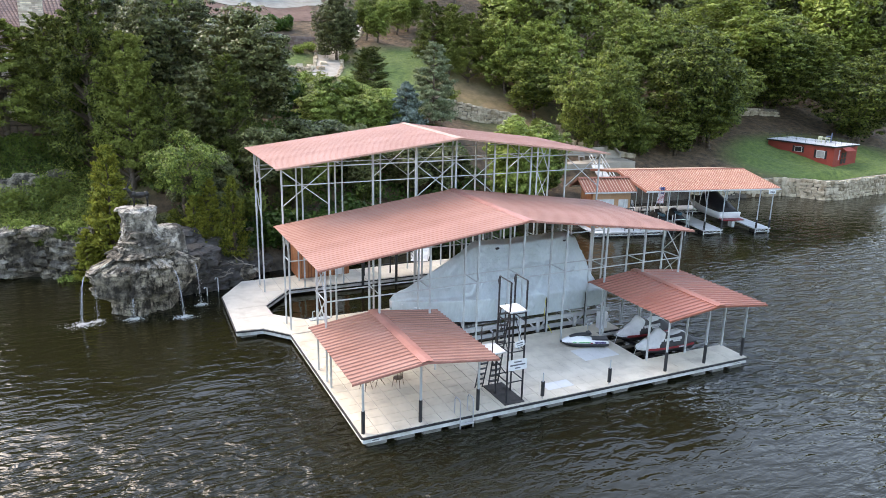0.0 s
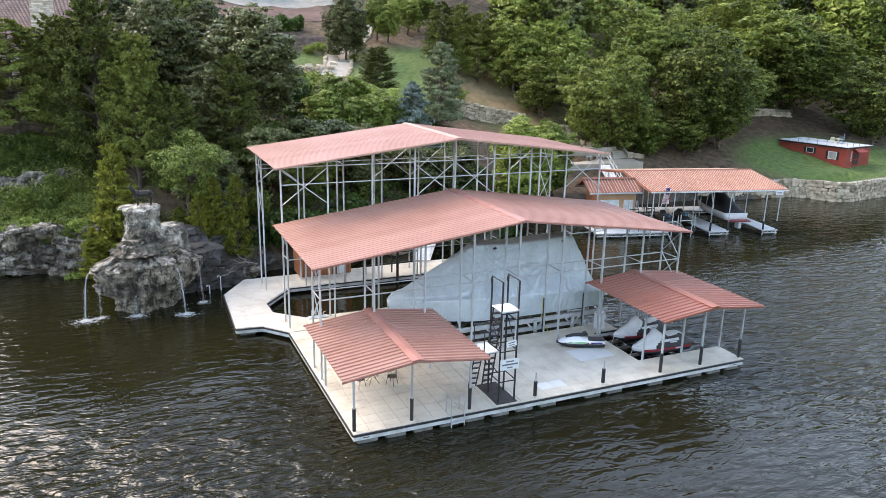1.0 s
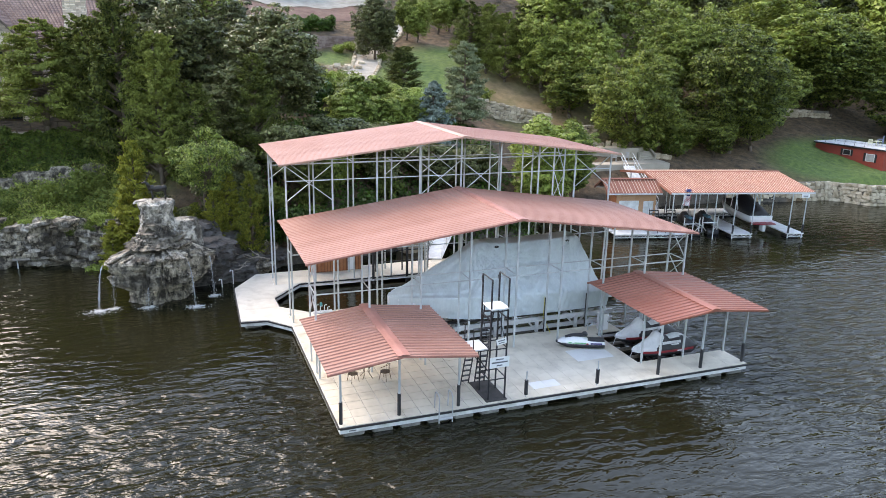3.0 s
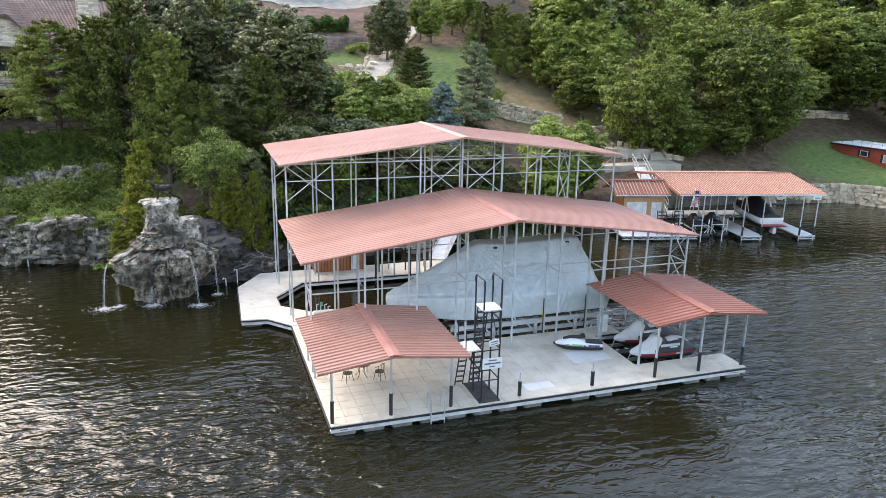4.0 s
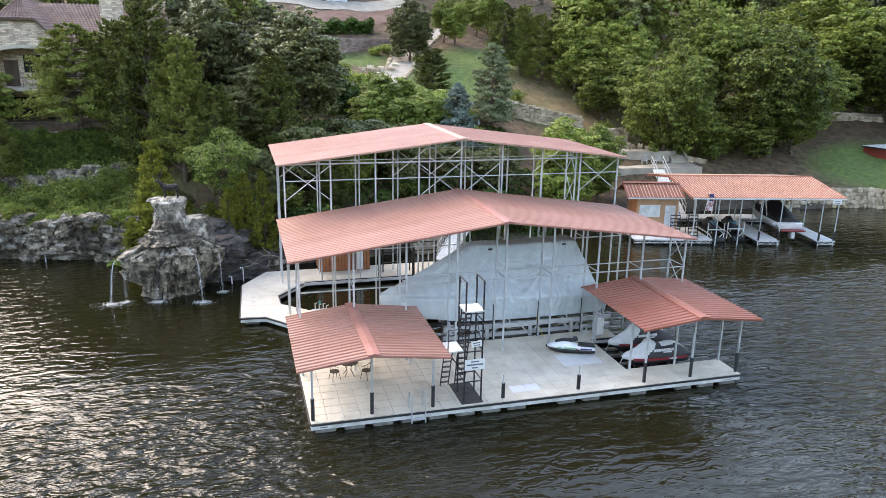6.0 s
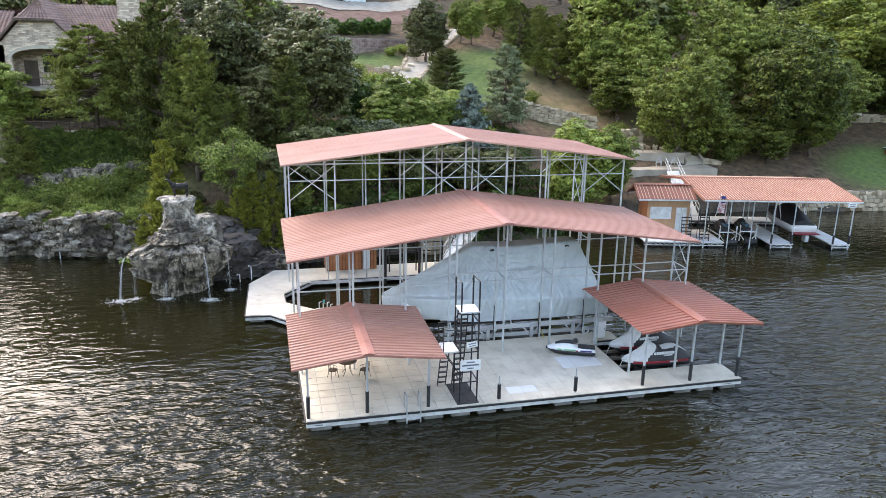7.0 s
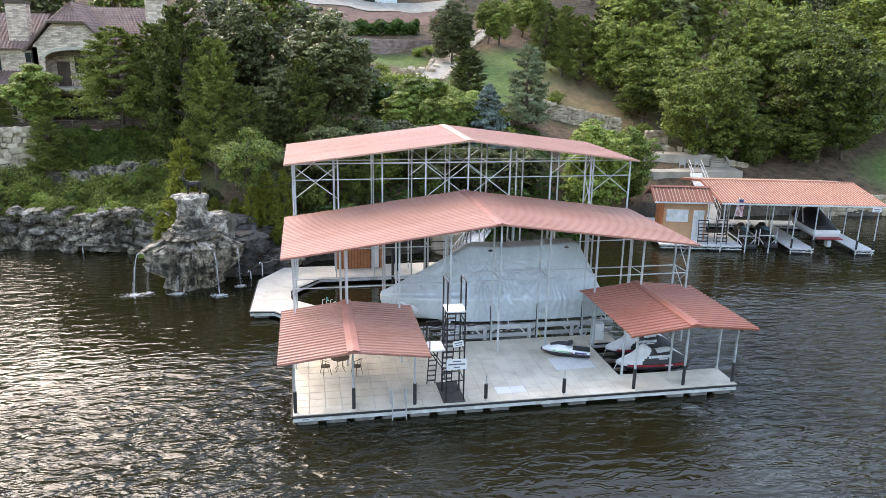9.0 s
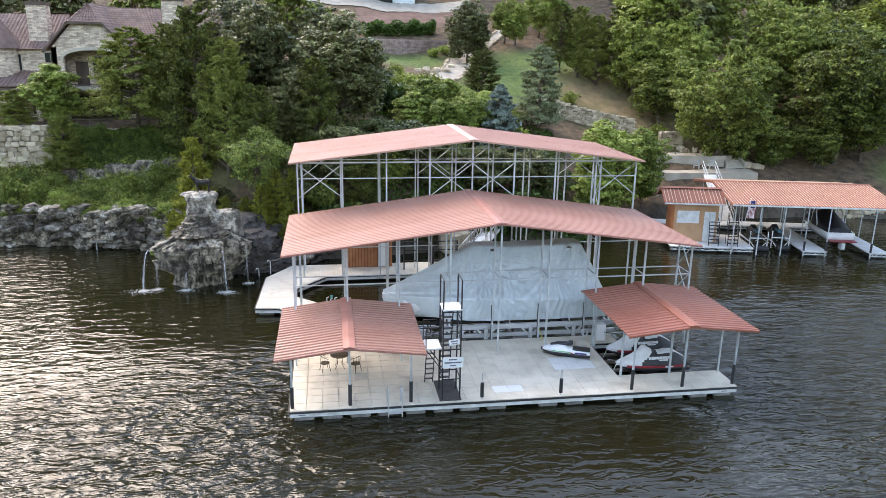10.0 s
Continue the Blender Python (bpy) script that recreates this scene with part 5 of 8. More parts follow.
def standup_ski(at, turn):
    t = thing("stand_up_ski", (0, 0, 0), "white and black stand-up jet ski resting on the deck", "jet ski")
    st = interp_rows([(-1.28, 0.06, 0.18, 0.27, 0.30), (-1.1, 0.22, 0.10, 0.27, 0.40), (-0.8, 0.34, 0.03, 0.28, 0.52), (-0.45, 0.39, 0.0, 0.28, 0.60), (-0.1, 0.39, 0.0, 0.28, 0.60), (0.15, 0.38, 0.0, 0.28, 0.50), (0.5, 0.37, 0.0, 0.27, 0.42), (1.0, 0.36, 0.02, 0.27, 0.38), (1.22, 0.33, 0.05, 0.26, 0.32)], 40)
    rings = [[(x, -w, zm), (x, -w * 0.97, zm + (zt - zm) * 0.35), (x, -w * 0.82, zm + (zt - zm) * 0.75), (x, -w * 0.5, zt), (x, 0, zt + 0.015), (x, w * 0.5, zt), (x, w * 0.82, zm + (zt - zm) * 0.75), (x, w * 0.97, zm + (zt - zm) * 0.35), (x, w, zm)] for x, w, z0, zm, zt in st]
    part("deck", loft(bmesh.new(), rings), M_WHITE, t, smooth=True)
    part("hull", loft(bmesh.new(), [[(x, -w - 0.012, zm - 0.005), (x, -w * 0.75, z0 + 0.04), (x, 0, z0), (x, w * 0.75, z0 + 0.04), (x, w + 0.012, zm - 0.005)] for x, w, z0, zm, zt in st]), M_BLACK, t, "black hull", smooth=True)
    part("tray_mat", bx(0.3, -0.25, 0.40, 1.2, 0.25, 0.47, bevel=0.02), M_BLACK, t, "black foam tray mat")
    for sgn in (-1, 1):
        part("stripe", loft(bmesh.new(), [[(x, sgn * (w + 0.004), 0.31), (x + 0.08, sgn * (w + 0.016), 0.31), (x + 0.16, sgn * (w * 0.97 + 0.016), 0.37), (x + 0.08, sgn * (w * 0.97 + 0.004), 0.37)] for x, w in ((-0.75, 0.355), (-0.4, 0.385), (0.1, 0.378))]), M_GREEN, t, "green stripe")
        part("stripe", loft(bmesh.new(), [[(x, sgn * (w + 0.004), 0.285), (x, sgn * (w + 0.016), 0.285), (x, sgn * (w + 0.012), 0.36), (x, sgn * w, 0.36)] for x, w in ((0.45, 0.368), (1.05, 0.352))]), M_VIOLET, t, "dark violet panel")
        part("stripe", bx(0.22, sgn * 0.39 - 0.012, 0.285, 0.34, sgn * 0.39 + 0.012, 0.34), M_RED, t, "red mark")
    pole = interp_rows([(-0.85, 0.10, 0.50, 0.60), (-0.5, 0.13, 0.58, 0.72), (0.0, 0.13, 0.60, 0.76), (0.25, 0.11, 0.62, 0.74)], 12)
    part("handle_pole", loft(bmesh.new(), [[(x, -w, z0), (x, -w * 0.9, z1 - 0.03), (x, 0, z1), (x, w * 0.9, z1 - 0.03), (x, w, z0)] for x, w, z0, z1 in pole]), M_BLACK, t, "black handle pole", smooth=True)
    part("chin_pad", bx(0.05, -0.2, 0.66, 0.3, 0.2, 0.80, bevel=0.05), M_BLACK, t)
    part("handlebar", bar((0.22, -0.34, 0.74), (0.22, 0.34, 0.74), 0.025, 8), M_BLACK, t)
    part("bumper", bx(-1.33, -0.1, 0.2, -1.2, 0.1, 0.32, bevel=0.03), M_BLACK, t)
    t.matrix_basis = pose(*at, 0, 0, turn)
    return t


M_VIOLET = surface("dark_violet_trim", (0.04, 0.03, 0.12), (0.07, 0.05, 0.20), 3, 0.4, 0, 0.02, 20)
jet = standup_ski((14.6, 4.62, DECK + 0.02), -23)
jet.matrix_basis = jet.matrix_basis @ Matrix.Scale(1.05, 4)

box_ = thing("power_box", (17.2, 6.6, DECK), "white electrical power box standing on the deck", "power box")
part("cabinet", bx(16.95, 6.4, DECK, 17.5, 6.8, 1.5, bevel=0.02), M_WHITE, box_)
part("door", bx(16.99, 6.385, DECK + 0.08, 17.46, 6.4, 1.46, bevel=0.004), M_WHITE, box_)
part("latch", bx(17.4, 6.365, 1.0, 17.43, 6.385, 1.08), M_BLACK, box_)
reel = thing("hose_reel", (16.3, 6.7, DECK), "coiled hose on a small steel stand", "hose reel")
part("stand", bar((16.3, 6.7, DECK), (16.3, 6.7, 1.1), 0.03, 6), M_STEEL, reel)
for i in range(4):
    bm = bent([(16.3 + 0.2 * math.cos(a), 6.62 - 0.03 * i, 1.0 + 0.2 * math.sin(a)) for a in np.linspace(0, 2 * math.pi, 13)], 0.022, 6)
    part("hose_coil", bm, M_STEEL, reel)

# table and chairs under the shelter
M_BRONZE = surface("dark_bronze_iron", (0.05, 0.035, 0.022), (0.12, 0.085, 0.055), 5, 0.5, 0.5, 0.1, 50)


def bistro_table(x, y):
    t = thing("patio_table", (x, y, DECK), "round wrought-iron patio table under the shelter roof", "table")
    bm = bmesh.new()
    bmesh.ops.create_cone(bm, cap_ends=True, segments=28, radius1=0.48, radius2=0.48, depth=0.03)
    bmesh.ops.translate(bm, verts=bm.verts, vec=(x, y, DECK + 0.73))
    part("tabletop", bm, M_BRONZE, t)
    for i in range(4):
        a = math.pi / 4 + i * math.pi / 2
        part("leg", bent([(x + 0.12 * math.cos(a), y + 0.12 * math.sin(a), DECK + 0.72), (x + 0.2 * math.cos(a), y + 0.2 * math.sin(a), DECK + 0.45), (x + 0.15 * math.cos(a), y + 0.15 * math.sin(a), DECK + 0.25), (x + 0.36 * math.cos(a), y + 0.36 * math.sin(a), DECK)], 0.016, 6), M_BRONZE, t)


def iron_chair(x, y, turn):
    t = thing("patio_chair", (0, 0, 0), "curved wrought-iron patio chair beside the table", "chair", "chairs under the shelter")
    bm = bmesh.new()
    bmesh.ops.create_cone(bm, cap_ends=True, segments=20, radius1=0.24, radius2=0.24, depth=0.025)
    bmesh.ops.translate(bm, verts=bm.verts, vec=(0, 0, 0.44))
    part("seat", bm, M_BRONZE, t)
    part("backrest", bent([(0.24 * math.sin(a) * 1.05, 0.24 * math.cos(a) * 1.05, 0.46 + 0.42 * max(0, math.cos(a / 2))) for a in np.linspace(-2.0, 2.0, 13)], 0.014, 6), M_BRONZE, t)
    for a in np.linspace(-1.2, 1.2, 5):
        part("spindle", bar((0.22 * math.sin(a), 0.22 * math.cos(a), 0.45), (0.25 * math.sin(a), 0.25 * math.cos(a), 0.45 + 0.42 * math.cos(a / 2)), 0.009, 5), M_BRONZE, t)
    for sx, sy in ((-1, -1), (1, -1), (1, 1), (-1, 1)):
        part("leg", bar((0.15 * sx, 0.15 * sy, 0.43), (0.21 * sx, 0.22 * sy, 0), 0.014, 6), M_BRONZE, t)
    t.matrix_basis = pose(x, y, DECK, 0, 0, turn)
    return t


bistro_table(2.35, 4.5)
chair = iron_chair(3.15, 3.95, -140)
copy_thing(chair, pose(1.6, 4.2, DECK, 0, 0, 110))

pump = thing("water_pump", (2.0, 14.15, DECK), "small pump with turquoise housing and pipes", "pump")
part("base", bx(1.5, 13.95, DECK, 2.7, 14.35, DECK + 0.06), M_STEEL, pump)
for x, h in ((1.7, 0.5), (1.95, 0.4), (2.2, 0.45), (2.4, 0.3)):
    part("pipe", bent([(x, 14.15, DECK), (x, 14.15, DECK + h), (x + 0.14, 14.15, DECK + h + 0.04)], 0.03, 8), M_STEEL, pump)
part("housing", bx(1.92, 14.05, DECK + 0.44, 2.06, 14.2, DECK + 0.66, bevel=0.03), surface("turquoise_plastic", (0.02, 0.20, 0.22), (0.04, 0.30, 0.32), 3, 0.4, 0, 0.02, 20), pump)


def boathouse():
    """Orange metal-clad storage shed on the rear walkway."""
    s = thing("storage_shed", (4.7, 23.0, DECK), "orange ribbed-metal storage shed on the rear walkway", "shed")
    x0, x1, y0, y1, h = 2.9, 6.6, 22.3, 24.3, 2.7
    rib = mesh_of(bx(-0.09, -0.045, 0, 0.09, 0.0, h - 0.05, bevel=0.012), "siding_board", M_SIDING)
    n = 16
    for i in range(n):
        x = x0 + (i + 0.5) * (x1 - x0) / n
        if 5.55 < x < 6.1:
            continue
        piece("siding_board", rib, s, (x, y0, DECK + 0.03))
    for i in range(8):
        piece("siding_board", rib, s, (x0, y0 + 0.15 + 0.245 * i, DECK + 0.03), (0, 0, -math.pi / 2))
    # darker copy of the siding colour: shade between the boards is painted in
    part("wall_shell", bx(x0, y0 + 0.003, DECK, x1, y1, DECK + h), surface("shadowed_orange_metal", (0.16, 0.05, 0.02), (0.24, 0.085, 0.035), 1.3, 0.6, 0.0, 0.1, 30), s)
    part("roof", bx(x0 - 0.2, y0 - 0.25, DECK + h, x1 + 0.2, y1 + 0.2, DECK + h + 0.08), M_ROOF, s)
    part("door", bx(5.56, y0 - 0.03, DECK + 0.03, 6.1, y0 - 0.004, DECK + 2.05), M_WHITE, s, "white door")
    return s


boathouse()

pipes = thing("drain_pipe", (-3.0, 22.6, 0), "white plastic pipes rising from the water", "pipe")
for x, y, h in ((-3.3, 22.4, 0.55), (-2.5, 22.9, 1.0)):
    part("pipe", bent([(x, y, -0.5), (x, y, h), (x - 0.14, y - 0.05, h + 0.06), (x - 0.2, y - 0.05, h - 0.05)], 0.035, 8), M_WHITE, pipes)
# gangway from the bank to the rear walkway, with handrails
gang = thing("gangway", (13.5, 24.5, DECK), "white aluminium gangway ramp with truss sides", "gangway")
part("ramp", loft(bmesh.new(), [[(11.9, 23.4, 0.52), (13.1, 22.9, 0.52), (13.1, 22.9, 0.6), (11.9, 23.4, 0.6)], [(16.6, 31.2, 2.05), (17.8, 30.7, 2.05), (17.8, 30.7, 2.13), (16.6, 31.2, 2.13)]]), M_FASCIA, gang)
for ox, oy in ((11.9, 23.4), (13.1, 22.9)):
    for z in (0.75, 1.55):
        span("rail", (ox, oy, z), (ox + 4.7, oy + 7.8, z + 1.5), 0.03, M_FASCIA, gang)
    for i in range(9):
        f, g = i / 9, (i + 1) / 9
        span("truss_bar", (ox + 4.7 * f, oy + 7.8 * f, 0.6 + 1.5 * f), (ox + 4.7 * f, oy + 7.8 * f, 1.55 + 1.5 * f), 0.022, M_FASCIA, gang)
        span("truss_bar", (ox + 4.7 * f, oy + 7.8 * f, 0.7 + 1.5 * f), (ox + 4.7 * g, oy + 7.8 * g, 1.55 + 1.5 * g), 0.022, M_FASCIA, gang)
for x in (6.9, 9.4, 18.4, 21.0):
    p_ = thing("mooring_pile", (x, 20.1, 0), "black mooring pile beside the rear walkway", "pile", "piles along the rear slip")
    part("shaft", bar((x, 20.1, -1), (x, 20.1, 2.6), 0.1, 10), M_RUBBER, p_)
wheel = thing("lift_winch", (8.7, 22.0, DECK), "dark steel lift frame standing on the rear walkway", "boat lift")
for x in (7.4, 9.4, 11.4):
    span("leg", (x, 21.3, DECK), (x, 21.3, DECK + 2.2), 0.06, M_BLACK, wheel)
for z in (1.2, 2.0, 2.65):
    span("bar", (7.4, 21.3, z), (11.4, 21.3, z), 0.05, M_BLACK, wheel)

# ---- the neighbour's dock ----
NB = pose(31.48, 25.98, 0, 0, 0, -12.5)
M_ROOF2 = surface("orange_red_roof_metal", (0.19, 0.070, 0.046), (0.265, 0.105, 0.072), 0.4, 0.62, 0.0, 0.03, 14, vary=0.3, spec=0.3)
# sky reflection on the roof ribs, painted as a paler colour
M_RIBSHEEN = surface("sky_sheen_roof_ribs", (0.38, 0.25, 0.19), (0.50, 0.36, 0.28), 1.0, 0.45, 0.0, 0.03, 14)


def slope_roof(parent, name, u0, u1, v0, vr, v1, eave, ridge, pitch, sheet, label, rib=0.05):
    """Gable roof whose ridge runs along x; ribbed sheets with seams paled for sky sheen."""
    roof = new(name)
    roof.parent = parent
    roof.location = (u0, vr, ridge)
    tagged(roof, label)
    n = max(1, round((u1 - u0) / sheet))
    w = (u1 - u0) / n
    for ve, sgn in ((v0, -1), (v1, 1)):
        run, drop = abs(ve - vr), ridge - eave
        length, ang = math.hypot(run, drop), math.atan2(drop, run)
        me = ribbed_sheet("roof_sheet", w, length, M_ROOF2, pitch, rib * 0.5, 0.06)
        seam = mesh_of(bx(0, -0.018, 0.0, length, 0.018, rib, bevel=0.006), "roof_seam", M_RIBSHEEN)
        for i in range(n):
            x = u0 + (i if sgn < 0 else i + 1) * w
            # local x runs down the slope
            piece("roof_sheet", me, roof, (x, vr, ridge), (0, ang, sgn * math.pi / 2))
            for k in range(round(w / pitch)):
                xs = u0 + i * w + (k + 0.5) * pitch
                piece("roof_seam", seam, roof, (xs, vr, ridge), (0, ang, sgn * math.pi / 2))
        part("eave_trim", bx(u0, ve - 0.03, eave - 0.14, u1, ve + 0.03, eave - 0.02), M_FASCIA, roof)
        for u in (u0, u1):
            part("gable_trim", loft(bmesh.new(), [[(u - 0.03, vr, ridge + 0.03), (u + 0.03, vr, ridge + 0.03), (u + 0.03, vr, ridge - 0.17), (u - 0.03, vr, ridge - 0.17)], [(u - 0.03, ve, eave + 0.03), (u + 0.03, ve, eave + 0.03), (u + 0.03, ve, eave - 0.17), (u - 0.03, ve, eave - 0.17)]]), M_ROOF2, roof)
    part("ridge_cap", loft(bmesh.new(), [[(u, vr - 0.25, ridge + 0.0), (u, vr, ridge + 0.1), (u, vr + 0.25, ridge + 0.0), (u, vr, ridge - 0.02)] for u in (u0 - 0.04, u1 + 0.04)]), M_ROOF2, roof)
    return roof


nb = thing("neighbour_dock", (0, 0, 0), "white-decked neighbouring dock with orange-red metal roof", "boat dock")
slope_roof(nb, "dock_roof", 4.1, 17.97, -0.45, 5.75, 11.95, 4.36, 5.23, 0.25, 1.26, "orange-red standing-seam roof over two boat slips")
M_NBDECK = surface("white_deck_boards", (0.58, 0.59, 0.58), (0.74, 0.75, 0.75), 1.5, 0.7, 0, 0.1, 30, vary=0.25)
plank = mesh_of(bx(-0.14, 0, 0, 0.14, 1, 0.035, bevel=0.006), "deck_plank", M_NBDECK)
for u0, u1, v0, v1 in ((-0.6, 6.4, 0, 4.6), (10.4, 12.4, -0.3, 8.6), (15.9, 17.5, -0.3, 8.6), (0, 17.5, 8.6, 10.4)):
    part("deck_frame", bx(u0 + 0.04, v0 + 0.04, 0.36, u1 - 0.04, v1 - 0.04, 0.46), M_FASCIA, nb)
    part("fascia", bx(u0, v0 - 0.03, 0.16, u1, v0 + 0.03, 0.22), M_FASCIA, nb)
    part("fascia", bx(u0, v0 - 0.035, 0.42, u1, v0 + 0.035, 0.5), M_FASCIA, nb)
    k = max(2, round((u1 - u0) / 0.4))
    for i in range(k):
        a, b = u0 + (u1 - u0) * i / k, u0 + (u1 - u0) * (i + 1) / k
        span("truss_web", (a, v0, 0.22 if i % 2 else 0.42), (b, v0, 0.42 if i % 2 else 0.22), 0.022, M_FASCIA, nb)
    part("fascia", bx(u0 - 0.03, v0, 0.42, u0 + 0.03, v1, 0.5), M_FASCIA, nb)
    part("fascia", bx(u1 - 0.03, v0, 0.42, u1 + 0.03, v1, 0.5), M_FASCIA, nb)
    for i in range(max(1, int((u1 - u0) / 1.4))):
        part("float", bx(u0 + 0.15 + 1.4 * i, v0 + 0.2, -0.3, u0 + 1.3 + 1.4 * i, v0 + 1.2, 0.16, bevel=0.05), M_BLACK, nb)
    m = round((u1 - u0) / 0.3)
    for i in range(m):
        piece("deck_plank", plank, nb, (u0 + (i + 0.5) * (u1 - u0) / m, v0, 0.462), scale=(1, v1 - v0, 1))
for u in (4.5, 6.6, 8.6, 10.5, 12.3, 16.0, 17.4):
    for v in (-0.2, 4.9, 9.9):
        z = 4.36 + 0.87 * (1 - abs(v - 5.75) / 6.2) - 0.1
        part("post", bar((u, v, -0.6 if v < 0 else 0.3), (u, v, z), 0.055, 6), M_STEEL, nb)
    if u in (10.5, 12.3, 16.0, 17.4):
        part("post_sleeve", bar((u, -0.2, 0.45), (u, -0.2, 1.3), 0.09, 8), M_RUBBER, nb, "black rubber sleeve")
for v in (-0.2, 4.9, 9.9):
    span("roof_beam", (4.8, v, 4.36 + 0.87 * (1 - abs(v - 5.75) / 6.2) - 0.15), (17.3, v, 4.36 + 0.87 * (1 - abs(v - 5.75) / 6.2) - 0.15), 0.06, M_STEEL, nb)
nb.matrix_basis = NB


def nb_shed():
    s = thing("dock_shed", (0, 0, 0), "small tan and orange shed with red metal roof on the dock", "shed")
    board = mesh_of(bx(-0.095, -0.02, 0, 0.095, 0, 3.5, bevel=0.008), "siding_board", M_TAN)
    for i in range(19):
        piece("siding_board", board, s, (0.9 + 0.2 * i + 0.1, 1.7, 0.52))
    side = mesh_of(bx(-0.095, -0.02, 0, 0.095, 0, 3.6, bevel=0.008), "siding_board", M_SIDING)
    for i in range(13):
        piece("siding_board", side, s, (0.9, 1.8 + 0.2 * i, 0.52), (0, 0, -math.pi / 2))
    part("wall_shell", bx(0.903, 1.703, 0.5, 4.7, 4.4, 4.02), M_TAN, s)
    bm = bmesh.new()
    loft(bm, [[(u, 1.72, 4.02), (u, 3.05, 4.8), (u, 4.38, 4.02)] for u in (0.905, 4.69)])
    part("gable", bm, M_SIDING, s)
    slope_roof(s, "shed_roof", -0.1, 5.05, 1.2, 3.05, 4.9, 4.02, 5.02, 0.29, 1.45, "red metal shed roof")
    part("window", bx(1.15, 1.655, 2.15, 3.05, 1.675, 3.25), M_FASCIA, s, "white shuttered window")
    for a in ((1.08, 1.64, 2.08, 3.12, 1.68, 2.15), (1.08, 1.64, 3.25, 3.12, 1.68, 3.32), (1.08, 1.64, 2.15, 1.15, 1.68, 3.25), (3.05, 1.64, 2.15, 3.12, 1.68, 3.25)):
        part("window_frame", bx(*a), M_TAN, s)
    part("door", bx(3.5, 1.65, 0.54, 4.45, 1.675, 3.2), M_FASCIA, s, "white door")
    part("door_handle", bx(4.25, 1.62, 1.5, 4.3, 1.65, 1.6), M_BLACK, s)
    s.matrix_basis = NB @ Matrix.Translation((-1.0, 0, 0))
    return s


nb_shed()


def stow_ladder(u, v):
    t = thing("swim_ladder", (0, 0, 0), "black folded swim ladder standing on the dock edge", "ladder", "ladders on the white dock")
    for x in (-0.42, 0.42):
        part("rail", bent([(x, 0, 0), (x, 0.12, 1.0), (x, 0.35, 2.05), (x * 0.8, 0.5, 2.3)], 0.035, 6), M_BLACK, t)
        part("grab_rail", bent([(x * 0.9, 0.3, 1.9), (x * 0.9, 0.55, 2.75), (x * 0.9, 0.75, 2.8), (x * 0.9, 0.85, 1.5), (x * 0.9, 0.8, 0)], 0.028, 6), M_STEEL if u < 4 else M_BLACK, t)
    for i in range(7):
        z = 0.25 + 0.3 * i
        part("step", bx(-0.42, 0.05 + 0.13 * z - 0.05, z - 0.03, 0.42, 0.05 + 0.13 * z + 0.14, z + 0.03), M_BLACK, t)
    t.matrix_basis = NB @ pose(u, v, 0.5)
    return t


stow_ladder(3.1, 0.25)
stow_ladder(4.75, 0.35)

flag = thing("flag", (0, 0, 0), "striped red, white and blue flag on a slanted pole", "flag")
part("pole", bar((0, 0, 0), (0.25, -0.35, 2.6), 0.02, 6), M_WHITE, flag)
M_FRED = surface("flag_red", (0.36, 0.03, 0.04), (0.46, 0.05, 0.06), 3, 0.8, 0, 0.1, 20)
M_FBLUE = surface("flag_blue", (0.02, 0.03, 0.12), (0.03, 0.05, 0.18), 3, 0.8, 0, 0.1, 20)
for i in range(7):
    for half in (0, 1):
        rings = []
        for k in range(8):
            f = k / 7
            x = 0.1 + (i * 2 + half) * 0.045 + 0.03 * math.sin(5 * f + i)
            rings.append([(x, -0.3 + 0.06 * math.sin(7 * f + 0.5 * i), 2.35 - 1.5 * f), (x + 0.045, -0.3 + 0.06 * math.sin(7 * f + 0.5 * i + 0.25), 2.35 - 1.5 * f), (x + 0.045, -0.29 + 0.06 * math.sin(7 * f + 0.5 * i + 0.25), 2.35 - 1.5 * f), (x, -0.29 + 0.06 * math.sin(7 * f + 0.5 * i), 2.35 - 1.5 * f)])
        part("flag_stripe", loft(bmesh.new(), rings), M_FRED if half else M_WHITE, flag)
part("flag_canton", bx(0.28, -0.37, 1.75, 0.62, -0.345, 2.35), M_FBLUE, flag, "blue corner field")
flag.matrix_basis = NB @ pose(5.35, 0.1, 2.3)
M_GLASS = bpy.data.materials.new("tinted_glass")
_n, _l, _p = nodes_of(M_GLASS)
_p.inputs["Base Color"].default_value, _p.inputs["Roughness"].default_value = (0.02, 0.025, 0.03, 1), 0.05


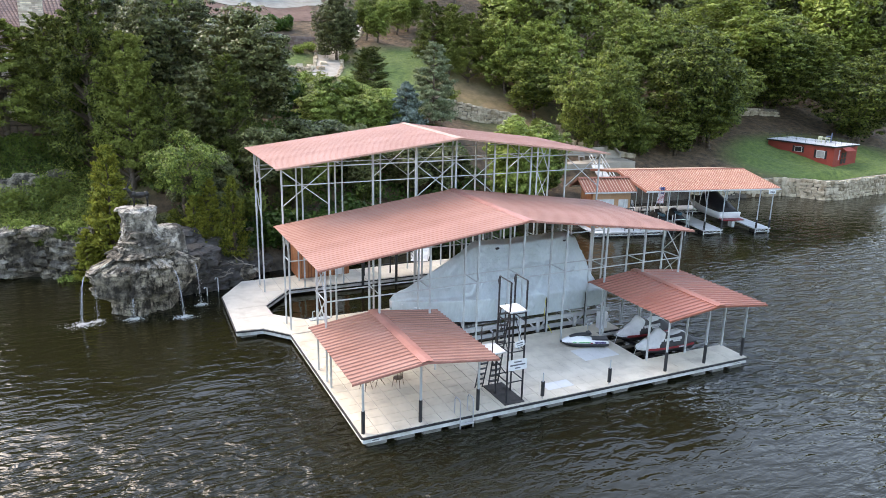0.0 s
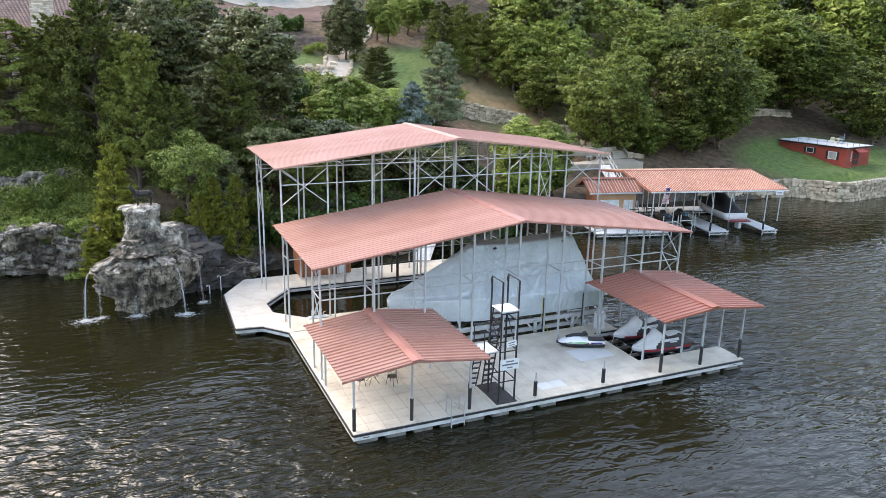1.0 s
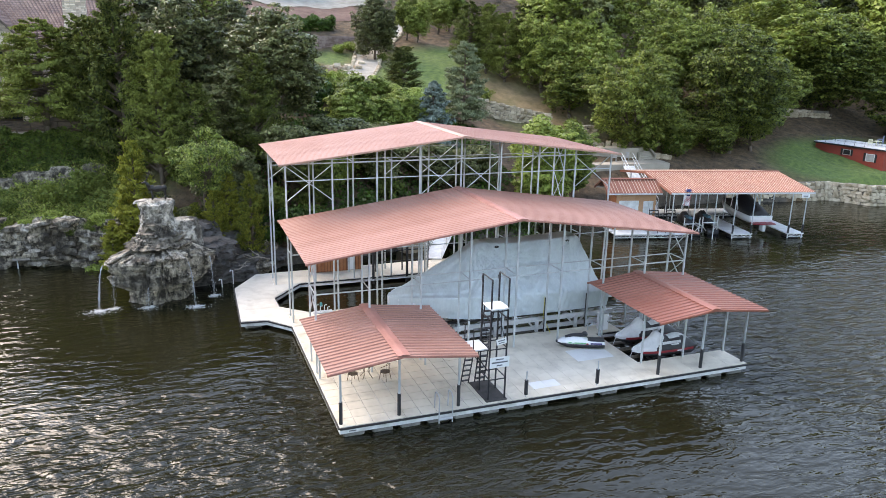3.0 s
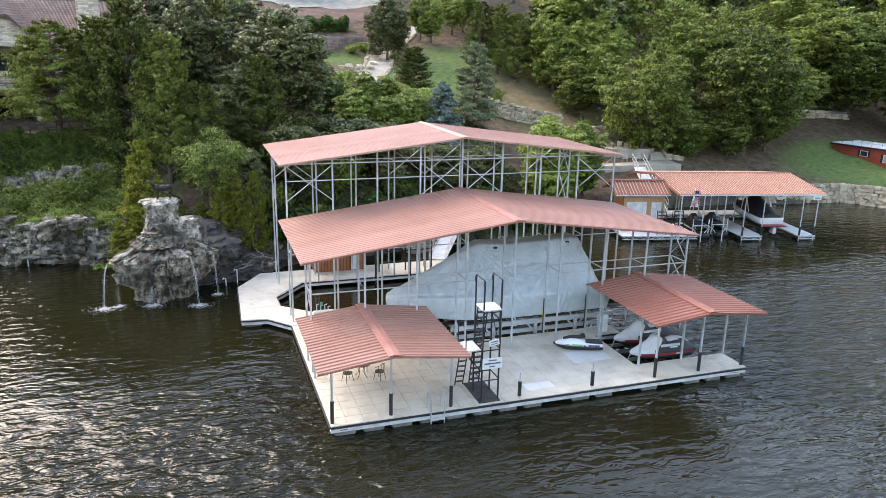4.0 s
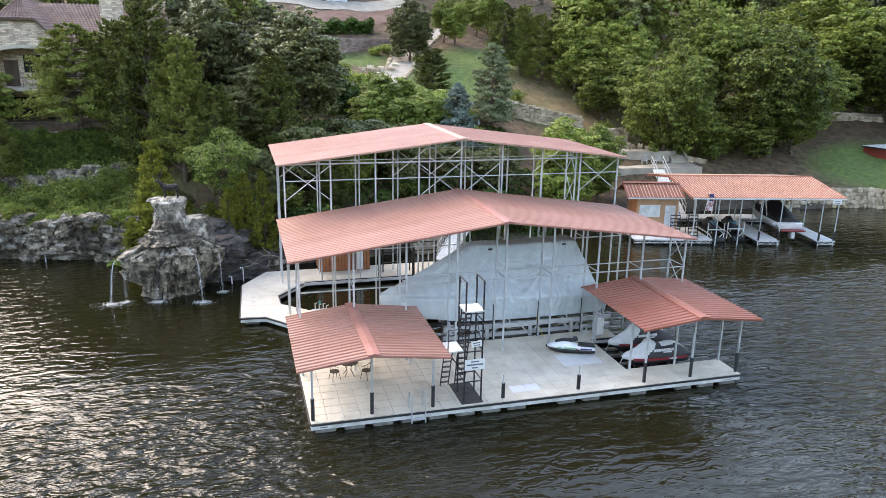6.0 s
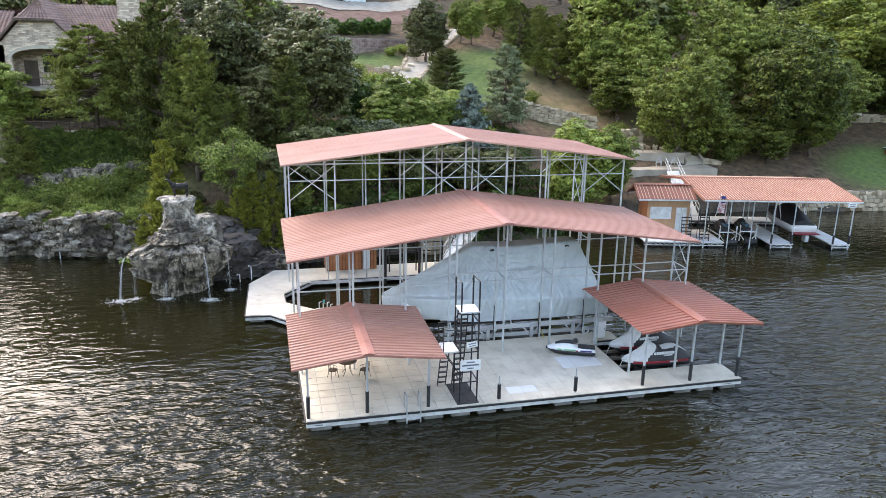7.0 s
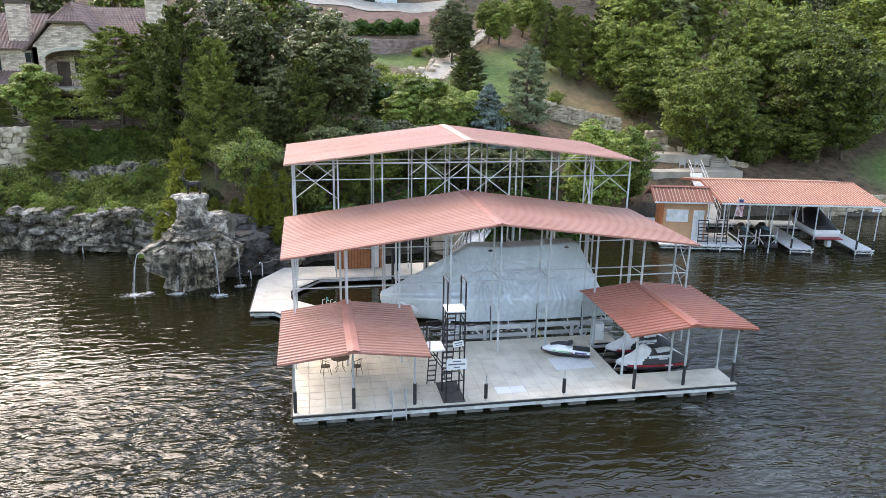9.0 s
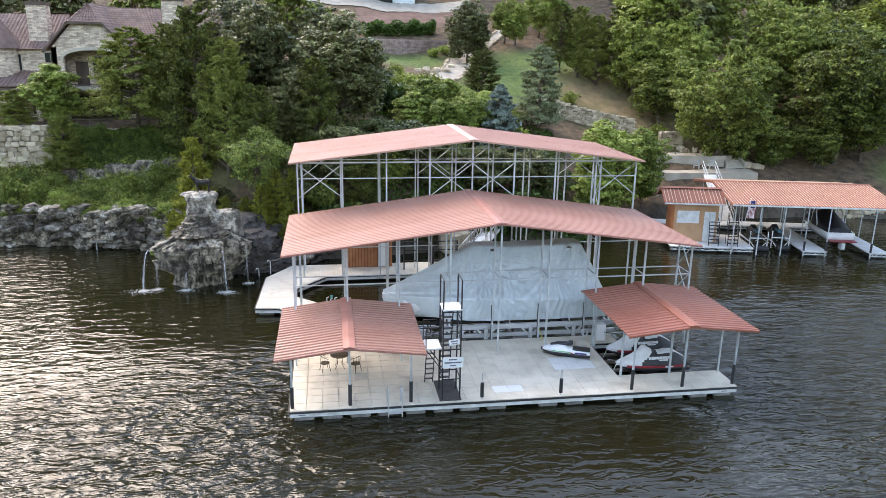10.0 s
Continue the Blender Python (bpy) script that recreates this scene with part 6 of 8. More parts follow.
def wake_boat():
    b = thing("motor_boat", (0, 0, 0), "white and red wake boat under a black cover", "boat")
    st = interp_rows([(0, 1.15, 0.75, 1.55), (1, 1.22, 0.72, 1.6), (4, 1.2, 0.75, 1.7), (5.8, 0.85, 0.9, 1.8), (7.0, 0.1, 1.35, 1.9)], 16)
    part("hull", loft(bmesh.new(), [[(-w, y, s), (-w * 0.95, y, (k + s) / 2), (-w * 0.7, y, k + 0.1), (0, y, k), (w * 0.7, y, k + 0.1), (w * 0.95, y, (k + s) / 2), (w, y, s)] for y, w, k, s in st]), M_WHITE, b, "white hull", smooth=True)
    cov = interp_rows([(0.25, 1.1, 1.55, 1.85), (1.5, 1.2, 1.6, 2.5), (3.2, 1.2, 1.68, 3.1), (3.8, 1.1, 1.7, 2.9), (5.5, 0.85, 1.8, 2.1), (6.9, 0.1, 1.88, 1.95)], 22)
    rows = [[(-w, y, s), (-w * 0.8, y, s + (t - s) * 0.55), (-w * 0.3, y, t), (0, y, t + 0.04), (w * 0.3, y, t), (w * 0.8, y, s + (t - s) * 0.55), (w, y, s)] for y, w, s, t in cov]
    part("cover", loft(bmesh.new(), rows), M_SKIBLACK, b, "black fitted cover", smooth=True)
    part("swim_platform", bx(-1.1, -0.75, 0.92, 1.1, 0.05, 1.0, bevel=0.02), M_RED, b, "red swim platform")
    part("transom_band", bx(-1.05, -0.03, 1.25, 1.05, 0.02, 1.5), M_WHITE, b)
    part("outdrive", bx(-0.18, -0.7, 0.25, 0.18, -0.05, 0.85, bevel=0.06), M_STEEL, b, "grey outdrive")
    for x in (-1.15, 1.15):
        part("tower_leg", bent([(x, 2.2, 1.7), (x * 0.98, 2.8, 2.9), (x * 0.75, 3.3, 3.6), (0, 3.45, 3.72)], 0.05, 8), M_WHITE, b, "white tower tube")
        part("tower_leg", bent([(x, 3.6, 1.7), (x * 0.95, 3.5, 2.8), (x * 0.75, 3.35, 3.58)], 0.04, 8), M_WHITE, b)
    b.matrix_basis = NB @ pose(14.15, 1.4, 0.15)
    return b


wake_boat()


def craft_lift(u, v):
    t = thing("watercraft_lift", (0, 0, 0), "white pipe lift frame with a dark watercraft and black drum floats", "boat lift", "lifts in the white dock")
    for x in (-0.75, 0.75):
        part("leg", bar((x, 0, 0.1), (x, 0, 1.6), 0.05, 8), M_FASCIA, t)
        part("leg", bar((x, 2.6, 0.1), (x, 2.6, 1.6), 0.05, 8), M_FASCIA, t)
        span("side_beam", (x, -0.2, 0.7), (x, 2.9, 0.7), 0.06, M_FASCIA, t)
        span("brace", (x, 0, 0.75), (x * 0.4, 0, 0.2), 0.04, M_FASCIA, t)
    part("cross_beam", bar((-0.75, 0, 1.0), (0.75, 0, 1.0), 0.05, 8), M_FASCIA, t)
    part("drum_float", bar((-0.2, 0.2, 0.05), (0.9, 0.2, 0.05), 0.35, 14), M_BLACK, t, "black drum float")
    st = interp_rows([(0.1, 0.5, 0.8, 1.25), (1.2, 0.55, 0.75, 1.5), (1.7, 0.5, 0.75, 1.85), (2.4, 0.4, 0.8, 1.4), (3.1, 0.06, 1.0, 1.15)], 12)
    part("hull", loft(bmesh.new(), [[(-w, y, (k + s) / 2), (-w * 0.4, y, s), (w * 0.4, y, s), (w, y, (k + s) / 2), (w * 0.6, y, k), (-w * 0.6, y, k)] for y, w, k, s in st]), M_SKIBLACK, t, "dark covered watercraft", smooth=True)
    part("seat", bx(-0.2, 0.3, 1.35, 0.2, 1.3, 1.6, bevel=0.06), surface("teal_seat", (0.03, 0.10, 0.14), (0.06, 0.16, 0.2), 3, 0.6, 0, 0.1, 20), t)
    t.matrix_basis = NB @ pose(u, v, 0.1)
    return t


lift_a = craft_lift(7.2, 1.2)
copy_thing(lift_a, NB @ pose(9.2, 1.6, 0.1))
sign_nb = sign((0, 0, 0), 0.75, 0.35, ((0.7, 0.07, 0.06), (0.6, -0.07, 0.06)), 0, "white sign hanging under the roof corner")
sign_nb.matrix_basis = NB @ pose(17.0, -0.55, 4.05)
gw = thing("gangway", (0, 0, 0), "white gangway with handrails up to the patio", "gangway")
part("ramp", loft(bmesh.new(), [[(6.6, 10.3, 0.5), (7.9, 10.3, 0.5), (7.9, 10.3, 0.6), (6.6, 10.3, 0.6)], [(6.6, 17.4, 3.85), (7.9, 17.4, 3.85), (7.9, 17.4, 3.95), (6.6, 17.4, 3.95)]]), M_FASCIA, gw)
for u in (6.6, 7.9):
    for dz in (0.5, 1.0):
        span("rail", (u, 10.3, 0.6 + dz), (u, 18.2, 4.3 + dz), 0.035, M_FASCIA, gw)
    for i in range(8):
        span("baluster", (u, 10.3 + i, 0.55 + 0.47 * i), (u, 10.3 + i, 1.6 + 0.47 * i), 0.025, M_FASCIA, gw)
gw.matrix_basis = NB

# ---- waterfall rock, banks, walls ----


def strata_lathe(profile, centre, lean, squash, seed, nu=150, nv=130, rough=0.22):
    """A weathered limestone mass: ledges along the height, cracks and bulges round it."""
    zs, rs = np.array(profile, float).T
    d = np.concatenate([[0], np.cumsum(np.hypot(np.diff(zs), np.diff(rs)))])
    s = np.linspace(0, d[-1], nv)
    z, r = np.interp(s, d, zs), np.interp(s, d, rs)
    out = np.zeros((nv, nu + 1, 3))
    for j in range(nv):
        f = (z[j] - zs[0]) / (zs[-1] - zs[0])
        ledge = 0.10 * math.floor(4 * (noise.noise(Vector((seed, 0, z[j] * 1.9))) + 1)) / 4
        for i in range(nu + 1):
            a = 2 * math.pi * (i % nu) / nu
            c, sn = math.cos(a), math.sin(a)
            p = Vector((c * 1.6 + seed, sn * 1.6, z[j] * 0.75))
            n1 = noise.noise(p) + 0.5 * noise.noise(p * 2.3) + 0.3 * noise.noise(p * 5.1)
            crack = -0.25 * max(0.0, 1 - abs(noise.noise(Vector((c * 2.2, sn * 2.2 + seed, z[j] * 0.35)))) / 0.09)
            flat = 0.5 * noise.noise(Vector((c * 3 + seed, sn * 3, z[j] * 2.6)))
            block = 0.16 * math.floor(3 * (noise.noise(Vector((c * 2.6 + seed, sn * 2.6, math.floor(z[j] * 2.6 + 0.6 * noise.noise(p))))) + 1)) / 3
            cell = noise.cell(Vector((a * r[j] / 0.55 + 0.9 * n1 + seed, z[j] * 2.3 + 0.7 * noise.noise(p * 1.7), seed))) - 0.5
            rr = r[j] * (1 + rough * 0.75 * n1 + 0.55 * rough * cell + 0.10 * flat + 0.9 * crack * rough + block * rough * 2.2) + ledge * r[j] * 0.6
            out[j, i] = (centre[0] + lean[0] * f + rr * c * squash[0], centre[1] + lean[1] * f + rr * sn * squash[1], z[j] + 0.10 * noise.noise(p * 2.9) * (1 if 0.02 < f < 0.98 else 0))
    return out


def rock_part(name, arr, parent, material=M_ROCK):
    ob = new(name, grid_mesh(name, arr - np.array(place_of(parent)), arr.shape[1], arr.shape[0], material, smooth=False))
    ob.parent = parent
    return ob


# darker than the lake limestone, for right-hand ledges and rubble bank
M_DARKROCK = surface("dark_ledge_rock", (0.018, 0.016, 0.014), (0.12, 0.11, 0.10), 1.0, 0.7, 0, 0.8, 6, stretch=(1, 1, 2.0))


def ring_table(rows, a):
    """A radius round the compass from rows of (degrees, radius), closed and smooth."""
    d = math.degrees(a) % 360
    rows = rows + [(rows[0][0] + 360, rows[0][1])]
    for (a0, r0), (a1, r1) in zip(rows, rows[1:]):
        if a0 <= d <= a1:
            f = (d - a0) / (a1 - a0)
            f = f * f * (3 - 2 * f)
            return r0 + (r1 - r0) * f
    return rows[0][1]


LIP = [(0, 3.45), (25, 3.0), (60, 2.5), (120, 2.5), (165, 2.9), (192, 3.35), (205, 3.65), (222, 3.05), (245, 2.55), (270, 2.45), (292, 2.65), (306, 2.85), (318, 2.25), (330, 2.0), (345, 2.9)]
FOOT = [(0, 2.0), (60, 2.2), (180, 2.1), (215, 2.25), (242, 2.35), (275, 2.0), (300, 1.75), (320, 1.9), (340, 1.8)]


def overhang_rock(centre, nu=300, nv=190):
    """Undercut limestone: a narrow foot, a bulging cracked face under a lip, and shelving ledges above it."""
    cols = [(-1.0, 1, 0, 0), (0.0, 1, 0, 0), (0.7, 0.97, 0, 0), (1.05, 0.7, 0.32, 0), (1.35, 0.2, 0.8, 0), (1.6, 0, 0.93, 0), (2.1, 0, 0.97, 0), (2.6, 0, 1.0, 0), (2.78, 0, 0.97, 0), (2.95, 0, 0.82, 0), (3.2, 0, 0.70, 0), (3.42, 0, 0.60, 0),
            (3.55, 0, 0.2, 1.40), (3.72, 0, 0.1, 1.45), (3.8, 0, 0.05, 1.36), (4.0, 0, 0.02, 1.40), (4.12, 0, 0, 1.22), (4.4, 0, 0, 1.18), (4.5, 0, 0, 1.02), (4.9, 0, 0, 0.85), (5.0, 0, 0, 0.02)]
    c = np.array(cols)
    d = np.concatenate([[0], np.cumsum(np.abs(np.diff(c[:, 0])) + 2.4 * np.abs(np.diff(c[:, 1] * 2 + c[:, 2] * 2.8 + c[:, 3])))])
    s = np.linspace(0, d[-1], nv)
    zz, wf, wl, wi = (np.interp(s, d, c[:, k]) for k in range(4))
    out = np.zeros((nv, nu + 1, 3))
    for j in range(nv):
        z = zz[j]
        for i in range(nu + 1):
            a = 2 * math.pi * (i % nu) / nu
            ca, sa = math.cos(a), math.sin(a)
            r0 = wf[j] * ring_table(FOOT, a) + wl[j] * ring_table(LIP, a) + wi[j] * (1 + 0.10 * math.cos(a - 3.4))
            p = Vector((ca * 2.4, sa * 2.4, z))
            big = noise.noise(p * 0.8) + 0.5 * noise.noise(p * 1.9)
            fine = noise.noise(p * 4.3) + 0.6 * noise.noise(p * 9.0)
            # upright joints on the face, bedding planes across it, and loose blocks between them
            joint = max(0.0, 1 - abs(noise.noise(Vector((ca * 3.1 + 7, sa * 3.1, z * 0.30)))) / 0.10)
            joint2 = max(0.0, 1 - abs(noise.noise(Vector((ca * 6.2 + 2, sa * 6.2, z * 0.55)))) / 0.10)
            level = z * 2.6 + 0.5 * noise.noise(Vector((ca * 1.2, sa * 1.2, 3)))
            bed = max(0.0, 1 - abs((level % 1) - 0.5) / 0.10)
            block_ = noise.cell(Vector((a * 5.2 + 0.5 * big, math.floor(level), 2))) - 0.5
            k = min(1.0, r0 / 1.2)
            face = wl[j] + wf[j]
            rr = r0 + k * (0.16 * big + 0.055 * fine + 0.17 * block_ - face * (0.26 * joint + 0.12 * joint2) - 0.09 * bed)
            out[j, i] = (centre[0] + rr * ca, centre[1] + rr * sa * 0.92 + 0.25 * min(max(z - 3.4, 0), 1), z + k * (0.07 * noise.noise(p * 1.7) + 0.03 * fine) * (1 if z > -0.5 else 0))
    return out


fall = thing("waterfall_rock", (-7.9, 21.8, 0), "layered limestone waterfall rock with overhanging lip and pale pillar", "rock")
rock_part("rock_mass", overhang_rock((-7.1, 21.9)), fall)
rock_part("rock_pillar", strata_lathe([(3.9, 1.22), (4.5, 1.12), (4.95, 0.98), (5.4, 0.92), (5.8, 0.96), (5.95, 1.04), (6.12, 1.08), (6.2, 0.98), (6.3, 0.6), (6.34, 0.02)], (-7.05, 22.75), (-0.08, 0.1), (1.0, 0.9), 5.7, 130, 100, 0.15), fall, M_PILLAR)
rock_part("rock_shoulder", strata_lathe([(3.0, 1.1), (4.2, 1.0), (4.75, 0.85), (4.85, 0.5), (4.9, 0.02)], (-5.5, 23.3), (0, 0.1), (1.0, 0.8), 8.3, 70, 44), fall, M_PILLAR)
rock_part("rock_ledge", strata_lathe([(-1, 1.7), (0.6, 1.8), (1.8, 2.0), (2.7, 1.9), (3.0, 1.3), (3.1, 0.02)], (-4.4, 24.4), (0, 0.3), (1.0, 0.8), 1.9, 80, 50), fall, M_DARKROCK)
rock_part("rock_ledge", strata_lathe([(-1, 2.0), (0.5, 2.2), (2.2, 2.0), (3.3, 1.6), (3.8, 1.2), (4.0, 0.02)], (-5.0, 26.0), (0, 0.3), (1.1, 0.9), 12.9, 80, 50), fall, M_DARKROCK)
bank_rock = thing("bank_rocks", (-2.6, 26, 0), "dark rubble bank beside the dock", "rock")
for cx, cy, w, h, sd in ((-3.0, 24.6, 1.9, 1.3, 21), (-1.7, 25.8, 1.8, 1.9, 22), (-4.0, 26.6, 2.2, 3.2, 23), (-0.2, 26.6, 1.8, 1.6, 24), (-2.2, 27.6, 2.2, 3.4, 25)):
    rock_part("rock", strata_lathe([(-1, w), (h * 0.4, w * 0.95), (h * 0.8, w * 0.7), (h, 0.02)], (cx, cy), (0, 0.3), (1.1, 0.8), sd, 60, 40, 0.3), bank_rock, M_DARKROCK)
rng = np.random.default_rng(40)
cliff = thing("bank_cliff", (-18, 33, 0), "weathered limestone ledges along the waterline", "rock")
for i in range(17):
    x = -34 + 1.45 * i + rng.uniform(-0.3, 0.3)
    y = float(np.interp(x, [-34, -22, -10], [34.6, 33.6, 30.6])) + rng.uniform(-0.2, 0.4)
    w, h = rng.uniform(0.8, 1.5), rng.uniform(1.7, 3.7)
    rock_part("ledge_rock", strata_lathe([(-1, w), (h * 0.5, w * 1.02), (h * 0.9, w * 0.8), (h, 0.02)], (x, y), (0, 0.3), (1.15, 0.75), 50 + i, 56, 44, 0.34), cliff)

# long slabs shelving outward from the ledges to the lip
slab_r = np.random.default_rng(71)
for k in range(26):
    a = math.radians(178 + 140 * (k + slab_r.uniform(-0.3, 0.3)) / 26)
    reach = ring_table(LIP, a)
    ln, wd = reach * slab_r.uniform(0.42, 0.58), slab_r.uniform(0.16, 0.36)
    bm = bx(-ln / 2, -wd / 2, -0.07, ln / 2, wd / 2, 0.07, bevel=0.03)
    for v in bm.verts:
        v.co += Vector(slab_r.uniform(-0.06, 0.06, 3))
    bm.transform(pose(-7.1 + reach * 0.70 * math.cos(a), 21.9 + reach * 0.66 * math.sin(a), 3.16 + slab_r.uniform(-0.08, 0.08), slab_r.uniform(-10, 10), slab_r.uniform(16, 24), math.degrees(a) + slab_r.uniform(-9, 9)))
    part("slab", bm, M_ROCK if k % 3 else M_PILLAR, fall)
# flat stones stacked round the foot of the pillar and on its top
for k in range(34):
    a = slab_r.uniform(math.radians(170), math.radians(390))
    s_ = slab_r.uniform(0.22, 0.5)
    tier = k % 3
    rad = (1.62, 1.38, 1.16)[tier] + slab_r.uniform(-0.08, 0.1)
    bm = bx(-s_ * 0.6, -s_, -0.10, s_ * 0.6, s_, 0.10, bevel=0.035)
    for v in bm.verts:
        v.co += Vector(slab_r.uniform(-0.06, 0.06, 3))
    bm.transform(pose(-7.05 + rad * math.cos(a), 22.2 + rad * 0.85 * math.sin(a), (3.6, 3.95, 4.3)[tier] + slab_r.uniform(-0.08, 0.08), slab_r.uniform(-6, 6), slab_r.uniform(0, 10), math.degrees(a)))
    part("flat_stone", bm, M_PILLAR if k % 2 else M_ROCK, fall)

# falling water and foam
M_FALL = bpy.data.materials.new("falling_water")
n_, l_, p_ = nodes_of(M_FALL)
p_.inputs["Base Color"].default_value = (0.86, 0.88, 0.9, 1)
p_.inputs["Roughness"].default_value, p_.inputs["IOR"].default_value = 0.15, 1.33
p_.inputs["Transmission Weight"].default_value = 0.55
M_FOAM = surface("white_foam", (0.36, 0.36, 0.34), (0.66, 0.66, 0.63), 6, 0.7, 0, 0.4, 30)


def stream_tube(pts, radii, sides=5):
    """One skin round a line of points."""
    return loft(bmesh.new(), [[p + Vector((r * math.cos(2 * math.pi * k / sides), r * math.sin(2 * math.pi * k / sides), 0)) for k in range(sides)] for p, r in zip(pts, radii)])


def waterfall(lip, foot, strands, width, splash=1.0):
    w = thing("waterfall", foot, "thin white stream of water falling into the lake", "waterfall", "falls of the waterfall rock")
    lip, foot = Vector(lip), Vector(foot)
    for k in range(strands):
        off = Vector((rng.normal(0, width), rng.normal(0, width * 0.5), 0))
        pts, radii = [], []
        for i in range(24):
            f = i / 23
            p = lip.lerp(foot, f ** 0.62)
            p.z = lip.z + (foot.z - lip.z) * f ** 1.5
            pts.append(p + off * (0.3 + 1.2 * f) + Vector((rng.normal(0, 0.012), rng.normal(0, 0.012), 0)))
            radii.append((0.004 + 0.007 * abs(math.sin(1.7 * i + 2.3 * k))) * (1.2 - 0.6 * f))
        part("stream", stream_tube(pts, radii), M_FALL, w)
    # drops that break away, and the churned patch where it lands
    bm = bmesh.new()
    for _ in range(60):
        f = rng.uniform(0.35, 1.0)
        p = lip.lerp(foot, f ** 0.62)
        p.z = lip.z + (foot.z - lip.z) * f ** 1.5
        q = p + Vector((rng.normal(0, 0.05 + 0.09 * f), rng.normal(0, 0.05), rng.normal(0, 0.05)))
        if q.z > 0.03:
            bmesh.ops.create_icosphere(bm, subdivisions=1, radius=rng.uniform(0.008, 0.022), matrix=Matrix.Translation(q))
    for _ in range(int(230 * splash)):
        a, r = rng.uniform(0, 2 * math.pi), abs(rng.normal(0, 0.36 * splash))
        s_ = rng.uniform(0.012, 0.05) * max(0.3, 1 - 0.9 * r / splash)
        m4 = Matrix.Translation((foot[0] + r * math.cos(a) * 1.6, foot[1] + r * math.sin(a), 0.005 + abs(rng.normal(0, 0.03)) * (r < 0.3))) @ Matrix.Diagonal((s_ * 1.7, s_ * 1.3, s_ * 0.5, 1))
        bmesh.ops.create_icosphere(bm, subdivisions=1, radius=1, matrix=m4)
    tagged(part("foam", bm, M_FOAM, w), "white splash foam", kind="stuff")
    return w


waterfall((-10.42, 20.42, 2.78), (-10.85, 19.6, 0), 6, 0.035, 1.25)
waterfall((-5.45, 19.75, 2.78), (-5.15, 18.75, 0), 6, 0.035)
waterfall((-7.9, 19.85, 1.2), (-7.95, 19.5, 0), 3, 0.1, 0.8)
waterfall((-4.05, 21.4, 2.6), (-3.9, 20.7, 0), 3, 0.03, 0.6)
waterfall((-9.9, 20.2, 2.1), (-10.0, 19.9, 0), 1, 0.02, 0.5)


def elk_statue(at):
    """Plain bronze stag on the pillar, one mesh."""
    bm = bmesh.new()

    def blob(p, s, rot=0.0):
        bmesh.ops.create_uvsphere(bm, u_segments=14, v_segments=9, radius=1, matrix=Matrix.Translation(p) @ Matrix.Rotation(rot, 4, "Y") @ Matrix.Diagonal((*s, 1)))

    blob((0, 0, 0.82), (0.50, 0.20, 0.22))
    blob((-0.38, 0, 0.86), (0.24, 0.19, 0.25))
    blob((0.42, 0, 0.84), (0.2, 0.18, 0.22))
    tube(bm, (-0.48, 0, 0.9), (-0.72, 0, 1.32), 0.15, 10, 0.085)
    tube(bm, (-0.68, 0, 1.34), (-0.98, 0, 1.27), 0.09, 8, 0.045)
    for x, y in ((-0.42, -0.1), (-0.34, 0.1), (0.42, -0.1), (0.5, 0.1)):
        tube(bm, (x, y, 0.75), (x + 0.03, y, 0.38), 0.075, 7, 0.045)
        tube(bm, (x + 0.03, y, 0.38), (x, y, 0.0), 0.042, 7, 0.035)
    for s in (-1, 1):
        pts = [(-0.7, 0.05 * s, 1.4), (-0.62, 0.2 * s, 1.62), (-0.5, 0.3 * s, 1.85), (-0.42, 0.24 * s, 2.05)]
        for a, b in zip(pts, pts[1:]):
            tube(bm, a, b, 0.026, 6, 0.02)
        for i, d in ((1, (-0.2, 0.03, 0.14)), (2, (-0.18, 0.02, 0.18)), (2, (0.1, 0.1 * s, 0.14)), (0, (-0.2, 0.05 * s, 0.12))):
            tube(bm, pts[i], Vector(pts[i]) + Vector(d), 0.02, 5, 0.008)
    ob = new("statue", mesh_of(bm, "statue", surface("dark_bronze", (0.02, 0.018, 0.016), (0.06, 0.055, 0.05), 4, 0.5, 0.6, 0.2, 20), True))
    ob.matrix_basis = pose(*at, 0, 0, 8) @ Matrix.Scale(0.95, 4)
    return tagged(ob, "dark bronze stag statue standing on the rock pillar", "statue")


elk_statue((-6.95, 22.75, 6.26))

M_DRIFT = surface("bleached_driftwood", (0.13, 0.11, 0.09), (0.34, 0.30, 0.25), 3, 0.85, 0, 0.4, 20)
dw = np.random.default_rng(88)
for i in range(13):
    x, y = dw.uniform(-4.2, -0.6), dw.uniform(23.6, 25.4)
    stick = thing("branch", (0, 0, 0), "bleached grey driftwood branch lying on the rubble bank", "driftwood", "driftwood beside the dock")
    bm = bmesh.new()
    ln = dw.uniform(0.7, 2.2)
    limb(bm, dw, (-ln / 2, 0, 0), (ln / 2, 0.1, 0.1), 0.045, 0.018, 5, 0.25)
    limb(bm, dw, (0.1 * ln, 0, 0.02), (0.35 * ln, 0.3, 0.22), 0.022, 0.008, 3, 0.25)
    part("wood", bm, M_DRIFT, stick)
    stick.matrix_basis = pose(x, y, max(0.25, 1.0 * (y - 24.0)) + 0.75, dw.uniform(-15, 15), dw.uniform(-14, 14), dw.uniform(0, 180))

ledge = thing("stone_landing", (-16.3, 31.4, 0), "small weathered plank landing over the water", "landing")
part("slab", bx(-17.4, 30.8, 0.62, -15.0, 32.6, 0.78, bevel=0.03), surface("grey_weathered_timber", (0.13, 0.11, 0.09), (0.30, 0.27, 0.23), 1.5, 0.85, 0, 0.4, 20), ledge)
for x in (-17.1, -15.4):
    part("leg", bar((x, 31.0, -0.8), (x, 31.0, 0.62), 0.05, 6), M_STEEL, ledge)


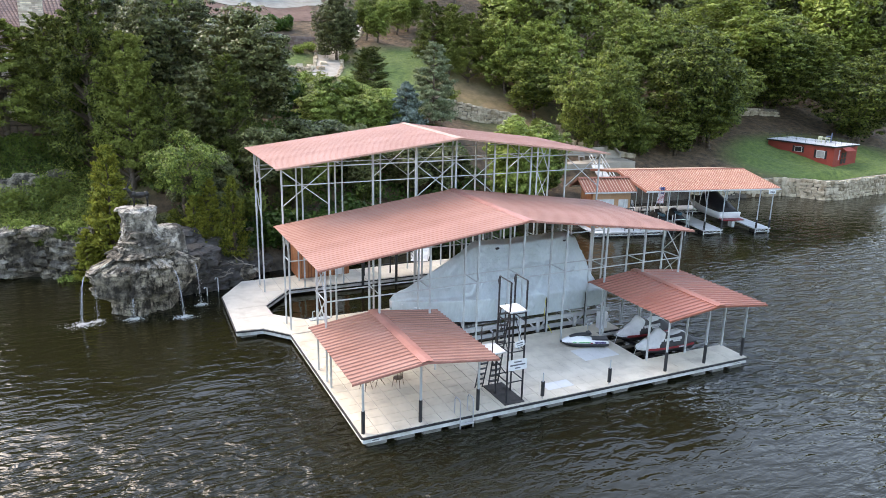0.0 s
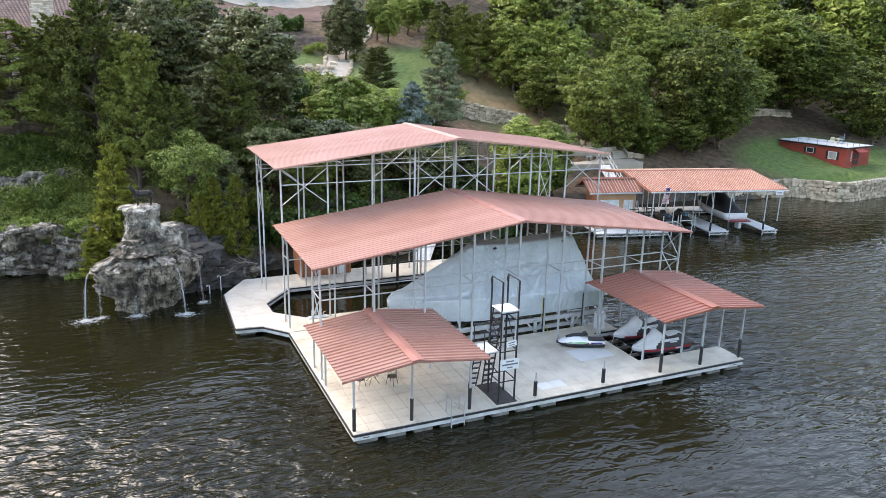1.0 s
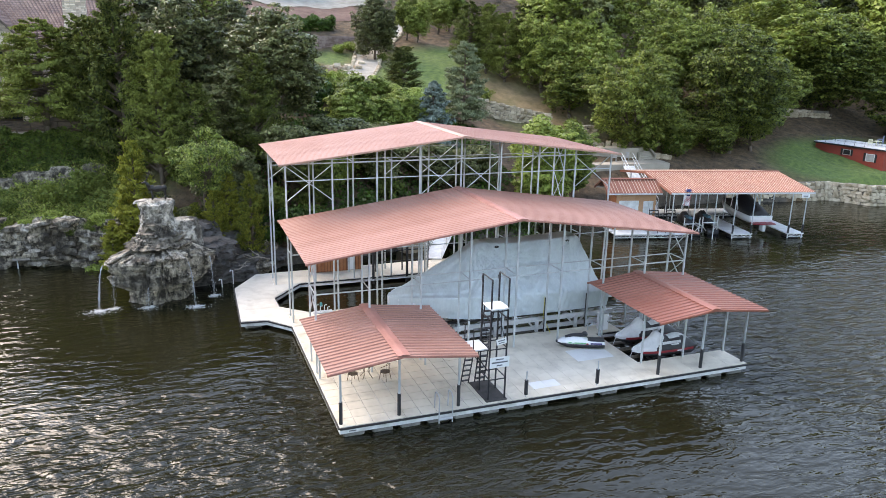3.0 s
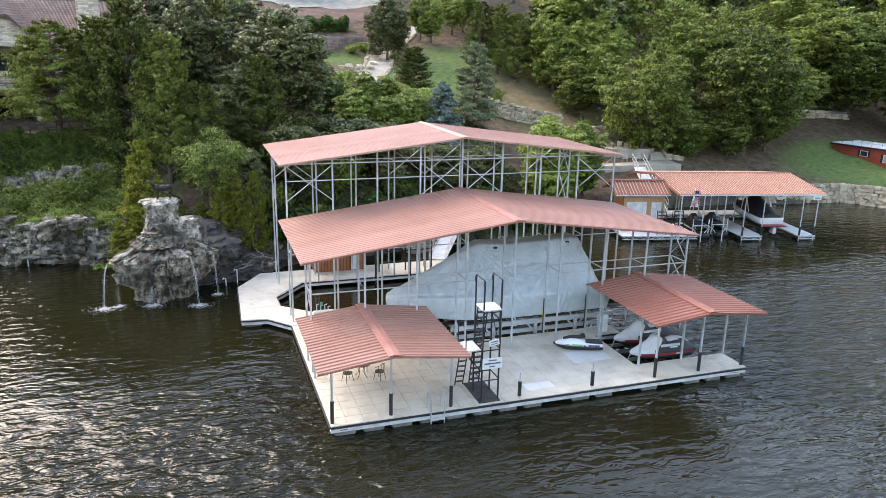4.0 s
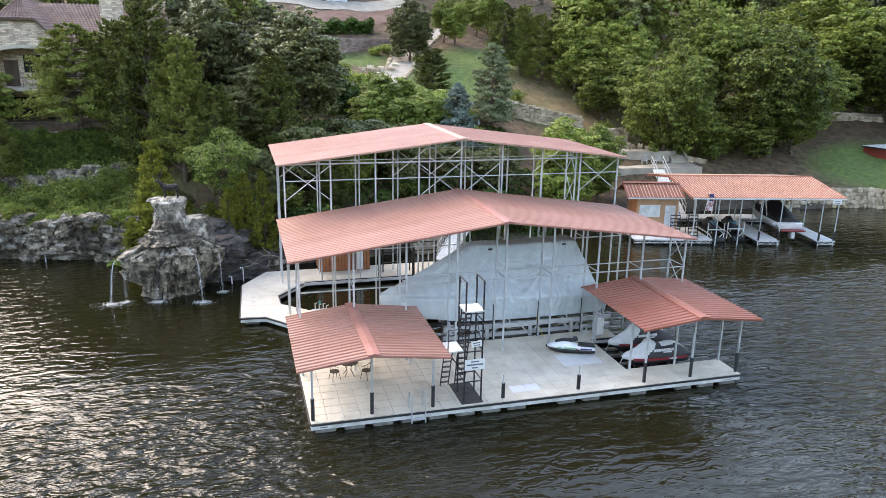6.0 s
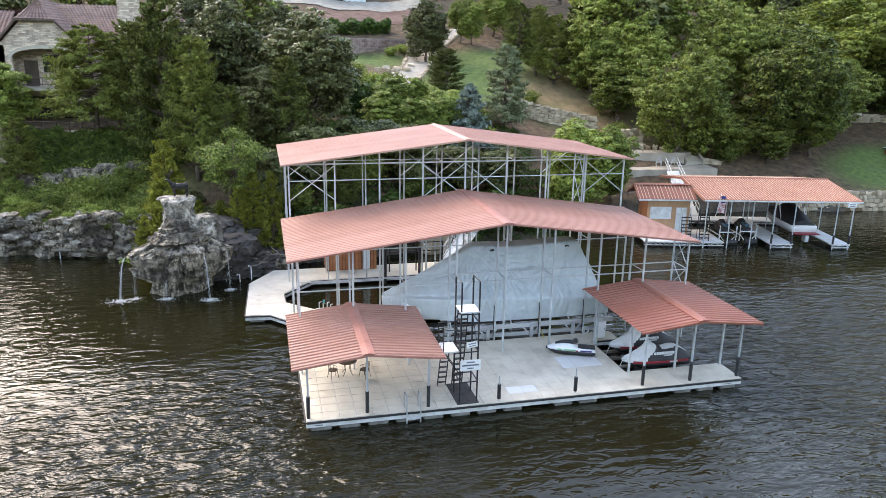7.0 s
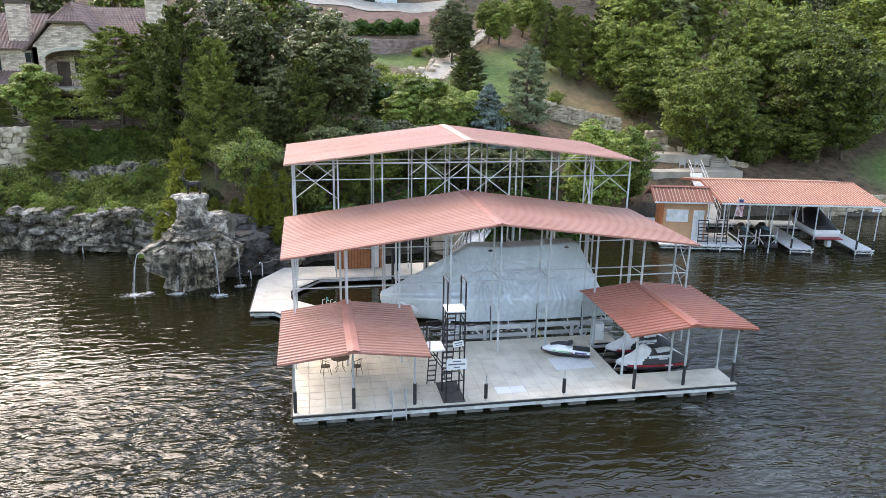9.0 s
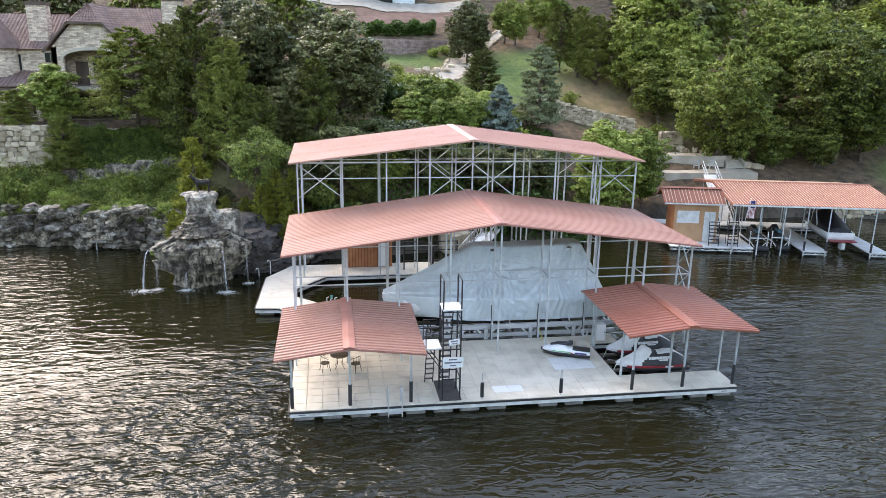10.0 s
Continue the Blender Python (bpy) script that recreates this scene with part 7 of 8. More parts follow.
def rough_stone(seed, cuts, round_off, bump, material, name):
    """A broken stone about one metre across: a cube worn towards a ball, with an uneven skin."""
    bm = bmesh.new()
    bmesh.ops.create_cube(bm, size=1.0)
    bmesh.ops.subdivide_edges(bm, edges=bm.edges, cuts=cuts, use_grid_fill=True)
    for v in bm.verts:
        p = v.co.copy()
        q = p.lerp(p.normalized() * 0.62, round_off)
        n1 = noise.noise_vector(p * 1.3 + Vector((seed * 3.7, 0, 0)))
        n2 = noise.noise_vector(p * 3.4 + Vector((0, seed * 5.1, 0)))
        v.co = q + n1 * bump + n2 * bump * 0.5
    return mesh_of(bm, name, material)


STONES = [rough_stone(k, 2, 0.42, 0.17, M_WALLSTONE, "stone") for k in range(7)]


def rubble_wall(name, path, height, thick, stone_h, label, cap=True, base_z=None, most=140):
    """A dry-laid rubble wall along a plan path: a dark core with proud, uneven stones, each a piece."""
    w = thing(name, (*path[0], 0), label, "wall", kind="structure")
    wr = random.Random(len(name) + int(path[0][0] * 10))
    core = bmesh.new()
    count = 0
    for (xa, ya), (xb, yb) in zip(path, path[1:]):
        L = math.hypot(xb - xa, yb - ya)
        ux, uy = (xb - xa) / L, (yb - ya) / L
        turn = math.atan2(uy, ux)
        za = (gz(xa, ya) - 0.6) if base_z is None else base_z
        zb = (gz(xb, yb) - 0.6) if base_z is None else base_z
        loft(core, [[(x - uy * -thick * 0.4, y - ux * thick * 0.4, z), (x + uy * -thick * 0.5, y + ux * thick * 0.5, z), (x + uy * -thick * 0.5, y + ux * thick * 0.5, z + height + 0.55), (x - uy * -thick * 0.4, y - ux * thick * 0.4, z + height + 0.55)] for x, y, z in ((xa, ya, za), (xb, yb, zb))])
        rows = max(2, round((height + 0.6) / stone_h))
        for r in range(rows):
            s = -wr.uniform(0, 0.3)
            while s < L:
                wd = stone_h * wr.uniform(1.0, 2.1)
                c = min(max(s + wd / 2, 0), L)
                f = c / L
                z = za + (zb - za) * f + (r + 0.5) * (height + 0.6) / rows
                if count < most:
                    piece("stone", wr.choice(STONES), w, (xa + ux * c + uy * thick * (0.4 + wr.uniform(-0.16, 0.2)), ya + uy * c - ux * thick * (0.4 + wr.uniform(-0.16, 0.2)), z + wr.uniform(-0.05, 0.05)), (wr.uniform(-0.2, 0.2), wr.uniform(-0.18, 0.18), turn + wr.uniform(-0.2, 0.2)), (wd * wr.uniform(0.85, 1.1), 0.34, (height + 0.6) / rows * wr.uniform(0.75, 1.2)))
                    count += 1
                s += wd
    part("wall_core", core, surface("mortar_core", (0.12, 0.10, 0.08), (0.26, 0.23, 0.19), 2, 0.9, 0, 0.5, 14), w)
    return w


rubble_wall("sea_wall", [(53, 37.4), (60, 36.5), (66, 35.6), (67.6, 33.6)], 2.1, 0.6, 0.42, "rough limestone sea wall along the lawn", base_z=-0.5, most=300)
rubble_wall("sea_wall", [(67.2, 33.9), (68.4, 31.9), (70.6, 31.3), (76, 32.2), (84, 32.9), (96, 33.4)], 2.2, 0.7, 0.42, "rough limestone sea wall with a buttress", base_z=-0.5, most=300)
rubble_wall("retaining_wall", [(27.6, 57.3), (31.0, 55.6), (34.2, 54.3), (38.4, 53.2)], 1.75, 0.5, 0.36, "pale rubble retaining wall below the lawn", most=210)
rubble_wall("retaining_wall", [(40.2, 49.9), (43.0, 50.4)], 1.7, 0.5, 0.4, "pale rubble retaining wall beside the path", most=70)
rubble_wall("terrace_wall", [(-33, 39.3), (-27.5, 39.4), (-22.6, 39.7)], 3.1, 0.6, 0.46, "stone terrace wall below the house", base_z=5.6, most=260)
for i in range(8):
    x = -20.5 + 1.2 * i
    y = 38.5 + 0.25 * math.sin(3 * i)
    z0 = gz(x, y)
    rock_part("ledge_rock", strata_lathe([(z0 - 0.6, 0.8), (z0 + 0.35, 0.8), (z0 + 0.6, 0.55), (z0 + 0.7, 0.02)], (x, y), (0, 0.1), (1.2, 0.6), 90 + i, 40, 26, 0.26), cliff)
block_r = random.Random(8)
BLOCKS = [rough_stone(20 + k, 3, 0.25, 0.22, M_PILLAR if k % 4 == 0 else M_ROCK, "ledge_block") for k in range(9)]
for i in range(230):
    x = block_r.uniform(-34, -9.8)
    z = block_r.choice((0.1, 0.35, 0.8, 1.2, 1.6, 2.0, 2.4, 2.9, 3.2)) + block_r.uniform(-0.12, 0.12)
    y = float(np.interp(x, [-34, -22, -10], [34.6, 33.6, 30.6])) - 0.55 - 0.12 * z + block_r.uniform(-0.35, 0.35) + (0.5 if z > 1.9 else 0)
    piece("ledge_block", block_r.choice(BLOCKS), cliff, (x, y, z), (block_r.uniform(-0.25, 0.25), block_r.uniform(-0.22, 0.22), block_r.uniform(-0.5, 0.5)), (block_r.uniform(0.35, 1.4), block_r.uniform(0.6, 1.2), block_r.uniform(0.2, 0.6)))
for i in range(9):
    a = 2.4 + 0.62 * i
    k = block_r.uniform(0.7, 1.1)
    piece("ledge_block", BLOCKS[0], fall, (-7.2 + 0.62 * math.cos(a) - 0.12 * (i % 2), 22.85 + 0.5 * math.sin(a), 6.17 + block_r.uniform(-0.06, 0.06)), (block_r.uniform(-0.08, 0.08), block_r.uniform(-0.08, 0.08), a), (k * 0.9, k * 0.8, 0.2))
for i in range(60):
    x = block_r.uniform(-4.5, 1.0)
    y = 24.3 + block_r.uniform(0, 3.4)
    k = block_r.uniform(0.3, 0.9)
    piece("ledge_block", block_r.choice(BLOCKS), bank_rock, (x, y, max(0.1, 0.95 * (y - 24.2)) * block_r.uniform(0.5, 1.0)), (block_r.uniform(-0.3, 0.3), block_r.uniform(-0.3, 0.3), block_r.uniform(0, 3)), (k * 1.4, k, k * 0.6))
rubble_wall("woodland_wall", [(76, 58), (82, 57.5), (88, 57)], 1.0, 0.5, 0.4, "low stone wall under the trees", most=80)

# patio, path and steps above the white dock
M_PATIO = surface("grey_patio_concrete", (0.27, 0.235, 0.185), (0.45, 0.40, 0.325), 0.7, 0.85, 0, 0.2, 30, stain=(0.22, 0.21, 0.19))
patio = tagged(part("pavement", prism(bmesh.new(), [(35.5, 44.4), (38, 42.4), (48.2, 41.8), (48.6, 44.6), (40, 46.2)], 1.2, 4.0), M_PATIO, None), "pale concrete patio above the bank", "patio", kind="structure")
part("retaining_wall", prism(bmesh.new(), [(35.3, 45.0), (40, 46.1), (46.0, 45.2), (46.0, 45.5), (40, 46.5), (35.2, 45.4)], 3.0, 5.35), M_PATIO, patio, "grey concrete retaining wall")
part("upper_walk", prism(bmesh.new(), [(33, 46.4), (40, 46.5), (46.5, 45.6), (48.5, 47.0), (40, 49.2), (33, 48.6)], 4.0, 5.3), M_PATIO, patio, "pale concrete walk")
st_ = thing("steps", (47.3, 45.4, 4.0), "concrete steps beside the patio wall", "steps")
for i in range(6):
    part("step", bx(46.2, 45.0 + 0.33 * i, 4.0 + 0.2 * i, 48.3, 45.0 + 0.33 * (i + 1), 4.2 + 0.2 * i), M_PATIO, st_)
for x in (46.15, 48.3):
    part("cheek_wall", loft(bmesh.new(), [[(x, 44.9, 3.9), (x + 0.25, 44.9, 3.9), (x + 0.25, 44.9, 4.5), (x, 44.9, 4.5)], [(x, 47.1, 3.9), (x + 0.25, 47.1, 3.9), (x + 0.25, 47.1, 5.75), (x, 47.1, 5.75)]]), M_PATIO, st_)


def plain_chair(name, x, y, z, turn, material, label, s=1.0):
    c = thing(name, (0, 0, 0), label, "chair")
    part("seat", bx(-0.27, -0.25, 0.4, 0.27, 0.25, 0.45, bevel=0.01), material, c)
    for i in range(5):
        part("back_slat", bx(-0.25 + 0.11 * i, 0.22, 0.5, -0.18 + 0.11 * i, 0.25, 0.95), material, c)
    part("top_rail", bx(-0.27, 0.21, 0.93, 0.27, 0.26, 1.0), material, c)
    for sx in (-0.25, 0.25):
        part("arm", bx(sx - 0.03, -0.25, 0.63, sx + 0.03, 0.25, 0.66), material, c)
        for sy in (-0.22, 0.23):
            part("leg", bx(sx - 0.025, sy - 0.025, 0, sx + 0.025, sy + 0.025, 0.64), material, c)
    c.matrix_basis = pose(x, y, z, 0, 0, turn) @ Matrix.Scale(s, 4)
    return c


M_GREYCHAIR = surface("grey_resin", (0.26, 0.26, 0.25), (0.4, 0.4, 0.39), 2, 0.6, 0, 0.05, 30)
ch = plain_chair("patio_chair", 42.3, 44.4, 4.0, 160, M_GREYCHAIR, "grey slatted chair on the upper patio", 1.1)
copy_thing(ch, pose(43.8, 44.3, 4.0, 0, 0, 195))
copy_thing(ch, pose(37.2, 43.6, 4.0, 0, 0, 200))
bl = np.random.default_rng(77)
for i in range(12):
    x, y = 42.5 + 0.75 * i + bl.uniform(-0.2, 0.2), 49.0 - 0.33 * i + bl.uniform(-0.2, 0.4)
    b_ = new("boulder", STONES[i % 6])
    b_.matrix_basis = pose(x, y, gz(x, y) + 0.15, bl.uniform(-20, 20), 0, bl.uniform(0, 360)) @ Matrix.Diagonal((bl.uniform(0.6, 1.1), bl.uniform(0.5, 0.8), bl.uniform(0.5, 0.75), 1))
    tagged(b_, "pale limestone boulder edging the path", "boulder", "boulders along the path")

# ---- red shed with a roof terrace on the lawn ----


def red_shed():
    s = thing("red_shed", (0, 0, 0), "dark red shed with white roof terrace set into the lawn", "shed")
    m_red = surface("dark_red_siding", (0.26, 0.035, 0.025), (0.36, 0.06, 0.04), 0.8, 0.6, 0, 0.1, 20)
    W, D, H = 6.2, 10.6, 2.9
    part("wall_shell", bx(0, 0, -0.8, W, D, H - 0.15), m_red, s)
    board = mesh_of(bx(-0.012, -0.015, -0.5, 0.012, 0, H - 0.2), "siding_batten", m_red)
    for i in range(20):
        piece("siding_batten", board, s, (0.15 + 0.31 * i, 0, 0))
    for i in range(34):
        piece("siding_batten", board, s, (0, 0.15 + 0.31 * i, 0), (0, 0, -math.pi / 2))
    part("roof_deck", bx(-0.2, -0.2, H - 0.15, W + 0.2, D + 0.2, H + 0.05), M_FASCIA, s, "white flat roof deck")
    part("roof_edge", bx(-0.24, -0.24, H - 0.2, W + 0.24, -0.2, H), M_BLACK, s)
    part("roof_edge", bx(-0.24, -0.2, H - 0.2, -0.2, D + 0.2, H), M_BLACK, s)
    for x in np.linspace(0, W, 5):
        for y in (0.0, D):
            part("rail_post", bar((x, y, H), (x, y, H + 0.95), 0.02, 5), M_BLACK, s)
    for y in np.linspace(0, D, 8):
        for x in (0.0, W):
            part("rail_post", bar((x, y, H), (x, y, H + 0.95), 0.02, 5), M_BLACK, s)
    for z in (H + 0.5, H + 0.95):
        for a, b in (((0, 0, z), (W, 0, z)), ((W, 0, z), (W, D, z)), ((W, D, z), (0, D, z)), ((0, D, z), (0, 0, z))):
            part("rail", bar(a, b, 0.014, 5), M_BLACK, s)
    win = part("window", bx(-0.04, 1.3, 1.0, 0.0, 2.6, 2.1), M_FASCIA, s, "white window with dark shutters")
    part("pane", bx(-0.06, 1.4, 1.08, -0.041, 2.5, 2.02), M_GREYCHAIR, win)
    for y in (1.0, 2.65):
        part("shutter", bx(-0.06, y, 0.95, -0.005, y + 0.28, 2.15), M_BLACK, s, "dark shutter")
    win = part("window", bx(-0.04, 4.9, 1.5, 0.0, 6.1, 2.3), M_FASCIA, s, "window with dark shutters")
    part("pane", bx(-0.06, 5.0, 1.58, -0.041, 6.0, 2.22), M_BLACK, win)
    for y in (4.6, 6.15):
        part("shutter", bx(-0.06, y, 1.45, -0.005, y + 0.27, 2.35), M_BLACK, s, "dark shutter")
    door = part("door", bx(1.9, -0.05, 0.0, 3.5, 0.0, 2.1), m_red, s, "dark red double door")
    for x in (2.0, 2.75):
        for z in (0.3, 1.15):
            part("pane", bx(x, -0.065, z, x + 0.6, -0.051, z + 0.75), M_BLACK, door)
    part("awning", loft(bmesh.new(), [[(x, -0.02, 2.75), (x, -1.0, 2.25), (x, -1.0, 2.15), (x, -0.02, 2.65)] for x in (1.7, 3.9)]), m_red, s, "red door awning")
    for i in range(5):
        part("number_bar", bx(1.35, -0.02, 2.1 - 0.3 * i, 1.6, -0.003, 2.3 - 0.3 * i), M_FASCIA, s, "pale plate")
    s.matrix_basis = pose(77.8, 38.3, 2.55, 0, 0, 8) @ Matrix.Scale(0.9, 4)
    return s


red_shed()
RS = pose(77.8, 38.3, 2.55, 0, 0, 8) @ Matrix.Scale(0.9, 4)
M_BLUECH = surface("blue_cushion", (0.10, 0.13, 0.22), (0.16, 0.2, 0.3), 2, 0.8, 0, 0.1, 20)
M_YELLOW = surface("cream_resin", (0.55, 0.55, 0.36), (0.66, 0.66, 0.45), 2, 0.5, 0, 0.02, 20)
c1 = plain_chair("lounge_chair", 0, 0, 0, 0, M_BLUECH, "blue high-backed lounge chair on the roof terrace")
c1.matrix_basis = RS @ pose(4.2, 3.4, 2.95, 0, 0, 200) @ Matrix.Scale(1.4, 4)
c2 = plain_chair("garden_chair", 0, 0, 0, 0, M_YELLOW, "cream plastic garden chair on the roof terrace")
c2.matrix_basis = RS @ pose(2.0, 3.5, 2.95, 0, 0, 120)
gt = thing("garden_table", (0, 0, 0), "cream plastic garden table on the roof terrace", "table")
part("tabletop", bx(-0.6, -0.4, 0.68, 0.6, 0.4, 0.73, bevel=0.02), M_YELLOW, gt)
for sx in (-0.5, 0.5):
    for sy in (-0.32, 0.32):
        part("leg", bar((sx, sy, 0), (sx, sy, 0.68), 0.03, 6), M_YELLOW, gt)
gt.matrix_basis = RS @ pose(3.0, 3.2, 2.95)

# ---- the stone house above the bank ----


def stone_material():
    m = bpy.data.materials.new("ledgestone_veneer")
    n, l, p = nodes_of(m)
    g = n.new("ShaderNodeNewGeometry")
    sx = n.new("ShaderNodeSeparateXYZ")
    l.new(g.outputs["Position"], sx.inputs[0])
    ad = n.new("ShaderNodeMath")
    l.new(sx.outputs[0], ad.inputs[0])
    l.new(sx.outputs[1], ad.inputs[1])
    cb = n.new("ShaderNodeCombineXYZ")
    l.new(ad.outputs[0], cb.inputs[0])
    l.new(sx.outputs[2], cb.inputs[1])
    b = n.new("ShaderNodeTexBrick")
    b.inputs["Scale"].default_value = 1.0
    b.inputs["Brick Width"].default_value, b.inputs["Row Height"].default_value, b.inputs["Mortar Size"].default_value = 0.46, 0.15, 0.010
    b.inputs["Color1"].default_value, b.inputs["Color2"].default_value, b.inputs["Mortar"].default_value = (0.80, 0.63, 0.46, 1), (0.40, 0.285, 0.205, 1), (0.36, 0.29, 0.235, 1)
    l.new(cb.outputs[0], b.inputs["Vector"])
    no = n.new("ShaderNodeTexNoise")
    no.inputs["Scale"].default_value, no.inputs["Detail"].default_value = 2.2, 6
    l.new(g.outputs["Position"], no.inputs["Vector"])
    mx = n.new("ShaderNodeMix")
    mx.data_type, mx.blend_type = "RGBA", "OVERLAY"
    mx.inputs["Factor"].default_value = 0.6
    l.new(b.outputs["Color"], mx.inputs["A"])
    l.new(no.outputs["Fac"], mx.inputs["B"])
    hs = n.new("ShaderNodeHueSaturation")
    hs.inputs["Saturation"].default_value = 0.85
    l.new(mx.outputs["Result"], hs.inputs["Color"])
    l.new(hs.outputs[0], p.inputs["Base Color"])
    bp = n.new("ShaderNodeBump")
    bp.inputs["Strength"].default_value, bp.inputs["Distance"].default_value = 0.7, 0.04
    l.new(b.outputs["Fac"], bp.inputs["Height"])
    bp.invert = True
    l.new(bp.outputs[0], p.inputs["Normal"])
    p.inputs["Roughness"].default_value = 0.9
    return m


M_STONE = stone_material()
M_TILE = surface("clay_barrel_tiles", (0.10, 0.058, 0.048), (0.225, 0.142, 0.120), 1.4, 0.75, 0, 0.3, 10, stain=(0.12, 0.085, 0.085), stain_scale=1.2, stain_amount=0.6)
M_TRIM = surface("cream_stone_trim", (0.42, 0.37, 0.29), (0.55, 0.49, 0.40), 2, 0.8, 0, 0.2, 20)
M_DARKWOOD = surface("dark_wood", (0.05, 0.032, 0.022), (0.12, 0.08, 0.055), 2, 0.6, 0, 0.2, 20, stretch=(1, 1, 0.3))


def tile_plane(parent, a, b, c, d, name="roof_plane"):
    """Barrel-tiled roof plane: a-b along the eave, d-c along the top; rolls and courses in relief."""
    a, b, c, d = (Vector(v) for v in (a, b, c, d))
    nrm = (b - a).cross(d - a).normalized()
    wu, hv = max((b - a).length, (c - d).length), (d - a).length
    nu, nv = max(4, int(wu / 0.34) * 4), max(3, int(hv / 0.42) * 3)
    arr = np.zeros((nv + 1, nu + 1, 3))
    for j in range(nv + 1):
        v = j / nv
        l, r = a.lerp(d, v), b.lerp(c, v)
        step = 0.05 * (1 - (j % 3) / 2.0)
        for i in range(nu + 1):
            arr[j, i] = l.lerp(r, i / nu) + nrm * (0.075 * abs(math.sin(math.pi * i / 4.0)) + step)
    arr -= np.array(place_of(parent))
    ob = new(name, grid_mesh(name, arr, nu + 1, nv + 1, M_TILE, smooth=False))
    ob.parent = parent
    return ob


def window(parent, x0, x1, y, z0, z1, panes=2):
    w = part("window", bx(x0, y - 0.06, z0, x1, y + 0.02, z1), M_TRIM, parent, "cream-framed window")
    step = (x1 - x0 - 0.12) / panes
    for i in range(panes):
        part("pane", bx(x0 + 0.08 + step * i, y - 0.075, z0 + 0.08, x0 + 0.04 + step * (i + 1), y - 0.061, z1 - 0.08), M_GLASS, w)


def stone_house():
    h = thing("stone_house", (-21, 48, 8.4), "large stone house with clay-tile roofs, chimneys and a balcony", "house")
    # gabled wing: front wall with an arched balcony opening
    bm = bmesh.new()
    arch = [(-23.5, 12.2), (-23.5, 14.9)] + [(-20.75 - 2.75 * math.cos(t), 14.9 + 0.85 * math.sin(t)) for t in np.linspace(0, math.pi, 13)][1:-1] + [(-18.0, 14.9), (-18.0, 12.2)]
    for y0_, y1_ in ((48.0, 48.45),):
        ring = [(-24.5, 12.2), (-24.5, 16.0), (-22.4, 18.3), (-19.8, 18.3), (-17.2, 16.0), (-17.2, 12.2)]
        fr = [bm.verts.new((x, y0_, z)) for x, z in ring + arch[::-1]]
        bk = [bm.verts.new((x, y1_, z)) for x, z in ring + arch[::-1]]
        bm.faces.new(fr)
        bm.faces.new(bk[::-1])
        k = len(fr)
        for i in range(k):
            j = (i + 1) % k
            bm.faces.new((fr[j], fr[i], bk[i], bk[j]))
    bmesh.ops.recalc_face_normals(bm, faces=bm.faces)
    part("gable_wall", bm, M_STONE, h, "pale ledgestone gable wall with arched opening")
    part("balcony_floor", bx(-24.5, 47.6, 11.9, -17.2, 50.6, 12.2), M_TRIM, h)
    part("wall", bx(-24.5, 50.6, 8.0, -12.2, 60, 16.2), M_STONE, h)
    part("wall", bx(-24.5, 48.0, 8.0, -24.05, 50.6, 16.0), M_STONE, h)
    part("wall", bx(-17.65, 48.0, 8.0, -17.2, 50.6, 16.0), M_STONE, h)
    part("wall", bx(-17.2, 49.6, 8.0, -12.0, 50.6, 16.2), M_STONE, h)
    for i in range(12):
        t0 = math.pi * i / 12
        t1 = math.pi * (i + 1) / 12
        part("arch_stone", loft(bmesh.new(), [[(-20.75 - r * math.cos(t), y, 14.9 + (0.85 + r - 2.75) * math.sin(t)) for r, y in ((2.75, 47.93), (3.05, 47.93), (3.05, 48.02), (2.75, 48.02))] for t in (t0, t1)]), M_TRIM, h)
    for x in (-23.75, -17.95):
        part("column", bx(x - 0.3, 47.75, 8.2, x + 0.3, 48.3, 12.0, bevel=0.03), M_STONE, h, "stone column")
    window(h, -21.6, -19.6, 50.6, 13.4, 15.2)
    part("door", bx(-23.2, 50.5, 12.2, -22.0, 50.59, 14.6), M_DARKWOOD, h)
    for z in (12.45, 13.1):
        part("balcony_rail", bar((-23.5, 47.9, z), (-18.0, 47.9, z), 0.035, 6), M_DARKWOOD, h)
    for x in np.linspace(-23.4, -18.1, 8):
        part("baluster", bar((x, 47.9, 12.2), (x, 47.9, 13.1), 0.02, 5), M_DARKWOOD, h)
    # clipped gable roof of the wing and the main roof behind it
    tile_plane(h, (-25.1, 60, 15.6), (-25.1, 47.4, 15.6), (-22.7, 47.4, 18.35), (-22.7, 60, 18.35))
    tile_plane(h, (-22.7, 60, 18.35), (-22.7, 47.4, 18.35), (-21.1, 49.6, 20.2), (-21.1, 60, 20.2))
    tile_plane(h, (-16.9, 47.4, 15.6), (-16.9, 60, 15.6), (-19.5, 60, 18.35), (-19.5, 47.4, 18.35))
    tile_plane(h, (-19.5, 47.4, 18.35), (-19.5, 60, 18.35), (-21.1, 60, 20.2), (-21.1, 49.6, 20.2))
    tile_plane(h, (-22.7, 47.5, 18.35), (-19.5, 47.5, 18.35), (-21.05, 49.6, 20.2), (-21.15, 49.6, 20.2))
    for pa, pb in (((-25.15, 47.5, 15.5), (-22.7, 47.5, 18.3)), ((-19.5, 47.5, 18.3), (-16.85, 47.5, 15.5)), ((-22.7, 47.5, 18.3), (-19.5, 47.5, 18.3))):
        part("verge_board", bar(pa, pb, 0.13, 4), M_DARKWOOD, h)
    tile_plane(h, (-17.6, 49.0, 16.1), (-8.0, 49.0, 16.1), (-8.0, 55, 20.0), (-21.0, 55, 20.0))
    part("wall", bx(-12.0, 49.6, 8.0, -8.2, 60, 16.2), M_STONE, h)
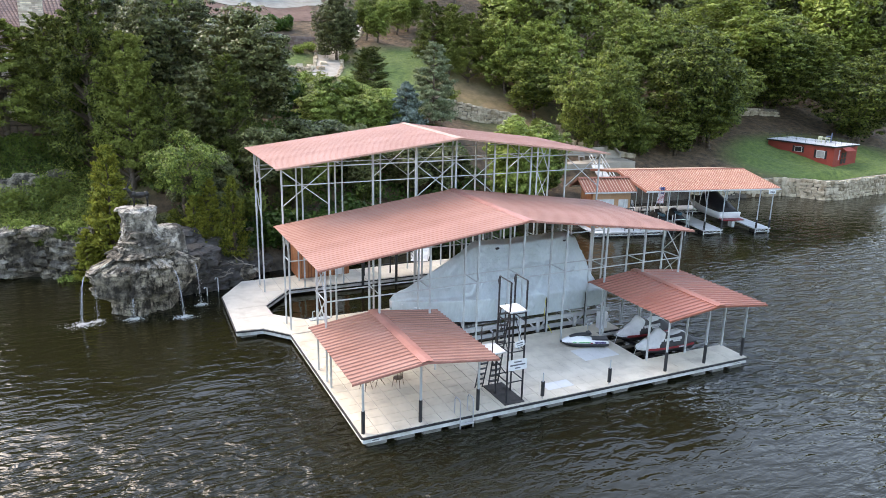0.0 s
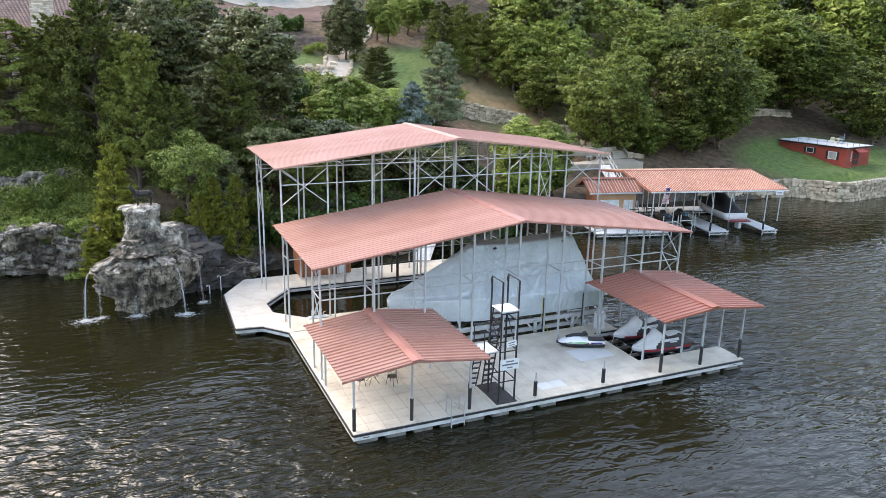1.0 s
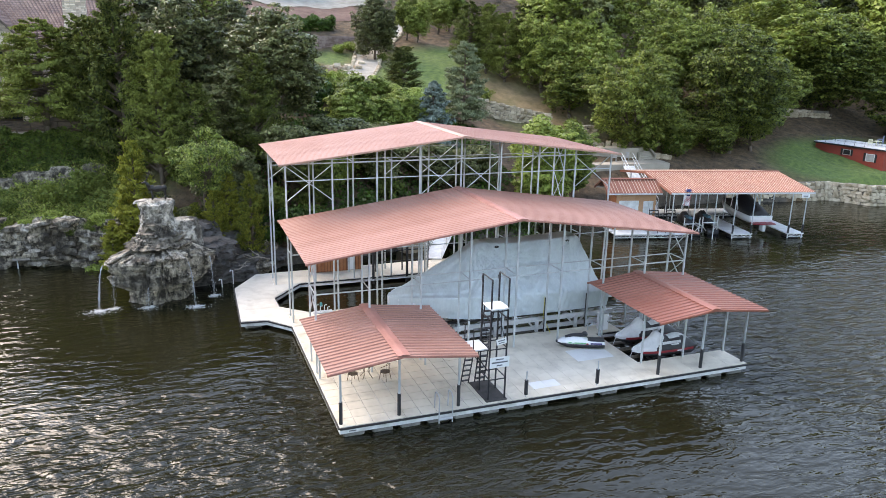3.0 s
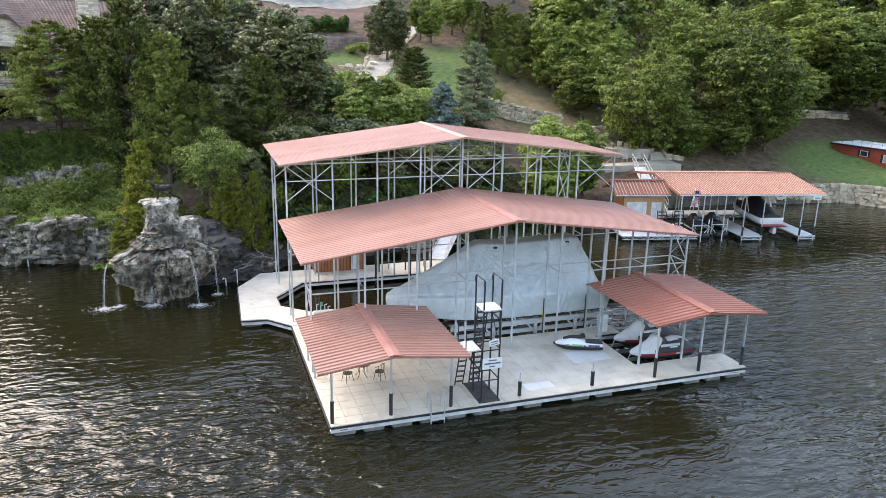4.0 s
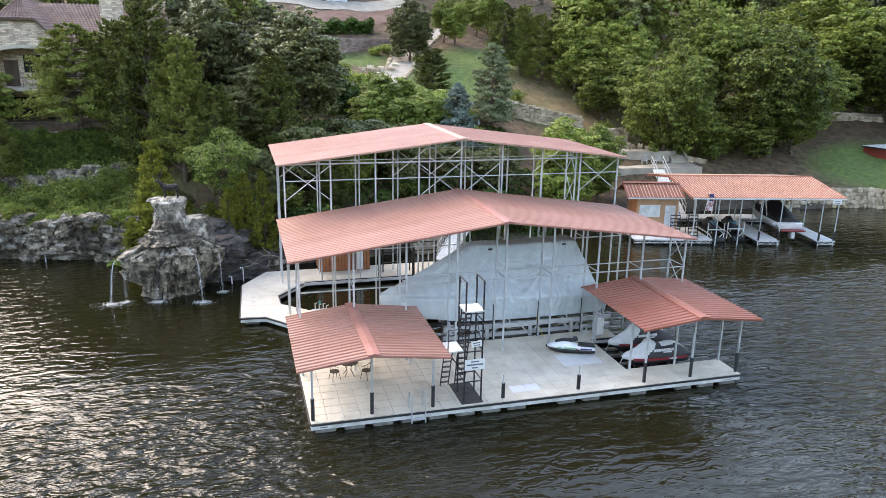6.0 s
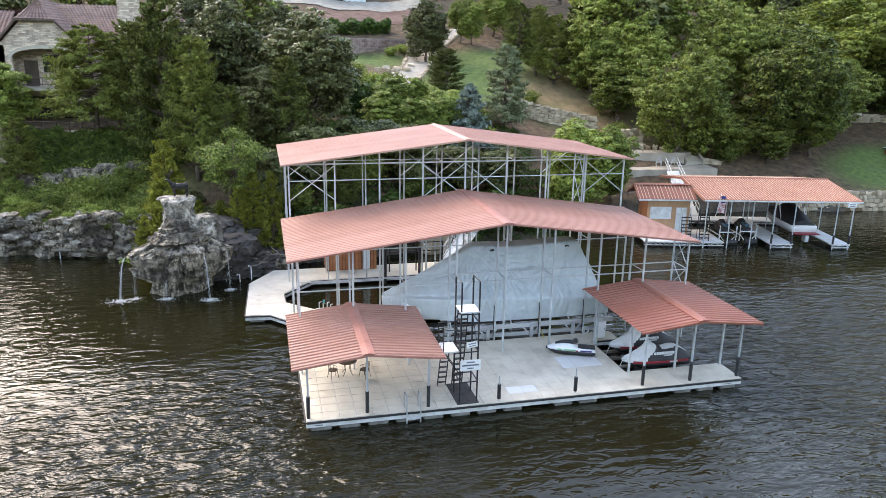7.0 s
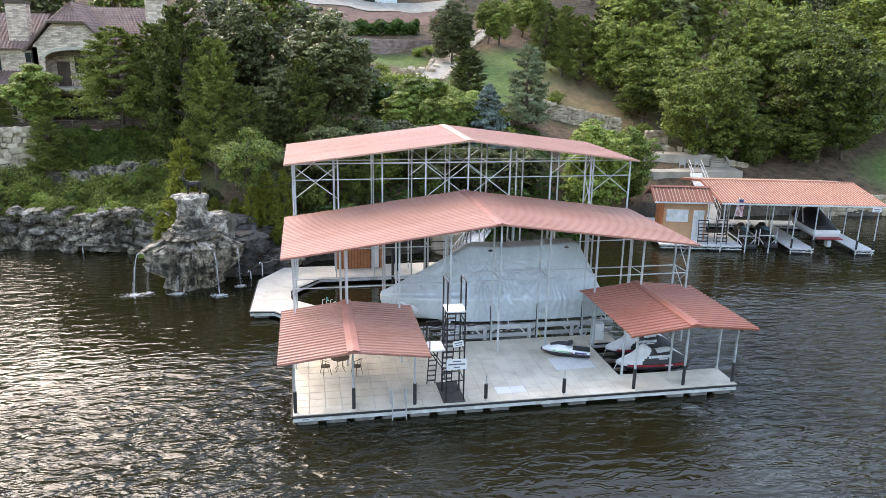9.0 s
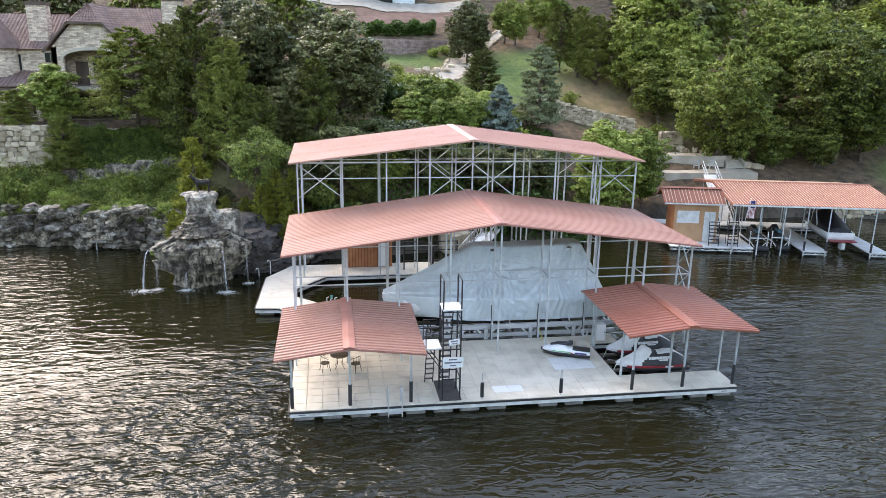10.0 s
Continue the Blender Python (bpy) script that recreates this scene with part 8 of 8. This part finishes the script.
    tile_plane(h, (-33, 49.4, 15.7), (-24.6, 49.4, 15.7), (-24.6, 55, 19.2), (-33, 55, 19.2))
    tile_plane(h, (-33, 60.6, 15.7), (-33, 55, 19.2), (-8, 55, 19.9), (-8, 60.6, 15.7))
    part("wall", bx(-33, 50.0, 8.0, -24.5, 60, 15.75), M_STONE, h)
    window(h, -25.9, -24.7, 50.0, 14.4, 15.5)
    window(h, -28.6, -28.0, 50.0, 13.6, 15.3, 1)
    window(h, -30.6, -29.4, 50.0, 13.4, 15.4)
    window(h, -27.6, -25.6, 50.0, 9.3, 11.3)
    # turret
    bm = bmesh.new()
    bmesh.ops.create_cone(bm, cap_ends=True, segments=10, radius1=2.0, radius2=2.0, depth=8, matrix=Matrix.Translation((-30.2, 50.2, 12)))
    part("turret_wall", bm, M_STONE, h)
    bm = bmesh.new()
    for k in range(14):
        r0, r1 = 2.45 * (1 - k / 14), 2.45 * (1 - (k + 1) / 14)
        z0, z1 = 15.8 + 3.3 * k / 14, 15.8 + 3.3 * (k + 1) / 14
        loft(bm, [[((r + (0.06 if i % 2 else 0)) * math.cos(math.pi * i / 24) - 30.2, (r + (0.06 if i % 2 else 0)) * math.sin(math.pi * i / 24) + 50.2, z) for i in range(48)] for r, z in ((r0 + 0.03, z0), (r1 + 0.03, z1))], True, False)
    part("turret_roof", bm, M_TILE, h, "conical clay-tile turret roof")
    for cx0, cx1, y, zt, label in ((-27.3, -25.5, 50.6, 20.3, "pale stone chimney"), (-14.3, -12.4, 50.0, 21.0, "pale stone chimney")):
        part("chimney", bx(cx0, y, 14, cx1, y + 1.4, zt - 0.3), M_STONE, h, label)
        part("chimney_cap", bx(cx0 - 0.12, y - 0.12, zt - 0.3, cx1 + 0.12, y + 1.52, zt), M_DARKWOOD, h)
        for k in (0.25, 0.65):
            part("chimney_pot", bar((cx0 + (cx1 - cx0) * k, y + 0.7, zt), (cx0 + (cx1 - cx0) * k, y + 0.7, zt + 0.4), 0.14, 10), M_DARKWOOD, h)
    tile_plane(h, (-33, 46.4, 12.2), (-25.2, 46.4, 12.2), (-25.2, 49.95, 13.6), (-33, 49.95, 13.6), "porch_roof")
    part("porch_beam", bx(-33, 46.5, 11.9, -25.3, 46.8, 12.15), M_DARKWOOD, h)
    for x in (-31.5, -28.6, -25.8):
        part("column", bx(x - 0.22, 46.45, 8.3, x + 0.22, 46.9, 11.9), M_STONE, h, "stone column")
    for x0, x1 in ((-23.2, -20.6), (-20.2, -17.8)):
        part("ground_window", bx(x0, 50.4, 8.6, x1, 50.55, 11.2), M_GLASS, h, "dark glass under the balcony")
    return h


stone_house()
terrace = tagged(part("pavement", prism(bmesh.new(), [(-34, 41.2), (-23.2, 41.6), (-22.5, 42.6), (-8, 42.2), (-8, 50), (-34, 50)], 7.6, 8.62), M_PATIO, None), "pale stone terrace in front of the house", "terrace", kind="structure")
fence = thing("terrace_railing", (-20, 42.4, 8.6), "dark wooden railing along the terrace edge", "railing")
for i in range(14):
    x = -22.2 + 1.05 * i
    part("post", bx(x - 0.05, 42.55, 8.6, x + 0.05, 42.65, 9.6), M_DARKWOOD, fence)
for z in (8.95, 9.55):
    part("rail", bx(-22.2, 42.56, z - 0.04, -8.5, 42.64, z + 0.04), M_DARKWOOD, fence)
red_c = plain_chair("terrace_chair", -29.8, 43.2, 8.62, 170, M_RED, "red cushioned chair on the terrace", 1.2)
copy_thing(red_c, pose(-28.2, 43.6, 8.62, 0, 0, 200))

# ---- house, road and brick wall at the top of the slope ----
up = thing("hilltop_house", (7, 107.5, 24), "pale blue-grey house with a porch at the top of the slope", "house")
M_PALE = surface("pale_siding", (0.50, 0.56, 0.60), (0.62, 0.68, 0.72), 1, 0.7, 0, 0.1, 20)
part("wall", bx(-4, 107.5, 21, 18, 114.5, 29), M_PALE, up)
part("roof", loft(bmesh.new(), [[(x, 106.5, 29), (x, 111, 32), (x, 115.5, 29)] for x in (-5, 19)]), M_TILE, up)
part("garage_door", bx(6.0, 107.4, 23.6, 9.6, 107.47, 26.6), M_FASCIA, up, "pale garage door")
# dark slabs on the solid wall imitate the shade inside the porch
for x0, x1 in ((-2.5, 1.5), (2.2, 5.2), (11, 14)):
    part("porch_shade_panel", bx(x0, 107.4, 23.8, x1, 107.47, 26.6), M_GLASS, up, "dark panel standing in for the shade inside a porch opening")
for x in (-3.0, 1.8, 5.6, 10.3, 14.6):
    part("porch_post", bx(x - 0.12, 107.0, 23.5, x + 0.12, 107.25, 26.8), M_FASCIA, up)


def draped(name, outline_fn, nu, nv, lift_, material, label, category):
    """A strip laid over the ground."""
    arr = np.zeros((nv + 1, nu + 1, 3))
    for j in range(nv + 1):
        for i in range(nu + 1):
            x, y = outline_fn(i / nu, j / nv)
            arr[j, i] = (x, y, gz(x, y) + lift_)
    return tagged(new(name, grid_mesh(name, arr, nu + 1, nv + 1, material)), label, category, kind="structure")


M_GRAVEL = surface("pale_gravel", (0.25, 0.225, 0.185), (0.40, 0.365, 0.31), 0.8, 0.95, 0, 0.5, 14)
M_MULCH = surface("red_brown_mulch", (0.10, 0.055, 0.04), (0.19, 0.11, 0.085), 0.8, 0.95, 0, 0.5, 10)
draped("road", lambda u, v: (-8 + 36 * u, 98.6 + 2.2 * u + 6.8 * v), 30, 6, 0.12, M_GRAVEL, "pale gravel drive in front of the hilltop house", "drive")
draped("planting_bed", lambda u, v: (7 + 18 * u, 89.5 + 2.5 * u + 9.0 * v), 20, 10, 0.08, M_MULCH, "red-brown mulched bed below the drive", "bed")


def path_line(u, v):
    pts = polyline([(13.5, 58), (17.2, 65), (19.1, 69), (21.4, 77), (24, 80.5), (27, 84), (30.4, 89.4), (34, 98)], 30)
    k = min(int(u * 29), 28)
    f = u * 29 - k
    c = pts[k] * (1 - f) + pts[k + 1] * f
    d = pts[k + 1] - pts[k]
    d = d / np.linalg.norm(d)
    w = (v - 0.5) * (3.1 - 1.7 * min(1, max(0, (u - 0.5) / 0.25)))
    return c[0] + d[1] * w, c[1] - d[0] * w


draped("path", path_line, 60, 4, 0.10, M_GRAVEL, "pale gravel path winding up the slope", "path")
brick = tagged(part("brick_wall", bmesh.new(), M_STONE, None), "curved red-grey block retaining wall", "wall", kind="structure")
M_BLOCK = surface("red_grey_block", (0.20, 0.13, 0.11), (0.38, 0.29, 0.26), 1.2, 0.9, 0, 0.4, 14, vary=0.7)
block = mesh_of(bx(-0.235, -0.15, -0.1, 0.235, 0.15, 0.1, bevel=0.02), "block", M_BLOCK)
part("wall_core", prism(bmesh.new(), [(9.0, 75.6), (15.4, 78.95), (21.0, 82.45), (20.8, 82.75), (15.2, 79.25), (8.8, 75.9)], 14.0, 17.6), M_BLOCK, brick)
for r in range(10):
    for i in range(24):
        f = (i + (0.5 if r % 2 else 0)) / 24
        k = 2 * f
        x, y, a_ = (9.0 + 6.4 * k, 75.45 + 3.35 * k, 0.482) if k < 1 else (15.4 + 5.6 * (k - 1), 78.8 + 3.5 * (k - 1), 0.558)
        piece("block", block, brick, (x, y + 0.02 * r, 15.5 + 0.205 * r + 0.9 * (f - 0.4) * (r < 0)), (0, 0, a_), (1.2, 1, 1))
hedge = thing("hedge", (12.5, 85.5, gz(12.5, 85.5)), "clipped green hedge above the block wall", "hedge")
hr = np.random.default_rng(91)
hp = np.stack([hr.uniform(7.5, 19.0, 5200), hr.uniform(-0.9, 0.9, 5200), np.zeros(5200)], -1)
hp[:, 1] += 83.3 + 0.4 * (hp[:, 0] - 7.5)
hp[:, 2] = ground_z(hp[:, 0], hp[:, 1]) + (1.7 + 0.35 * np.sin(2.1 * hp[:, 0])) * hr.uniform(0, 1, 5200) ** 0.6
crown = new("foliage", leaf_mesh("foliage", leaves_at(hr, hp - np.array(hedge.location), np.tile([0, -0.5, 0.6], (5200, 1)), 0.26), L_HEDGE_SHADE))
crown.parent = hedge

# boulders edging the path and heaped beside it
er = random.Random(5)
edging = bpy.data.objects["path"]
for i in range(46):
    for v in (-0.06, 1.06):
        x, y = path_line(0.16 + 0.62 * (i + er.uniform(-0.3, 0.3)) / 46, v)
        k = er.uniform(0.22, 0.5)
        piece("edging_stone", er.choice(STONES), edging, (x, y, gz(x, y) + 0.1), (er.uniform(-0.3, 0.3), er.uniform(-0.3, 0.3), er.uniform(0, 6)), (k * 1.3, k, k * 0.8))
for i in range(9):
    x, y = 14.2 + 0.55 * i + er.uniform(-0.3, 0.3), 67.2 + 0.25 * i + er.uniform(-1.2, 1.2)
    k = er.uniform(0.4, 0.8)
    b_ = new("boulder", STONES[i % 6])
    b_.matrix_basis = pose(x, y, gz(x, y) + 0.2, er.uniform(-20, 20), 0, er.uniform(0, 360)) @ Matrix.Diagonal((k * 1.3, k, k * 0.8, 1))
    tagged(b_, "pale limestone boulder beside the hillside path", "boulder", "boulders on the slope")
b_ = new("boulder", STONES[2])
b_.matrix_basis = pose(12.5, 28.2, gz(12.5, 28.2) + 0.7, 8, 0, 30) @ Matrix.Diagonal((2.6, 1.8, 2.2, 1))
tagged(b_, "large pale limestone boulder on the bank behind the dock", "boulder")

# ---- deck panels of the large dock ----
panel_set = {}


def panel(x0, y0, x1, y1, material=M_CONC):
    gap = 0.011 if x0 < 8.2 else 0.004
    key = (round(x1 - x0, 3), round(y1 - y0, 3), material.name, gap)
    if key not in panel_set:
        w, d = x1 - x0, y1 - y0
        panel_set[key] = mesh_of(bx(gap, gap, -0.04, w - gap, d - gap, 0.0, bevel=min(0.01, gap)), "deck_panel", material)
    return piece("deck_panel", panel_set[key], dock, (x0, y0, DECK))


def tile_area(x0, y0, x1, y1, step=1.22):
    nx, ny = max(1, round((x1 - x0) / step)), max(1, round((y1 - y0) / step))
    for i in range(nx):
        for j in range(ny):
            a, b = x0 + (x1 - x0) * i / nx, y0 + (y1 - y0) * j / ny
            c, d = x0 + (x1 - x0) * (i + 1) / nx, y0 + (y1 - y0) * (j + 1) / ny
            new_panel = (9.4 < (a + c) / 2 < 11.5 and 0.4 < (b + d) / 2 < 1.7) or (13.6 < (a + c) / 2 < 15.8 and 2.8 < (b + d) / 2 < 4.6)
            panel(a, b, c, d, M_CONC_NEW if new_panel else M_CONC)


tile_area(0, 0, 16.45, 7.3, 0.74)
tile_area(16.45, 0, 22, 1.9)
tile_area(16.45, 6.1, 18.2, 7.3)
tile_area(0, 7.3, 2.2, 12.3)
tile_area(0, 12.4, 22, 14.4)
tile_area(0, 20.35, 22, 23.2)
for outline in ([(-0.05, 12.4), (-0.02, 14.4), (1.36, 14.4), (-0.3, 15.96), (-2.72, 15.96), (-2.78, 14.02), (-1.3, 13.87)], [(-2.72, 15.98), (-0.3, 15.98), (-0.36, 17.7), (-2.68, 17.7)], [(-2.68, 17.72), (-0.36, 17.72), (-0.02, 18.2), (-0.02, 23.15), (-0.9, 23.15), (-2.6, 20.35)], [(-0.01, 18.25), (1.66, 20.33), (-0.01, 20.33)]):
    bm = prism(bmesh.new(), outline, DECK - 0.04, DECK)
    part("deck_panel", bm, M_CONC_GREY, dock)
